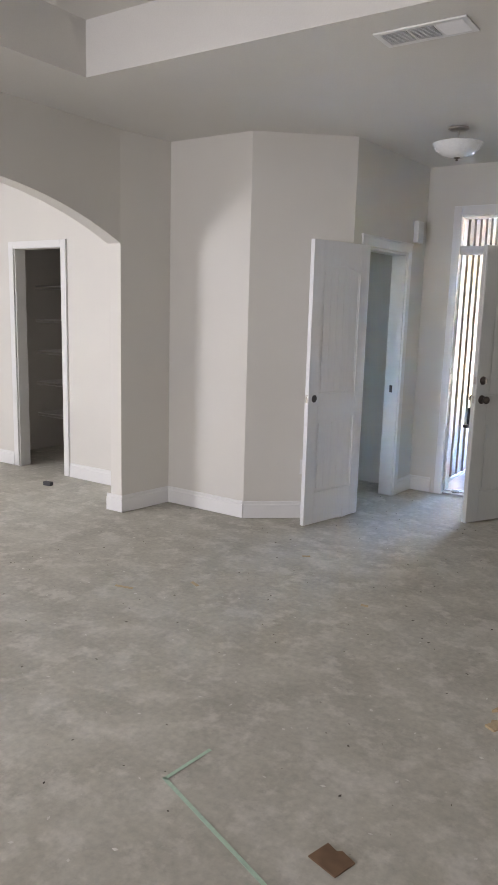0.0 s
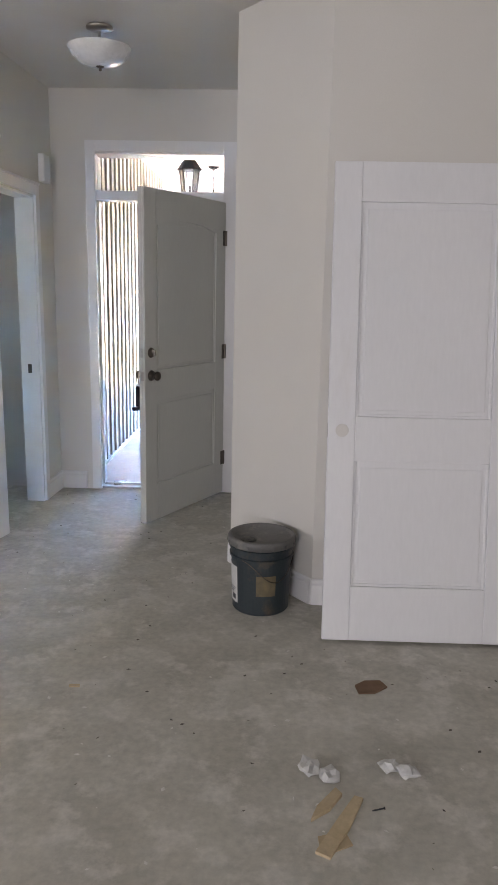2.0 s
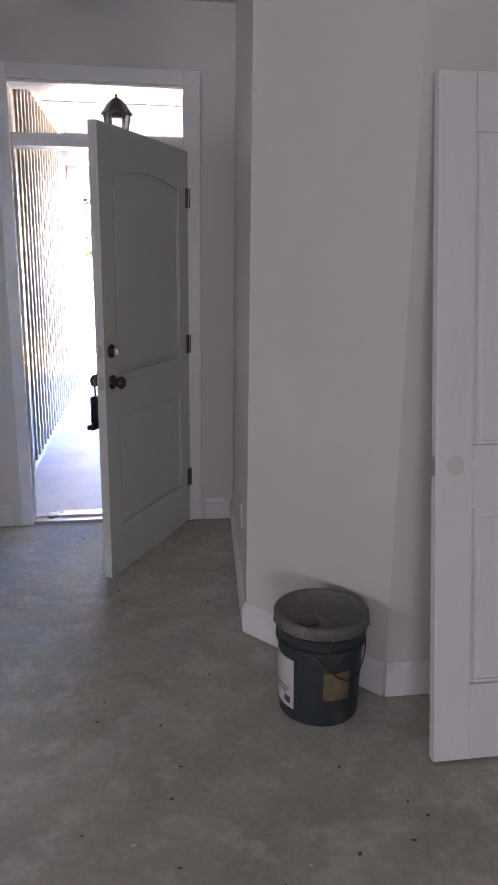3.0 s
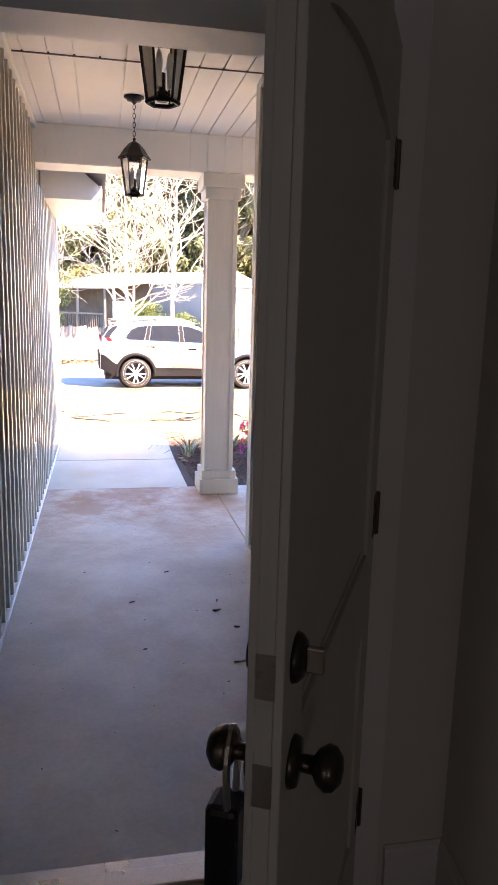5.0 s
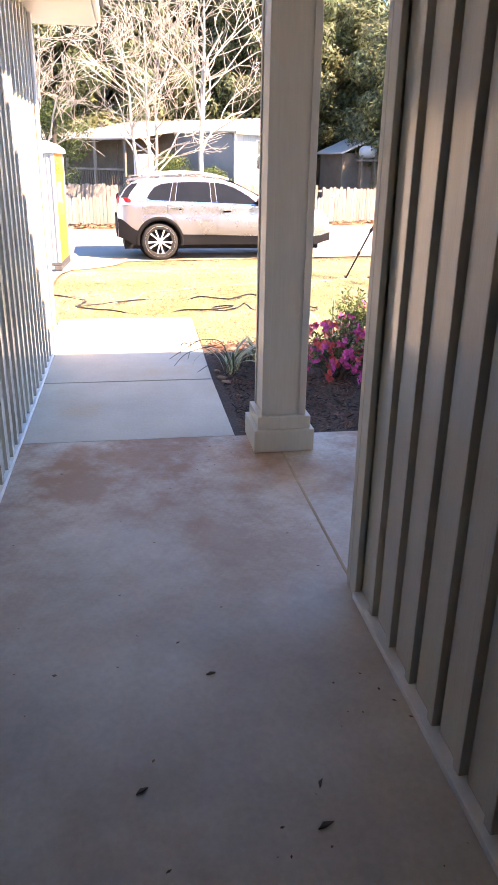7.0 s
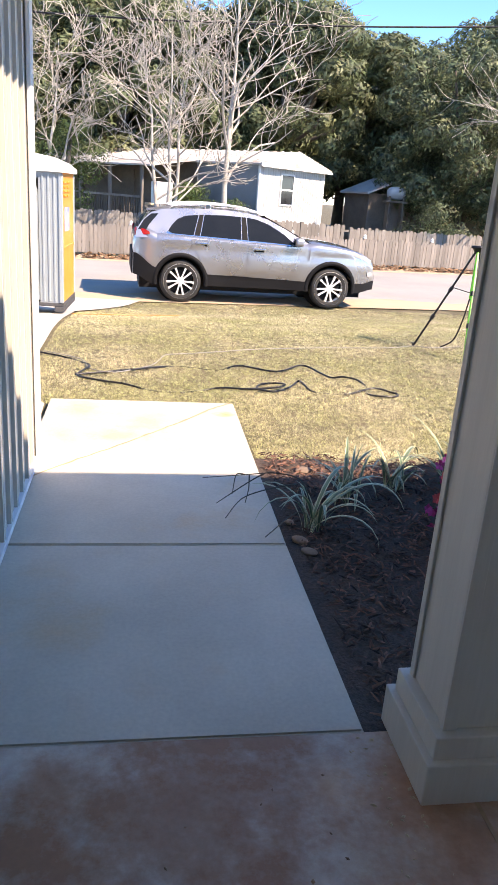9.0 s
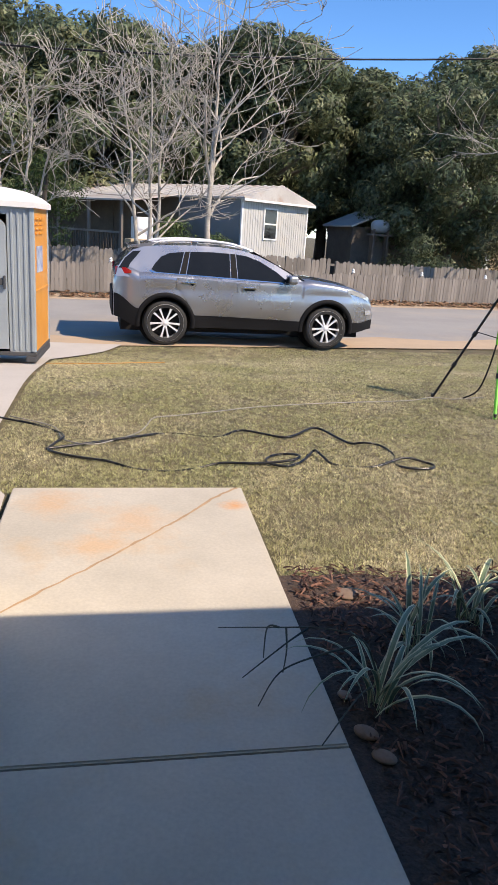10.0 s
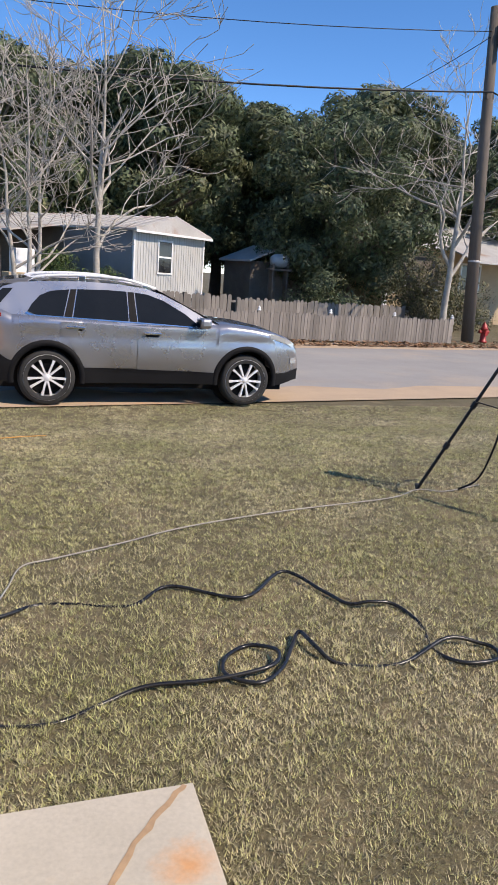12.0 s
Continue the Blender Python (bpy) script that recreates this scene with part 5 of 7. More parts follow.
def mobile_home():
    m = Matrix(((0.75, -0.66, 0, 4.34), (0.66, 0.75, 0, 31.57), (0, 0, 1, gz(4.3, 31.6)), (0, 0, 0, 1)))
    t = thing("mobile_home", "white metal mobile home with a rusty tin roof", "house", m)
    W, L, E = 4.25, 14.0, 2.52 - gz(4.3, 31.6)
    # x runs along the gable end, y along the length
    part("wall", B((0, 0, 0.35, W, L, E)), M_MHW, t, "white ribbed metal wall")
    part("skirting", B((0.03, 0.03, 0, W - 0.03, L - 0.03, 0.35)), M_FENCE, t)
    for i in range(28):
        part("siding_rib", B((0.08 + i * 0.15, -0.012, 0.35, 0.10 + i * 0.15, 0.0, E - 0.01)), M_MHW, t)
    for i in range(60):
        part("siding_rib", B((-0.012, 0.1 + i * 0.23, 0.35, 0.0, 0.12 + i * 0.23, E - 0.01)), M_MHW, t)
    for x in (-0.02, W - 0.06):
        part("corner_trim", B((x, -0.03, 0.3, x + 0.08, 0.03, E)), M_TRIM, t)
    roof = prism([(-0.18, E), (W + 0.18, E), (W + 0.18, E + 0.06), (W / 2, E + 0.62), (-0.18, E + 0.06)], -0.25, L + 0.2, None, Matrix(((1, 0, 0, 0), (0, 0, 1, 0), (0, 1, 0, 0), (0, 0, 0, 1))))
    r = part("roof", roof, M_MHR, t, "pale rusty sheet metal roof")
    part("eave_trim", B((-0.2, -0.28, E - 0.06, W + 0.2, -0.25, E + 0.02)), M_TRIM, r)
    for i in range(36):
        for s in (0, 1):
            x0, x1 = (-0.17, W / 2) if s == 0 else (W + 0.17, W / 2)
            part("roof_seam", tube([(x0, -0.2 + i * 0.4, E + 0.075), (x1, -0.2 + i * 0.4, E + 0.635)], 0.018, 4), M_MHR, r)
    for wx, wz0, wz1, ww in ((1.75, E - 1.35, E - 0.28, 0.75),):
        win = part("window", B((wx - ww / 2, -0.03, wz0, wx + ww / 2, 0.02, wz1)), M_WINDOW, t, "dark sash window")
        part("frame", B((wx - ww / 2 - 0.06, -0.045, wz0 - 0.06, wx - ww / 2, 0, wz1 + 0.06), (wx + ww / 2, -0.045, wz0 - 0.06, wx + ww / 2 + 0.06, 0, wz1 + 0.06), (wx - ww / 2, -0.045, wz1, wx + ww / 2, 0, wz1 + 0.06),
             (wx - ww / 2, -0.045, wz0 - 0.06, wx + ww / 2, 0, wz0), (wx - ww / 2, -0.045, (wz0 + wz1) / 2 - 0.03, wx + ww / 2, 0, (wz0 + wz1) / 2 + 0.03)), M_TRIM, win)
    # porch on the long side
    part("porch_roof", prism([(-2.6, E - 0.32), (0.1, E + 0.08), (0.1, E + 0.14), (-2.6, E - 0.26)], 3.2, 13.5, None, Matrix(((1, 0, 0, 0), (0, 0, 1, 0), (0, 1, 0, 0), (0, 0, 0, 1)))), M_MHR, t, "rusty tin porch roof")
    # added skin: the long side's shade is put into its grey
    part("side_cladding", B((-0.022, 0.06, 0.36, -0.013, 3.19, E - 0.02)), M_MHSHADE, t, "grey sheet painting the shade on the side wall")
    # bark-dark sheet over the white wall paints the porch roof's shade
    part("porch_wall", B((-0.035, 3.2, 0.36, -0.014, 13.9, E - 0.02)), M_OAKB, t, "dark sheet painting the shade under the porch roof")
    part("porch_floor", B((-2.5, 3.7, 0.45, -0.04, 11.4, 0.6)), M_FENCE, t)
    for y in (3.8, 5.7, 7.6, 9.5, 11.3):
        part("porch_post", B((-2.5, y - 0.05, 0, -2.4, y + 0.05, E - 0.3)), M_FENCE, t)
    part("porch_rail", B((-2.5, 3.8, 1.42, -2.42, 11.3, 1.5)), M_FENCE, t)
    for i in range(50):
        part("baluster", B((-2.48, 3.9 + i * 0.15, 0.6, -2.44, 3.94 + i * 0.15, 1.42)), M_OAKB, t)
    part("door", B((-0.075, 7.0, 0.605, -0.036, 7.95, 2.5)), M_OAKB, t)


mobile_home()
for i, (x, y, w, h) in enumerate(((0.72, 31.4, 0.62, 1.15), (0.6, 31.2, 0.85, 0.55))):
    ob = part("crate", B((-w / 2, -0.3, 0, w / 2, 0.3, h), bevel=0.02), M_TAN if i else M_TRIM)
    ob.matrix_world = pose(x, y - i * 0.5, gz(x, y) + (0.9 if i == 0 else 0.75), 0, 0, 20)
    tagged(ob, "tan wooden crate on the porch deck" if i else "cream chest on the porch deck", "crate")
struct("porch_deck", B((-0.3, 30.2, gz(-1, 31) - 0.1, 2.1, 32.3, gz(-1, 31) + 0.75)), M_FENCE, "weathered deck boards beside the mobile home", "deck")


def house_far():
    t = thing("far_house", "low tan house with white corner trim behind shrubs", "house", pose(17.6, 38.0, gz(17, 38), 0, 0, 8))
    part("wall", B((0, 0, 0, 14, 7, 3.6)), M_TAN, t)
    # no hollow here: a flat dark panel paints the recess's shade
    part("porch_recess", B((0.9, -0.02, 0.9, 3.2, 0.02, 3.1)), M_OAKB, t)
    part("corner_trim", B((-0.06, -0.06, 0, 0.14, 0.1, 3.6)), M_TRIM, t)
    win = part("window", B((0.5, -0.05, 1.4, 1.1, 0.02, 3.0)), M_WINDOW, t)
    part("frame", B((0.42, -0.07, 1.3, 0.5, 0, 3.1), (1.1, -0.07, 1.3, 1.18, 0, 3.1), (0.5, -0.07, 3.0, 1.1, 0, 3.1)), M_TRIM, win)
    win = part("window", B((4.6, -0.05, 1.7, 5.8, 0.02, 2.9)), M_WINDOW, t)
    part("frame", B((4.5, -0.07, 1.6, 4.6, 0, 3.0), (5.8, -0.07, 1.6, 5.9, 0, 3.0), (4.6, -0.07, 2.9, 5.8, 0, 3.0)), M_TRIM, win)
    part("roof", prism([(-0.5, 3.55), (7.5, 3.55), (3.5, 5.0)], -0.5, 14.5, None, Matrix(((0, 0, 1, 0), (1, 0, 0, 0), (0, 1, 0, 0), (0, 0, 0, 1)))), M_MHR, t, "weathered light roof")
    part("porch_roof", prism([(-2.6, 2.95), (0, 3.75), (0, 3.82), (-2.6, 3.02)], 3.2, 9.0, None, Matrix(((0, 0, 1, 0), (1, 0, 0, 0), (0, 1, 0, 0), (0, 0, 0, 1)))), M_MHR, t, "blue-grey metal porch roof")
    for x in (3.3, 6.0, 8.9):
        part("porch_post", B((x - 0.06, -2.5, 0, x + 0.06, -2.38, 2.98)), M_TRIM, t)
    for i in range(14):
        part("rail_baluster", B((0.9 + i * 0.17, -0.9, 0.7, 0.94 + i * 0.17, -0.86, 1.55)), M_TRIM, t)
    part("rail", B((0.85, -0.92, 1.55, 3.3, -0.84, 1.62)), M_TRIM, t)


house_far()


def shed():
    t = thing("garden_shed", "dark weathered shed with a pale roof edge under the oaks", "shed", pose(10.2, 36.5, gz(10, 36), 0, 0, 10))
    part("wall", B((0, 0, 0, 3.0, 2.5, 2.3)), M_OAKB, t)
    part("roof", prism([(-0.2, 2.25), (1.5, 2.95), (3.2, 2.25), (3.2, 2.33), (1.5, 3.03), (-0.2, 2.33)], -0.3, 2.7, None, Matrix(((1, 0, 0, 0), (0, 0, 1, 0), (0, 1, 0, 0), (0, 0, 0, 1)))), M_MHR, t)
    part("door", B((0.9, -0.03, 0.05, 1.9, 0.02, 2.0)), M_FENCE, t)


shed()
t = thing("propane_tank", "grey rounded propane tank on a dark stand", "tank", pose(11.1, 35.4, gz(11, 33)))
part("vessel", lathe([(0, -0.42), (0.17, -0.38), (0.26, -0.25), (0.28, 0), (0.26, 0.25), (0.17, 0.38), (0, 0.42)], 20), M_GREYPL, t, smooth=True).matrix_basis = pose(0, 0, 2.35, 0, 90, 0)
part("stand", B((-0.35, -0.2, 0, -0.28, 0.2, 2.22), (0.28, -0.2, 0, 0.35, 0.2, 2.22), (-0.5, -0.25, 1.95, 0.5, 0.25, 2.03)), M_OAKB, t)


def limb(bm, rnd, p, d, r, length, depth, up, spread, kids):
    """A tapering, bending limb with side branches."""
    n = 4
    pts, rs = [p.copy()], [r]
    for i in range(n):
        d = (d + Vector((rnd.gauss(0, 0.22), rnd.gauss(0, 0.22), rnd.gauss(0, 0.14) + up))).normalized()
        p = p + d * (length / n)
        pts.append(p.copy())
        rs.append(max(r * (1 - 0.5 * (i + 1) / n), 0.009))
    tube(pts, rs, 7 if r > 0.06 else (5 if r > 0.02 else 3), bm, False)
    if depth == 0:
        return
    for k in range(kids):
        u = rnd.uniform(0.35, 1.0)
        i = min(int(u * n), n - 1)
        q = pts[i].lerp(pts[i + 1], u * n - i)
        side = Vector((rnd.gauss(0, 1), rnd.gauss(0, 1), rnd.gauss(0.1, 0.4))).normalized()
        limb(bm, rnd, q, (d * (1 - spread) + side * spread).normalized(), max(rs[i + 1] * rnd.uniform(0.55, 0.8), 0.011), length * rnd.uniform(0.55, 0.8), depth - 1, up, spread, kids)


def bare_tree(x, y, stems, h, seed, label, r0=0.11):
    rnd = random.Random(seed)
    t = thing("bare_tree", label, "tree", pose(x, y, gz(x, y) - 0.05), "bare trees")
    for s in range(stems):
        a = 2 * math.pi * s / max(stems, 1) + 0.6
        many = stems > 1
        hh = h * (1.0 if not many else rnd.uniform(0.8, 1.0))
        lean = Vector((math.cos(a), math.sin(a), 0)) * (0.11 if many else 0.03)
        pts, p = [], Vector((0.2 * math.cos(a), 0.2 * math.sin(a), 0)) * many
        for i in range(9):
            pts.append(p.copy())
            p = p + Vector((lean.x + rnd.gauss(0, 0.045), lean.y + rnd.gauss(0, 0.045), 1)) * (hh / 8)
        r = r0 * (0.62 if many else 1)
        path = smooth_path(pts, 3)
        rs = [r * (1.2 - 1.1 * i / (len(path) - 1)) for i in range(len(path))]
        part("trunk", tube(path, rs, 9), M_BARK, t, smooth=True)
        count = 7 if many else 11
        for k in range(count):
            u = 0.27 + 0.66 * k / count
            i = int(u * (len(path) - 1))
            b = k * 2.4 + rnd.uniform(-0.5, 0.5)
            el = rnd.uniform(0.4, 1.05)
            d = Vector((math.cos(b) * math.cos(el), math.sin(b) * math.cos(el), math.sin(el)))
            bm = bmesh.new()
            limb(bm, rnd, path[i], d, rs[i] * rnd.uniform(0.55, 0.8), hh * rnd.uniform(0.26, 0.38) * (1.3 - 0.6 * u), 3, 0.05, 0.5, 3)
            part("limb", bm, M_BARK, t, smooth=True)
    return t


bare_tree(2.42, 25.9, 1, 8.2, 31, "tall bare pale-barked tree with a forked crown", 0.085)
bare_tree(0.62, 25.6, 3, 7.0, 32, "many-stemmed bare pale tree beside the fence", 0.10)
bare_tree(15.9, 30.2, 1, 8.6, 33, "bare tree above the ivy beside the utility pole", 0.12)
bare_tree(-3.2, 27.5, 2, 6.5, 34, "bare pale tree leaning over the fence", 0.10)


def leaf_cloud(rnd, blobs, count, size, flat=0.8):
    """Small leaf faces over the skins of many clumps."""
    vs, fs = [], []
    tot = sum(b[3] ** 2 for b in blobs)
    for bx, by, bz, br in blobs:
        for i in range(int(count * br * br / tot)):
            n = Vector((rnd.gauss(0, 1), rnd.gauss(0, 1), rnd.gauss(0.15, 1))).normalized()
            rr = br * (1 - 0.45 * rnd.random() ** 2) * (1 + 0.3 * noise.noise((bx + n.x * 2, by + n.y * 2, bz + n.z * 2)))
            p = Vector((bx, by, bz)) + Vector((n.x * rr, n.y * rr, n.z * rr * flat))
            u = (n + Vector((rnd.gauss(0, 0.7), rnd.gauss(0, 0.7), rnd.gauss(0, 0.7)))).orthogonal().normalized()
            w = n.cross(u)
            a = rnd.uniform(0, 6.28)
            e, f = (u * math.cos(a) + w * math.sin(a)) * size * rnd.uniform(0.6, 1.3), (w * math.cos(a) - u * math.sin(a)) * size * rnd.uniform(0.25, 0.6)
            k = len(vs)
            vs += [p - e, p + f, p + e * 0.9 - f]
            fs.append((k, k + 1, k + 2))
    return vs, fs


def leafy(name, label, category, x, y, seed, rx, h0, h1, count, size, m, bark, group, nblob=34):
    rnd = random.Random(seed)
    t = thing(name, label, category, pose(x, y, gz(x, y) - 0.1), group)
    blobs = []
    for i in range(nblob):
        a, r, u = rnd.uniform(0, 6.28), rnd.random() ** 0.5, rnd.random()
        rad = rx * (0.45 + 0.55 * math.sin(math.pi * (0.15 + 0.75 * u)))
        blobs.append((rad * r * math.cos(a), rad * r * math.sin(a), h0 + (h1 - h0) * u, rx * rnd.uniform(0.30, 0.5) * (28 / nblob) ** 0.45))
    if bark:
        top = Vector((0, 0, h0 + 0.25 * (h1 - h0)))
        part("trunk", tube(smooth_path([Vector((0, 0, 0)), Vector((0.15, 0.1, top.z * 0.5)), top], 4), [0.36 - 0.018 * i for i in range(9)], 10), bark, t, smooth=True)
        for i in range(0, nblob, 5):
            b = Vector(blobs[i][:3])
            part("limb", tube(smooth_path([top - Vector((0, 0, 0.6)), top.lerp(b, 0.45) + Vector((0, 0, -0.3)), b], 3), [0.17 - 0.022 * k for k in range(7)], 6), bark, t, smooth=True)
    vs, fs = leaf_cloud(rnd, blobs, count, size)
    me = bpy.data.meshes.new("crown")
    me.from_pydata(vs, [], fs)
    me.materials.append(m)
    c = new("crown", me)
    c.parent = t
    return t


oak = [leafy("live_oak", "dark green live oak with a broad ragged crown", "tree", -1.5, 43.0, 41, 4.6, 2.6, 10.2, 46000, 0.18, M_OAK, M_OAKB, "live oaks", 110),
       leafy("live_oak", "dark green live oak with a broad ragged crown", "tree", 7.0, 42.5, 42, 4.3, 2.6, 10.6, 46000, 0.18, M_OAK, M_OAKB, "live oaks", 110),
       leafy("live_oak", "spreading live oak reaching low over the fence", "tree", 14.6, 36.5, 43, 4.0, 1.6, 8.0, 52000, 0.135, M_OAK, M_OAKB, "live oaks", 110)]
rnd = random.Random(50)
for i, (x, y, s) in enumerate(((-8.5, 41, 1.0), (-14, 44, 1.15), (3.2, 46, 1.05), (11.2, 45.5, 1.0), (16.0, 44, 1.08), (21, 46, 1.12), (26, 44, 1.0), (31, 47, 1.1), (37, 46, 1.15), (-20, 45, 1.1), (-5, 49, 1.15), (0.5, 50, 1.1), (8, 51, 1.15), (14, 51, 1.15),
                              (20, 52, 1.1), (27, 53, 1.15), (34, 54, 1.2), (42, 52, 1.2), (-12, 52, 1.2), (-19, 53, 1.2), (-27, 50, 1.2), (48, 50, 1.2))):
    c = copy_thing(oak[i % 2], pose(x, y, gz(x, y) - 0.1, 0, 0, rnd.uniform(0, 360)))
    c.scale = (s, s, s * rnd.uniform(0.86, 1.0))
leafy("ivy_shrub", "tall brown and green ivy-covered shrub by the utility pole", "shrub", 15.6, 31.6, 61, 1.3, 0.5, 3.2, 7000, 0.075, M_IVY, M_OAKB, "yard shrubs", 26)
leafy("yard_shrub", "round green shrub in front of the mobile home", "shrub", 1.75, 32.5, 62, 1.0, 0.4, 1.9, 5000, 0.07, M_BUSH, None, "yard shrubs", 22)
leafy("yard_shrub", "loose green shrub growing beside the bare tree", "shrub", 3.4, 31.0, 63, 0.6, 0.5, 1.5, 2200, 0.06, M_BUSH, None, "yard shrubs", 14)
leafy("yard_shrub", "loose green shrub hanging over the fence", "shrub", -2.6, 28.8, 64, 1.1, 0.8, 3.6, 5000, 0.07, M_BUSH, M_OAKB, "yard shrubs", 24)
leafy("yard_shrub", "olive hedge shrub beyond the utility pole", "shrub", 18.6, 33.5, 65, 1.6, 0.3, 1.6, 5500, 0.08, M_IVY, None, "yard shrubs", 24)
leafy("yard_shrub", "dark shrub behind the inner fence", "shrub", 12.2, 33.6, 66, 1.5, 0.3, 1.8, 5000, 0.08, M_OAK, None, "yard shrubs", 24)

# utility pole with wires
t = thing("utility_pole", "weathered wooden utility pole carrying wires", "pole", pose(15.25, 27.6, gz(15, 27.6) - 0.1))
part("shaft", tube([(0, 0, 0), (-0.30, 0, 5), (-0.62, 0, 10.4)], [0.21, 0.185, 0.15], 14), M_POLE, t, smooth=True)
part("transformer", lathe([(0, 0), (0.2, 0.01), (0.22, 0.05), (0.22, 0.7), (0.15, 0.78), (0, 0.8)], 16, None, (-0.35, -0.35, 9.2)), M_MHR, t, smooth=True)
part("wire_bracket", B((-0.62, -0.16, 7.75, -0.36, -0.05, 7.9)), M_POLE, t)
part("band", lathe([(0.20, 0), (0.206, 0.01), (0.206, 0.05), (0.20, 0.06)], 14, None, (-0.16, 0, 2.75)), M_MHR, t)


def wire(label, a, b, sag, r):
    a, b = Vector(a), Vector(b)
    pts = [a.lerp(b, i / 24) - Vector((0, 0, sag * 4 * (i / 24) * (1 - i / 24))) for i in range(25)]
    tagged(part("overhead_wire", tube(pts, r, 5), M_BLACK, smooth=True), label, "wire", "overhead wires")


wire("thick black overhead cable along the street", (14.8, 27.45, 7.46), (-32.0, 27.5, 7.3), 1.5, 0.028)
wire("thin overhead wire along the street", (14.5, 27.45, 9.15), (-30.0, 28.0, 9.0), 1.6, 0.013)
wire("thin overhead wire along the street", (14.8, 27.45, 7.46), (40.0, 34.0, 7.6), 1.0, 0.025)
wire("thin service wire running to the trees", (14.5, 27.45, 9.0), (9.0, 44.0, 6.5), 0.8, 0.012)

t = thing("fire_hydrant", "red fire hydrant at the street corner", "hydrant", pose(15.95, 27.7, gz(16, 27.7)))
part("barrel", lathe([(0.14, 0), (0.14, 0.04), (0.10, 0.06), (0.10, 0.42), (0.13, 0.45), (0.13, 0.48), (0.10, 0.52), (0.08, 0.60), (0.03, 0.64), (0.03, 0.69), (0, 0.69)], 18), M_RED, t, smooth=True)
part("side_outlet", tube([(-0.19, 0, 0.36), (0.19, 0, 0.36)], 0.055, 12), M_RED, t)
part("front_outlet", tube([(0, -0.17, 0.30), (0, 0, 0.30)], 0.07, 12), M_RED, t)
# ---- front door set ----
JX = 0.446
struct("door_frame", B((-0.475, -0.002, 0.002, -JX, 0.18, 2.395), (JX, -0.002, 0.002, 0.475, 0.18, 2.395), (-JX, -0.002, 2.36, JX, 0.18, 2.395), (-JX, 0.01, 2.062, JX, 0.15, 2.124)), M_TRIM, "white painted frame of the front door with a transom bar", "door frame")
struct("door_stop", B((-JX, 0.055, 0.03, -JX + 0.013, 0.10, 2.06), (JX - 0.013, 0.055, 0.03, JX, 0.10, 2.06)), M_TRIM, "white door stops", "door frame")
struct("trim_front_door", B((-0.506, -0.020, 0.006, -0.440, -0.001, 2.445), (0.440, -0.020, 0.006, 0.528, -0.001, 2.445), (-0.439, -0.019, 2.372, 0.439, -0.001, 2.445), bevel=0.003), M_TRIM, "white flat casing round the front door", "trim")
struct("trim_brickmould", B((-0.55, 0.181, PZ, -JX - 0.004, 0.205, 2.44), (JX + 0.004, 0.181, PZ, 0.55, 0.205, 2.44), (-JX - 0.003, 0.181, 2.37, JX + 0.003, 0.205, 2.44), bevel=0.004), M_TRIM, "white exterior trim round the front door", "trim")
tran = struct("window_transom", B((-JX + 0.001, 0.075, 2.126, JX - 0.001, 0.081, 2.359)), M_GLASS, "clear transom pane above the front door", "window")
tran.visible_shadow = False
struct("threshold", B((-JX + 0.001, 0.02, -0.02, JX - 0.001, 0.20, 0.016), (-JX + 0.001, 0.085, 0.016, JX - 0.001, 0.15, 0.028), bevel=0.003), M_NICKEL, "metal threshold of the front door", "threshold")


def panel_door(name, label, w, m, material, planks, t=0.040, h=2.03, group="", rise=0.045):
    """Two-panel door with an arched upper panel; its hinge edge is at the origin and it runs to -x."""
    d = thing(name, label, "door", m, group)
    st = 0.115 if w > 0.7 else 0.10
    core = t / 2 - 0.012
    part("slab", B((-w, -core, 0.0, 0.0, core, h)), material, d)
    z = (0.235, 0.775, 0.965, h - 0.165)
    for s in (-1, 1):
        y0, y1 = sorted((s * core * 0.98, s * t / 2))
        for x0, x1 in ((-w, -w + st), (-st, 0)):
            part("stile", B((x0, y0, 0, x1, y1, h), bevel=0.0025), material, d)
        for z0, z1 in ((0, z[0]), (z[1], z[2])):
            part("rail", B((-w + st, y0, z0, -st, y1, z1), bevel=0.0025), material, d)
        a, b = -w + st, -st
        arc = [(b + (a - b) * u, z[3] - rise * (1 - math.sin(math.pi * u) ** 0.8)) for u in steps(0, 1, 14)]
        part("top_rail", prism([(a, h), (b, h)] + arc, y0, y1, None, Matrix(((1, 0, 0, 0), (0, 0, 1, 0), (0, 1, 0, 0), (0, 0, 0, 1)))), material, d)
        for z0, z1, arch in ((z[0], z[1], False), (z[2], z[3], True)):
            g = 0.028
            n = planks
            pw = (b - a - 2 * g) / n
            yy = sorted((s * (core - 0.001), s * (core + 0.0045)))
            for k in range(n):
                x0 = a + g + k * pw
                zt = z1 - g
                if arch:
                    u = (b - (x0 + pw / 2)) / (b - a)
                    zt = z1 - rise * (1 - math.sin(math.pi * u) ** 0.8) - g
                part("plank", B((x0 + 0.0003, yy[0], z0 + g, x0 + pw - 0.0003, yy[1], zt), bevel=0.002), material, d)
            ys = sorted((s * (core - 0.001), s * (core + 0.004)))
            part("moulding", B((a + 0.001, ys[0], z0 + 0.001, a + 0.012, ys[1], z1 - (0.06 if arch else 0.001)), (b - 0.012, ys[0], z0 + 0.001, b - 0.001, ys[1], z1 - (0.06 if arch else 0.001)),
                 (a + 0.012, ys[0], z0 + 0.001, b - 0.012, ys[1], z0 + 0.012), bevel=0.002), material, d)
    return d


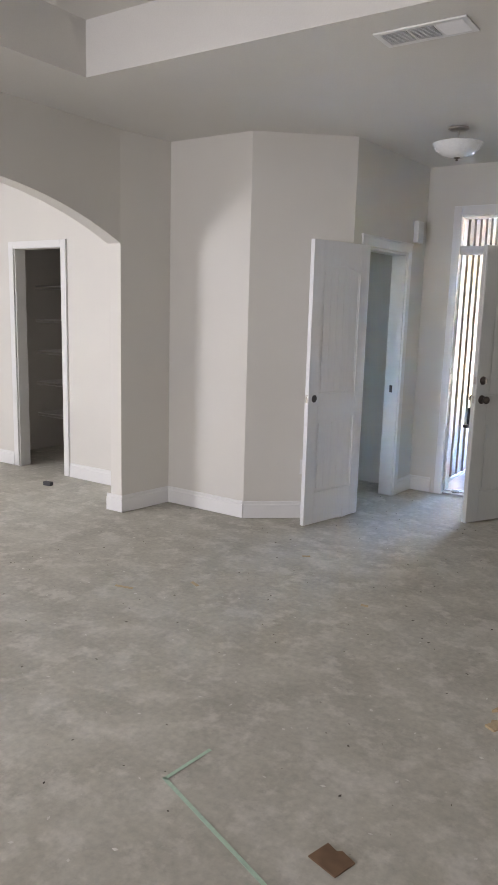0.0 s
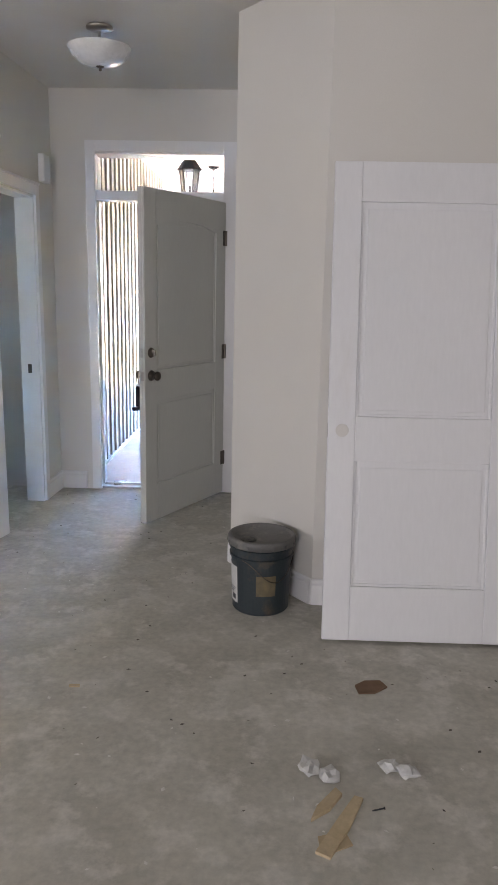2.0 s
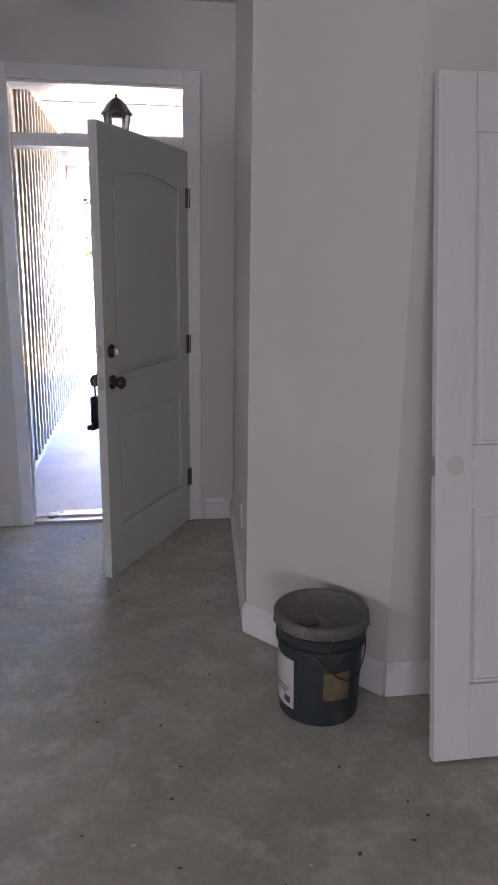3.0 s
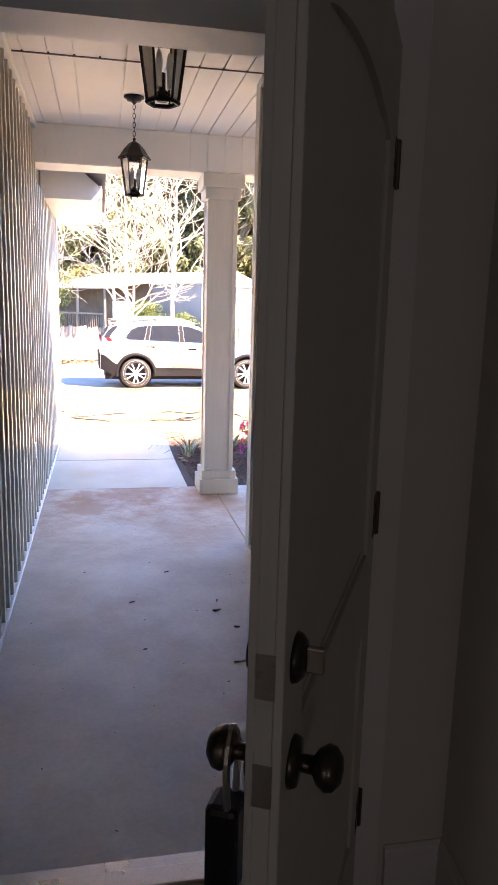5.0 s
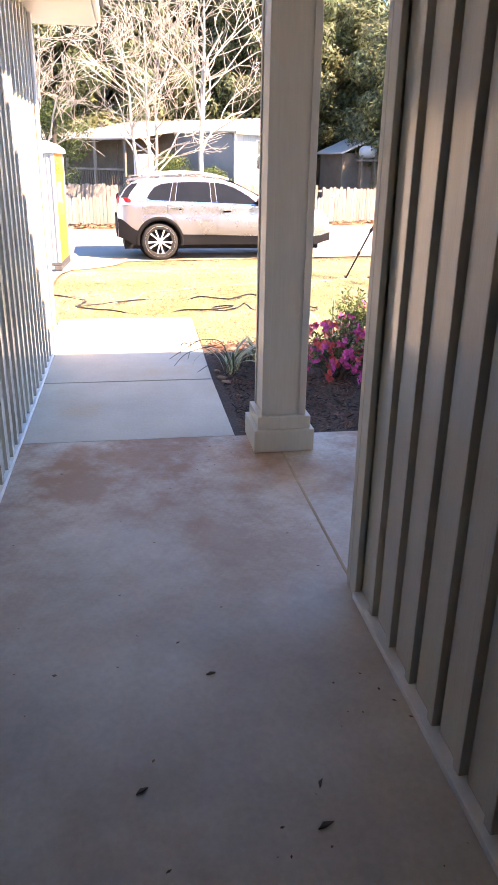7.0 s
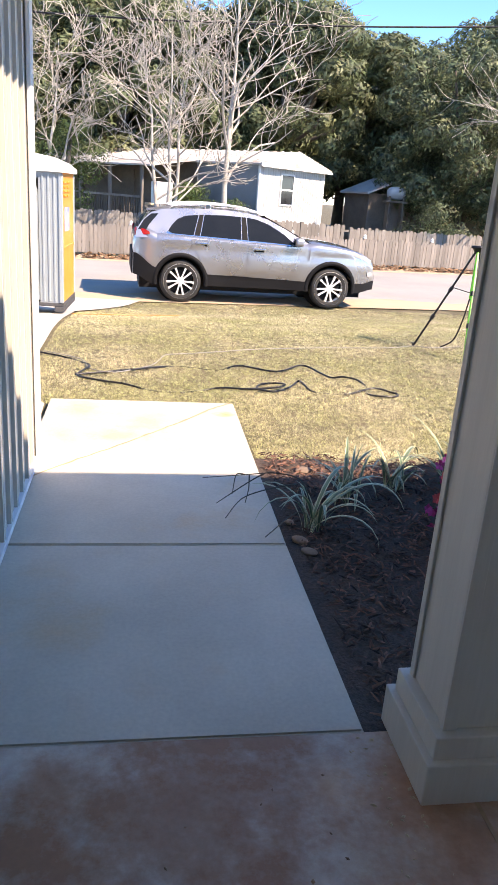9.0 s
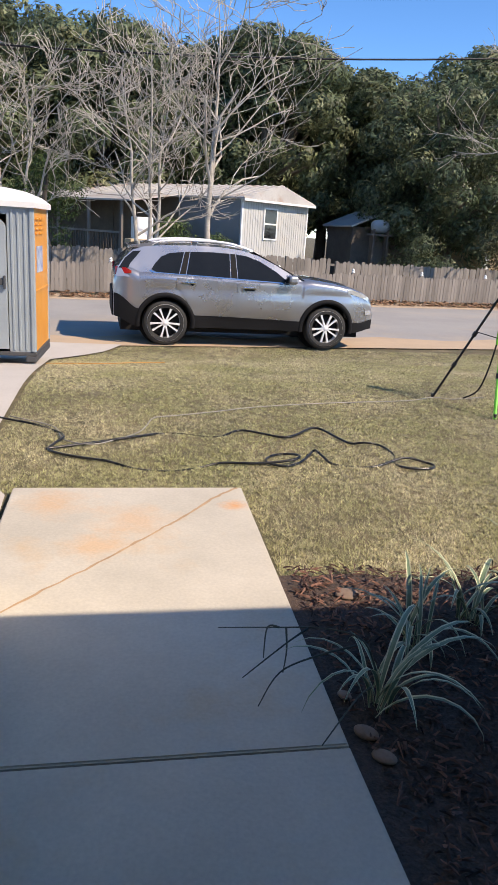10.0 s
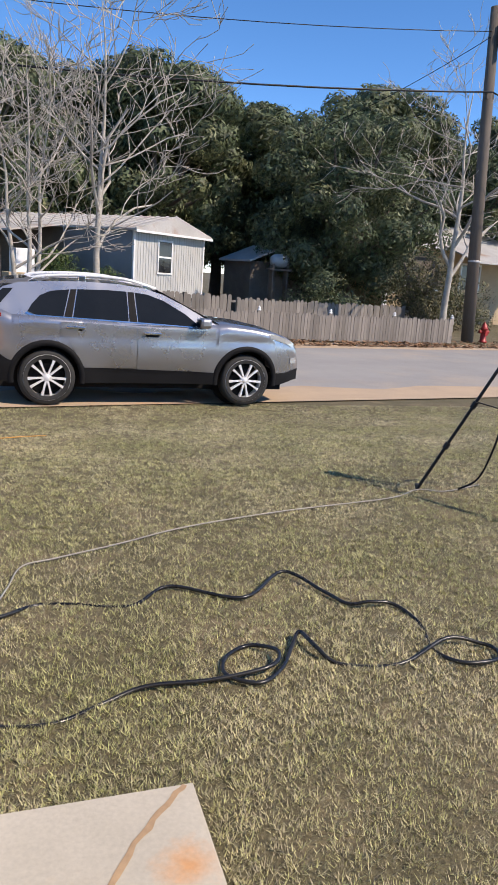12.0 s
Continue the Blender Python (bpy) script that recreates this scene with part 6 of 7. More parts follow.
HX, HY = 0.440, -0.020
fd = panel_door("front_door", "grey-primed panelled front door standing half open", 0.900, pose(HX, HY, 0.018, 0, 0, 62.2), M_FDOOR, 1, 0.044, 2.035)
KNOB = [(0.0, 0.066), (0.016, 0.064), (0.027, 0.055), (0.029, 0.045), (0.022, 0.034), (0.012, 0.028), (0.011, 0.012), (0.030, 0.010), (0.033, 0.003), (0.033, 0.0)]
for s in (-1, 1):
    kn = part("knob", lathe(KNOB, 20), M_BRONZE, fd, "round dark bronze knob", True)
    kn.matrix_basis = pose(-0.84, s * 0.022, 0.935, 90 * (1 if s < 0 else -1))
    db = part("deadbolt", lathe([(0, 0.014), (0.022, 0.013), (0.030, 0.006), (0.032, 0.0)], 20), M_BRONZE, fd, "round deadbolt plate", True)
    db.matrix_basis = pose(-0.84, s * 0.022, 1.075, 90 * (1 if s < 0 else -1))
    if s < 0:
        part("thumb_turn", B((-0.845, -0.058, 1.058, -0.835, -0.034, 1.092), bevel=0.003), M_NICKEL, db).matrix_parent_inverse = db.matrix_basis.inverted()
for z in (0.935, 1.075):
    part("latch_plate", B((-0.9012, -0.012, z - 0.028, -0.8995, 0.012, z + 0.028)), M_NICKEL, fd)
lb = part("lock_box", B((-0.868, 0.040, 0.735, -0.815, 0.085, 0.865), bevel=0.010), M_BLACK, fd, "black key lock box hung on the outer knob")
part("shackle", tube(smooth_path([Vector((-0.860, 0.055, 0.86)), Vector((-0.866, 0.055, 0.93)), Vector((-0.842, 0.055, 0.967)), Vector((-0.818, 0.055, 0.93)), Vector((-0.824, 0.055, 0.86))], 5), 0.005, 6), M_NICKEL, lb)
part("lock_lid", B((-0.905, 0.045, 0.715, -0.85, 0.080, 0.738), bevel=0.004), M_BLACK, lb)
for z in (0.26, 1.03, 1.80):
    hg = part("hinge", tube([(0.004, -0.024, z - 0.05), (0.004, -0.024, z + 0.05)], 0.0075, 8), M_BRONZE, fd, "dark hinge knuckle")
    part("hinge_leaf", B((-0.034, -0.0235, z - 0.05, 0.002, -0.0215, z + 0.05)), M_BRONZE, hg)
struct("strike_plate", B((-JX - 0.001, 0.015, 0.91, -JX + 0.0018, 0.05, 0.975), (-JX - 0.001, 0.015, 1.06, -JX + 0.0018, 0.05, 1.11)), M_NICKEL, "metal strike plates in the door jamb", "strike plate")

# closet door, swung back into the room
cd = panel_door("closet_door", "white two-panel plank closet door swung open", 0.61, pose(on_fl(CY1) + 0.030, CY1 + 0.005, 0.014, 0, 0, 77), M_DOOR, 5, 0.035)
# the slab is not bored: dark discs paint the shade inside the hole
part("bore_hole", lathe([(0.0, 0.001), (0.026, 0.001), (0.027, 0)], 20), M_DKPL, cd).matrix_basis = pose(-0.55, -0.0178, 0.93, 90)
part("bore_hole", lathe([(0.0, 0.001), (0.026, 0.001), (0.027, 0)], 20), M_DKPL, cd).matrix_basis = pose(-0.55, 0.0178, 0.93, -90)
part("latch_plate", B((-0.6112, -0.012, 0.90, -0.609, 0.012, 0.96)), M_NICKEL, cd)
# closet casing and jamb, along the slightly skewed wall
mw = Matrix.Translation((on_fl(CY0), CY0, 0)) @ Matrix.Rotation(math.atan2(CY1 - CY0, on_fl(CY1) - on_fl(CY0)), 4, "Z")
LW = math.hypot(CY1 - CY0, on_fl(CY1) - on_fl(CY0))
bm = B((-0.062, 0.001, 0.006, 0.004, 0.018, CTOP + 0.068), (LW - 0.004, 0.001, 0.006, LW + 0.062, 0.018, CTOP + 0.068), (0.0045, 0.001, CTOP + 0.002, LW - 0.0045, 0.019, CTOP + 0.068), (-0.07, 0.001, CTOP + 0.0685, LW + 0.07, 0.024, CTOP + 0.082), bevel=0.003)
bmesh.ops.transform(bm, matrix=mw, verts=bm.verts)
struct("trim_closet", bm, M_TRIM, "white casing round the closet doorway", "trim")
bm = B((0.0, -0.122, 0.003, 0.016, 0.001, CTOP), (LW - 0.016, -0.122, 0.003, LW, 0.001, CTOP), (0.0165, -0.122, CTOP - 0.016, LW - 0.0165, 0.001, CTOP - 0.0005))
bmesh.ops.transform(bm, matrix=mw, verts=bm.verts)
struct("closet_jamb", bm, M_TRIM, "white jamb of the closet doorway", "door frame")
struct("closet_strike", B((on_fl(CY0) - 0.075, CY0 - 0.018, 0.90, on_fl(CY0) - 0.05, CY0 - 0.0165, 0.96)), M_BRONZE, "dark strike plate in the closet jamb", "strike plate")

# loose door leaning on the wall
ld = panel_door("leaning_door", "loose white two-panel door leaning against the wall", 0.805, pose(1.866, -2.252, 0.012, -9.2, 0, 0.8), M_DOOR, 1, 0.035, rise=0.0)
part("bore_hole", lathe([(0.0, 0.001), (0.027, 0.001), (0.028, 0)], 24), M_CEIL, ld, "round bored hole for a knob").matrix_basis = pose(-0.745, -0.0178, 0.905, 90)
part("latch_plate", B((-0.8062, -0.012, 0.875, -0.8045, 0.012, 0.935)), M_NICKEL, ld)
for z in (0.2, 1.0, 1.8):
    part("hinge_leaf", B((-0.001, -0.015, z - 0.045, 0.0015, 0.015, z + 0.045)), M_BRONZE, ld)

# pantry doorway and wire shelves
struct("trim_pantry", B((PX0 - 0.06, PY - 0.018, 0.006, PX0 + 0.004, PY - 0.001, 2.115), (PX1 - 0.004, PY - 0.018, 0.006, PX1 + 0.06, PY - 0.001, 2.115), (PX0 + 0.0045, PY - 0.019, 2.052, PX1 - 0.0045, PY - 0.001, 2.115), bevel=0.003), M_TRIM, "white casing round the pantry doorway", "trim")
struct("pantry_jamb", B((PX0, PY - 0.0005, 0.003, PX0 + 0.016, PY + 0.112, 2.05), (PX1 - 0.016, PY - 0.0005, 0.003, PX1, PY + 0.112, 2.05)), M_TRIM, "white jamb of the pantry doorway", "door frame")
for z in (0.40, 0.74, 1.07, 1.40, 1.74):
    t = thing("wire_shelf", "white coated wire shelf in the pantry", "shelf", pose(-4.64, -0.95, z), "pantry shelves")
    part("front_rod", tube([(0, 0, 0), (1.53, 0, 0)], 0.004, 6), M_TRIM, t)
    part("lip_rod", tube([(0, 0, -0.028), (1.53, 0, -0.028)], 0.004, 6), M_TRIM, t)
    part("back_rod", tube([(0, 0.39, 0), (1.53, 0.39, 0)], 0.004, 6), M_TRIM, t)
    bm = bmesh.new()
    for i in range(60):
        tube([(0.01 + i * 0.0255, 0.392, 0.004), (0.01 + i * 0.0255, 0.0, 0.004), (0.01 + i * 0.0255, -0.004, -0.028)], 0.0016, 3, bm, False)
    part("cross_wires", bm, M_TRIM, t)

# ceiling lamp, vent, chime, outlets
M_BOWL = mk("alabaster_glass", (0.80, 0.80, 0.78), (0.70, 0.70, 0.69), 9, 40, 0.25, 0, grain=0.06)
t = thing("ceiling_lamp", "white alabaster bowl ceiling lamp with nickel fittings", "lamp", pose(-0.112, -1.178, H))
part("canopy", lathe([(0.0, 0.0), (0.066, -0.001), (0.068, -0.012), (0.05, -0.02), (0.012, -0.024), (0, -0.024)], 28), M_NICKEL, t, smooth=True)
part("stem", tube([(0, 0, -0.02), (0, 0, -0.20)], 0.006, 10), M_NICKEL, t)
prof = [(0.0, -0.190), (0.05, -0.187), (0.10, -0.172), (0.14, -0.142), (0.160, -0.105), (0.163, -0.101), (0.156, -0.104), (0.134, -0.136), (0.095, -0.165), (0.05, -0.180), (0.0, -0.183)]
part("bowl", lathe(prof, 40), M_BOWL, t, "frosted white glass bowl", True)
part("finial", lathe([(0.0, -0.212), (0.009, -0.206), (0.006, -0.198), (0.02, -0.192), (0.022, -0.186), (0, -0.184)], 16), M_BRONZE, t, smooth=True)

t = thing("ceiling_vent", "white steel ceiling air vent with three louvre banks", "vent", pose(0.297, -2.857, H) @ Matrix.Diagonal((0.86, 0.80, 1, 1)))
part("vent_frame", B((-0.245, -0.115, -0.008, 0.245, -0.085, -0.0003), (-0.245, 0.085, -0.008, 0.245, 0.115, -0.0003), (-0.245, -0.085, -0.008, -0.215, 0.085, -0.0003), (0.215, -0.085, -0.008, 0.245, 0.085, -0.0003), (-0.075, -0.085, -0.008, -0.062, 0.085, -0.0003), (0.066, -0.085, -0.008, 0.079, 0.085, -0.0003), bevel=0.002), M_TRIM, t)
# the ceiling is closed; this dark sheet paints the shade behind the louvres
part("duct", B((-0.214, -0.084, -0.0025, 0.214, 0.084, -0.0004)), M_DKPL, t, "dark sheet painting the shade behind the louvres")
for x0, x1, tilt in ((-0.214, -0.076, 35), (-0.061, 0.065, 35), (0.080, 0.214, -35)):
    for k in range(9):
        part("louvre", B((x0, -0.007, -0.0006, x1, 0.007, 0.0006)), M_TRIM, t).matrix_basis = pose(0, -0.074 + k * 0.0185, -0.006, tilt)

t = thing("door_chime", "white door chime box on the foyer wall", "chime box", pose(on_fl(-0.20), -0.20, 2.14))
part("cover", B((0.001, -0.062, 0, 0.045, 0.062, 0.175), bevel=0.008), M_TRIM, t)


def outlet(m):
    t = thing("wall_outlet", "white wall outlet with a cover plate", "outlet", m, "wall outlets")
    pl = part("cover_plate", B((-0.035, -0.006, -0.057, 0.035, -0.0005, 0.057), bevel=0.002), M_TRIM, t)
    for z in (-0.021, 0.021):
        part("socket", B((-0.015, -0.0085, z - 0.014, 0.015, -0.0055, z + 0.014), bevel=0.003), M_TRIM, pl)


dw = Vector((FR, 0)) - Vector(R)
yy = -1.05
outlet(pose(R[0] + dw.x * (yy - R[1]) / dw.y, yy, 0.40, 0, 0, math.degrees(math.atan2(-dw.y, -dw.x))))
outlet(pose(-1.02, -1.445, 0.40, 0, 0, 41))
outlet(pose(WX + 0.021, 3.54, 0.50, 0, 0, 90))

# ---- bucket ----
M_BUCKET = mk("dark_pail", (0.020, 0.032, 0.038), (0.028, 0.040, 0.046), 4, 60, 0.5, 0.1, 0.001, c3=(0.10, 0.08, 0.055), mask=(6, 0.56, 0.7))
M_LID = mk("dusty_grey_lid", (0.16, 0.155, 0.145), (0.12, 0.118, 0.112), 5, 60, 0.6, 0.2, 0.001, c3=(0.24, 0.225, 0.20), mask=(9, 0.55, 0.7))
M_PAPER = mk("white_label", (0.62, 0.62, 0.60), (0.56, 0.56, 0.54), 5, 60, 0.6)
t = thing("plastic_bucket", "dark plastic pail with a grey lid and a white label", "bucket", pose(0.787, -1.918, 0.0) @ Matrix.Diagonal((1.01, 1.01, 1.0, 1)))
part("pail", lathe([(0.0, 0.0), (0.128, 0.0), (0.133, 0.006), (0.142, 0.262), (0.150, 0.264), (0.150, 0.275), (0.144, 0.278), (0.145, 0.305), (0.152, 0.307), (0.152, 0.316), (0.146, 0.319), (0.147, 0.345), (0, 0.345)], 48), M_BUCKET, t, smooth=False)
ld_ = part("lid", lathe([(0.152, 0.322), (0.158, 0.324), (0.158, 0.356), (0.153, 0.362), (0.142, 0.362), (0.138, 0.357), (0.136, 0.348), (0.0, 0.348)], 48), M_LID, t, "dusty grey snap lid", True)
part("spout_cap", lathe([(0.036, 0.348), (0.036, 0.355), (0.031, 0.356), (0.028, 0.350), (0.012, 0.350), (0.012, 0.354), (0, 0.354)], 24, None, (-0.06, -0.06, 0)), M_LID, ld_)
for k in range(16):
    a = 2 * math.pi * k / 16
    part("lid_tab", B((-0.004, -0.002, 0, 0.004, 0.003, 0.02)), M_LID, ld_).matrix_basis = pose(0.158 * math.cos(a), 0.158 * math.sin(a), 0.324, 0, 0, math.degrees(a) - 90)


def wrap(a0, a1, z0, z1, off):
    bm = bmesh.new()
    prev = None
    for a in steps(radians(a0), radians(a1), 10):
        pair = []
        for z in (z0, z1):
            r = 0.133 + 0.009 * z / 0.262 + off
            pair.append(bm.verts.new((r * math.cos(a), r * math.sin(a), z)))
        if prev:
            bm.faces.new((prev[0], pair[0], pair[1], prev[1]))
        prev = pair
    return bm


lab = part("paper_label", wrap(172, 220, 0.045, 0.225, 0.0012), M_PAPER, t, "white printed paper label")
for z0, z1, a0, a1 in ((0.115, 0.119, 178, 214), (0.105, 0.109, 178, 210), (0.095, 0.099, 178, 206), (0.06, 0.085, 202, 214)):
    part("print_bar", wrap(a0, a1, z0, z1, 0.002), M_DKPL, lab)
part("paper_label", wrap(262, 300, 0.10, 0.20, 0.0010), mk("torn_label", (0.20, 0.15, 0.08), (0.13, 0.11, 0.07), 20, 60, 0.7), t, "torn brown remains of a label")
part("bail_wire", tube(smooth_path([Vector((0.150 * math.cos(a), 0.150 * math.sin(a), 0.27 - 0.10 * math.sin((a - 4.1) / 2.2 * math.pi) ** 2)) for a in steps(4.1, 6.3, 10)], 3), 0.0022, 6), M_BRONZE, t, "bent wire handle")

# ---- litter on the indoor floor ----
M_PINE = mk("scrap_wood", (0.58, 0.45, 0.29), (0.50, 0.38, 0.24), 10, 60, 0.8, 0.2, 0.001, stretch=(1, 1, 1))
M_TAPE = mk("green_tape", (0.46, 0.66, 0.53), (0.40, 0.58, 0.46), 6, 60, 0.55)
M_BROWN = mk("brown_card", (0.22, 0.125, 0.075), (0.17, 0.10, 0.06), 20, 80, 0.85, 0.3, 0.001)


def scrap(name, label, category, x, y, rz, bm, m, z=0.0):
    ob = part(name, bm, m)
    ob.matrix_world = pose(x, y, z, 0, 0, rz)
    return tagged(ob, label, category, "floor litter")


bm = prism([(0, -0.022), (0.13, -0.026), (0.265, -0.016), (0.262, 0.012), (0.14, 0.018), (0, 0.022)], 0.0, 0.009)
scrap("wood_scrap", "short split piece of pale pine on the slab", "wood scrap", 0.995, -3.49, 63, bm, M_PINE)
bm = prism([(0, -0.004), (0.07, -0.024), (0.15, -0.02), (0.16, 0.01), (0.06, 0.012)], 0.0, 0.012)
scrap("wood_scrap", "splintered sliver of pale pine on the slab", "wood scrap", 0.965, -3.36, 55, bm, M_PINE)
rnd = random.Random(71)
for x, y, s in ((0.975, -3.135, 0.035), (1.035, -3.165, 0.03), (1.225, -3.105, 0.032), (1.285, -3.135, 0.03)):
    bm = bmesh.new()
    bmesh.ops.create_icosphere(bm, subdivisions=2, radius=s)
    for v in bm.verts:
        v.co *= 1 + 0.9 * noise.noise(v.co * 45 + Vector((x * 9, y * 9, 0)))
        v.co.z = max(v.co.z * 0.6, -s * 0.35)
    scrap("crumpled_wrapper", "crumpled white and grey plastic wrapper on the slab", "wrapper", x, y, rnd.uniform(0, 360), bm, M_PAPER, s * 0.36)
bm = prism([(-0.06, -0.03), (0.0, -0.045), (0.065, -0.02), (0.06, 0.03), (0.0, 0.045), (-0.05, 0.025)], 0.0, 0.006)
scrap("dry_leaf", "reddish brown curled dry leaf on the slab", "leaf", 1.225, -2.63, 20, bm, M_BROWN)
bm = B((-0.03, -0.012, 0, 0.03, 0.0, 0.012), (0.012, -0.03, 0, 0.028, -0.012, 0.012), (-0.028, 0.0, 0, -0.014, 0.018, 0.012), bevel=0.003)
scrap("red_clip", "small red plastic clip on the slab", "clip", 1.655, -3.087, 15, bm, M_RED)
bm = prism([(-0.055, -0.045), (0.05, -0.05), (0.055, 0.035), (0.0, 0.045), (-0.01, 0.03), (-0.05, 0.04)], 0.0, 0.005)
bmesh.ops.bevel(bm, geom=bm.edges[:], offset=0.001, segments=1, affect="EDGES")
scrap("card_scrap", "torn square of brown card on the slab", "card scrap", 0.825, -4.44, -12, bm, M_BROWN)
scrap("card_scrap", "orange-brown scrap of card on the slab", "card scrap", 1.02, -3.44, 30, prism([(-0.05, -0.03), (0.05, -0.035), (0.06, 0.02), (-0.02, 0.035)], 0, 0.004), M_TAN)
scrap("black_block", "small black plastic block on the floor", "block", -3.26, -2.00, 10, B((-0.04, -0.02, 0, 0.04, 0.02, 0.035), bevel=0.004), M_DKPL)
for x, y, a in ((1.445, -3.76, -5), (1.529, -3.525, 110), (1.30, -3.72, 50), (1.17, -3.30, 20)):
    scrap("nail", "small dark nail lying on the slab", "nail", x, y, a, tube([(-0.02, 0, 0.003), (0.018, 0, 0.003), (0.0181, 0, 0.003), (0.02, 0, 0.003)], [0.0022, 0.0022, 0.0045, 0.0045], 8), M_DKPL)
for x, y, a, L in ((-1.096, -3.30, 15, 0.11), (-0.812, -3.02, -20, 0.07), (-0.55, -2.2, 40, 0.05), (0.1, -2.7, 10, 0.04)):
    scrap("wood_shaving", "thin pale wood shaving on the slab", "shaving", x, y, a, prism([(-L / 2, -0.008), (L / 2, -0.012), (L / 2, 0.006), (-L / 2, 0.01)], 0, 0.004), M_PINE)
pts = [(0.222, -4.237), (0.218, -4.28), (0.20, -4.45), (0.36, -4.52), (0.52, -4.57), (0.71, -4.632), (0.9, -4.70)]
bm = bmesh.new()
for (ax, ay), (bx, by) in ((pts[0], pts[2]), (pts[2], pts[6])):
    d = Vector((bx - ax, by - ay, 0)).normalized()
    s = Vector((-d.y, d.x, 0)) * 0.007
    q = [Vector((ax, ay, 0.0015)) - d * 0.008, Vector((bx, by, 0.0015))]
    f = [bm.verts.new(c) for c in (q[0] - s, q[1] - s, q[1] + s, q[0] + s)]
    bm.faces.new(f)
r = bmesh.ops.extrude_face_region(bm, geom=bm.faces[:])
for v in r["geom"]:
    if isinstance(v, bmesh.types.BMVert):
        v.co.z += 0.001
tagged(part("floor_tape", bm, M_TAPE), "pale green masking tape stuck on the slab", "tape")
# crumbs of plaster, dirt and leaves
rnd = random.Random(81)
for nm, lab_, m, n, x0, x1, y0, y1, lo, hi, zz in (("floor_crumbs", "crumbs of plaster and dirt on the slab", M_CEIL, 420, -2.0, 2.6, -5.6, -0.1, 0.002, 0.009, 0.0), ("floor_dirt", "dark specks and dirt on the slab", M_JOINT, 380, -2.0, 2.6, -5.6, -0.1, 0.002, 0.008, 0.0),
                                          ("porch_debris", "dry leaf bits and twigs on the porch slab", M_LITTER, 70, -0.6, 0.75, 0.3, 4.5, 0.002, 0.007, PZ),
                                          ("column_crumbs", "pale wood crumbs swept against the column foot", M_PINE, 36, 0.50, 0.64, 4.05, 4.55, 0.003, 0.009, PZ)):
    vs, fs = [], []
    for i in range(n):
        x, y, s, a, k = rnd.uniform(x0, x1), rnd.uniform(y0, y1), rnd.uniform(lo, hi), rnd.uniform(0, 6.3), len(vs)
        e = rnd.uniform(0.4, 1.0)
        for q in range(4):
            vs.append((x + s * math.cos(a + q * 1.57) * (e if q % 2 else 1.3), y + s * math.sin(a + q * 1.57) * (e if q % 2 else 1.3), zz + 0.001))
        vs.append((x, y, zz + s * 0.6))
        fs += [(k + q, k + (q + 1) % 4, k + 4) for q in range(4)]
    me = bpy.data.meshes.new(nm)
    me.from_pydata(vs, [], fs)
    me.materials.append(m)
    tagged(new(nm, me), lab_, "debris", kind="stuff")
for x, y, a, L, m in ((0.412, 1.937, 20, 0.045, M_JOINT), (0.432, 1.375, 5, 0.06, M_TAN), (0.43, 2.06, 60, 0.03, M_JOINT), (0.20, 0.45, 110, 0.16, M_TAN), (0.02, 1.55, 10, 0.02, M_JOINT), (0.20, 2.52, 10, 0.03, M_JOINT), (-0.02, 2.1, 30, 0.035, M_JOINT), (0.48, 1.72, 160, 0.03, M_JOINT)):
    bm = prism([(-L / 2, -0.004), (0, -L * 0.16), (L / 2, -0.003), (0, L * 0.14)], 0, 0.005)
    ob = part("dry_leaf", bm, m)
    ob.matrix_world = pose(x, y, PZ, 0, 0, a)
    tagged(ob, "small dry leaf on the porch slab", "leaf", "porch leaves")
# ---- pieces of walls and ceilings ----
PITCH = 0.175


def profile_mesh(name, prof, z0, z1, m):
    """A vertical strip of the given (along, out) profile; out is local -y."""
    bm = bmesh.new()
    lo, hi = [bm.verts.new((u, -d, z0)) for u, d in prof], [bm.verts.new((u, -d, z1)) for u, d in prof]
    for i in range(len(prof) - 1):
        bm.faces.new((lo[i], lo[i + 1], hi[i + 1], hi[i]))
    me = bpy.data.meshes.new(name)
    bm.to_mesh(me)
    bm.free()
    me.materials.append(m)
    return me


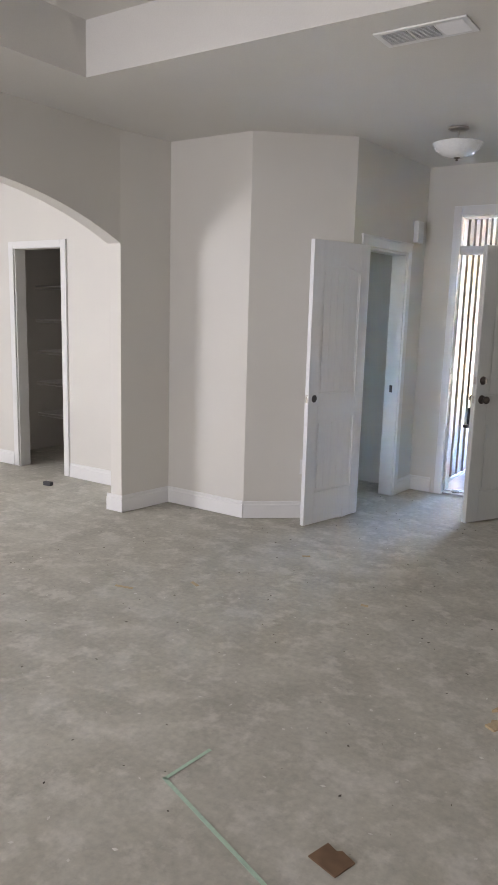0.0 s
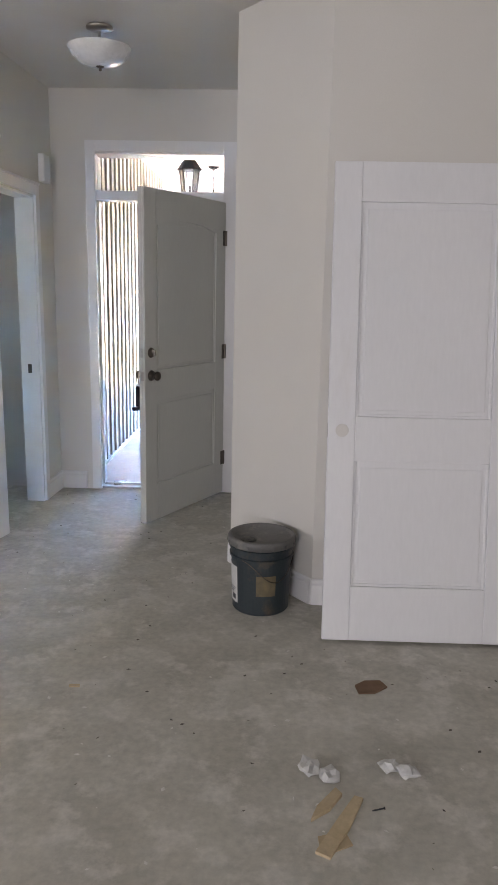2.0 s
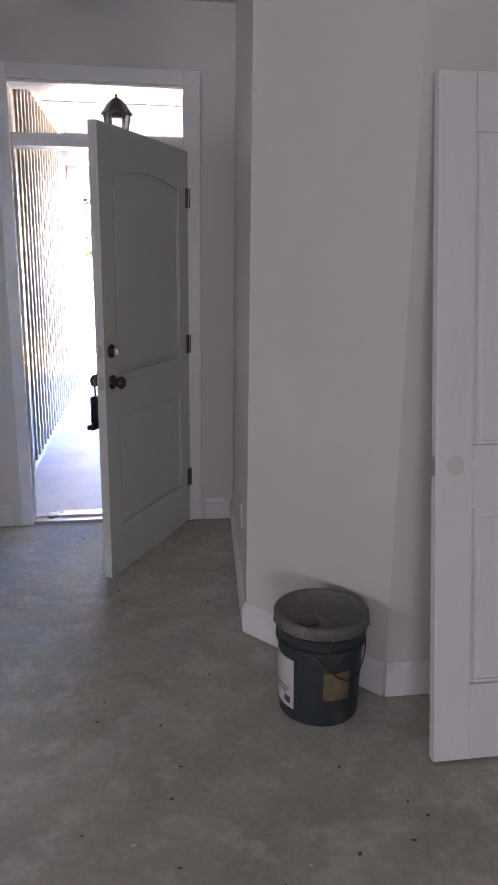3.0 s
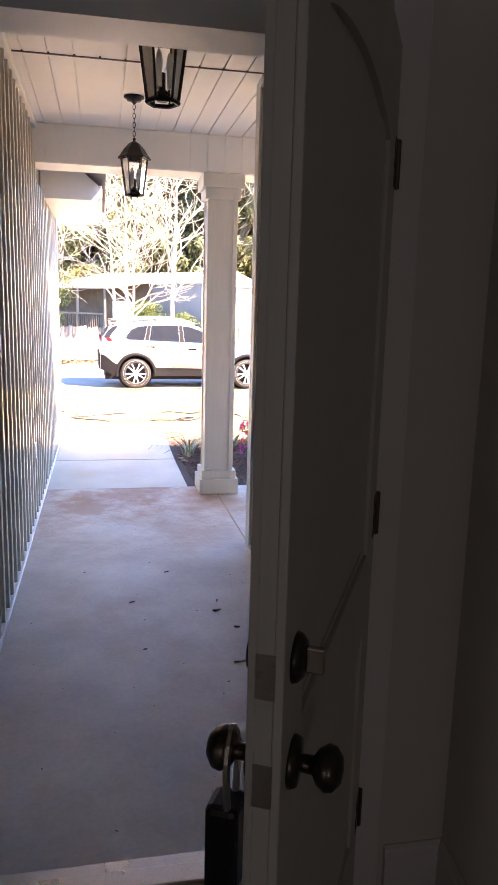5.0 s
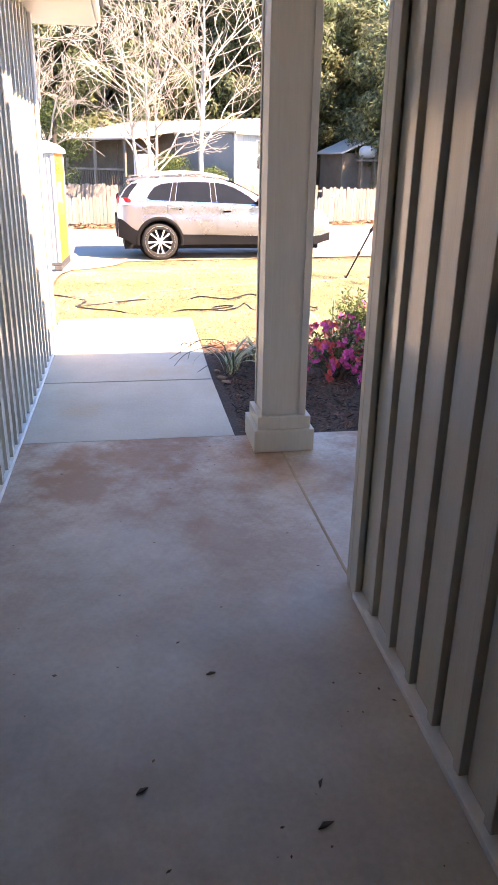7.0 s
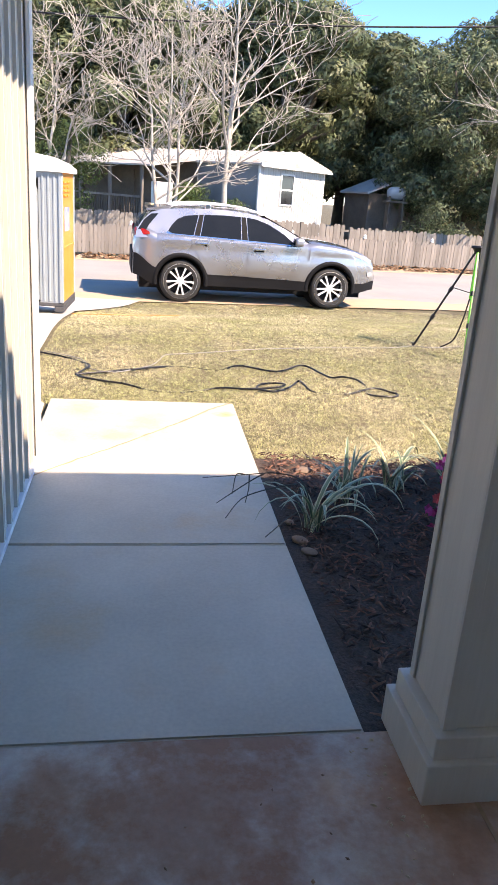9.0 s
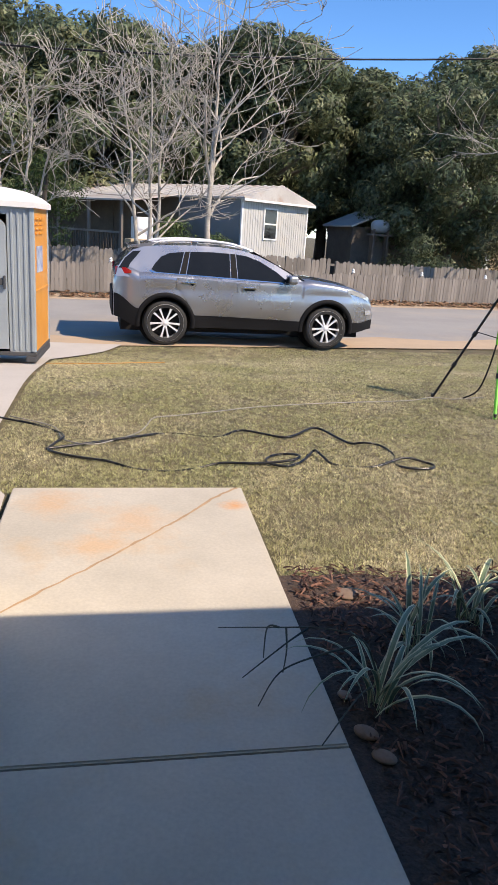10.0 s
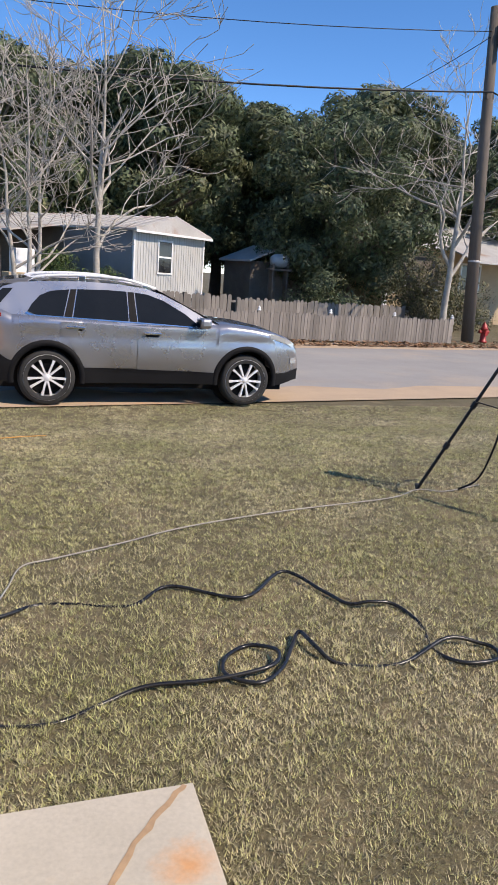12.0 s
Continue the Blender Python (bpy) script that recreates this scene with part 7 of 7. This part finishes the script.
# from far to near: flat face, lit edge, batten, dark return, groove
BOARD_E = [(0.0, 0.002), (0.003, 0.006), (0.110, 0.0065), (0.114, 0.010), (0.119, 0.0185), (0.122, 0.020), (0.152, 0.0205), (0.155, 0.019), (0.156, -0.006), (0.166, -0.007), (0.167, 0.0), (0.175, 0.002)]
BOARD_W = [(PITCH - u, d) for u, d in BOARD_E][::-1]
east, west = bpy.data.objects["wall_porch_east"], bpy.data.objects["wall_garage"]
me_e = profile_mesh("siding_board", BOARD_E, PZ + 0.03, PC - 0.03, M_SIDE)
me_w = profile_mesh("siding_board", BOARD_W, PZ + 0.028, PC - 0.03, M_SIDE)
me_w2 = profile_mesh("siding_board", BOARD_W, PZ + 0.028, 2.42, M_SIDE)
for i in range(15):
    o = new("siding_board", me_e)
    o.parent = east
    o.matrix_basis = Matrix.Translation((EX + 0.010, EY - 0.09 - i * PITCH, 0)) @ Matrix.Rotation(radians(-90), 4, "Z")
for i in range(37):
    y = GY - 0.08 - (i + 1) * PITCH
    o = new("siding_board", me_w if y < 4.4 else me_w2)
    o.parent = west
    o.matrix_basis = Matrix.Translation((WX - 0.010, y, 0)) @ Matrix.Rotation(radians(90), 4, "Z")
# soffit boards, in one mesh
bm = bmesh.new()
SP = 0.135
x = WX - 0.05
while x < 5.3:
    for y0, y1 in ((0.16, 2.735), (2.755, BY0 + 0.05)):
        B((x + 0.005, y0, PC, x + SP - 0.005, y1, PC + 0.0115), bm=bm)
    x += SP
struct("porch_ceiling_boards", bm, M_SOFFIT, "white grooved vinyl soffit boards", "ceiling")
struct("soffit_channel", B((WX, 2.737, PC - 0.003, 5.3, 2.753, PC + 0.008)), M_JOINT, "dark seam across the soffit", "joint")
beam = bpy.data.objects["porch_beam"]
bmp = B((0.004, 0, 0.006, SP - 0.004, 0.007, PC - BZ0 - 0.008))
me_b = bpy.data.meshes.new("beam_panel")
bmp.to_mesh(me_b)
bmp.free()
me_b.materials.append(M_SOFFIT)
x = WX - 0.05
while x < 3.0:
    o = new("beam_panel", me_b)
    o.parent = beam
    o.matrix_basis = pose(x, BY0, BZ0)
    x += SP
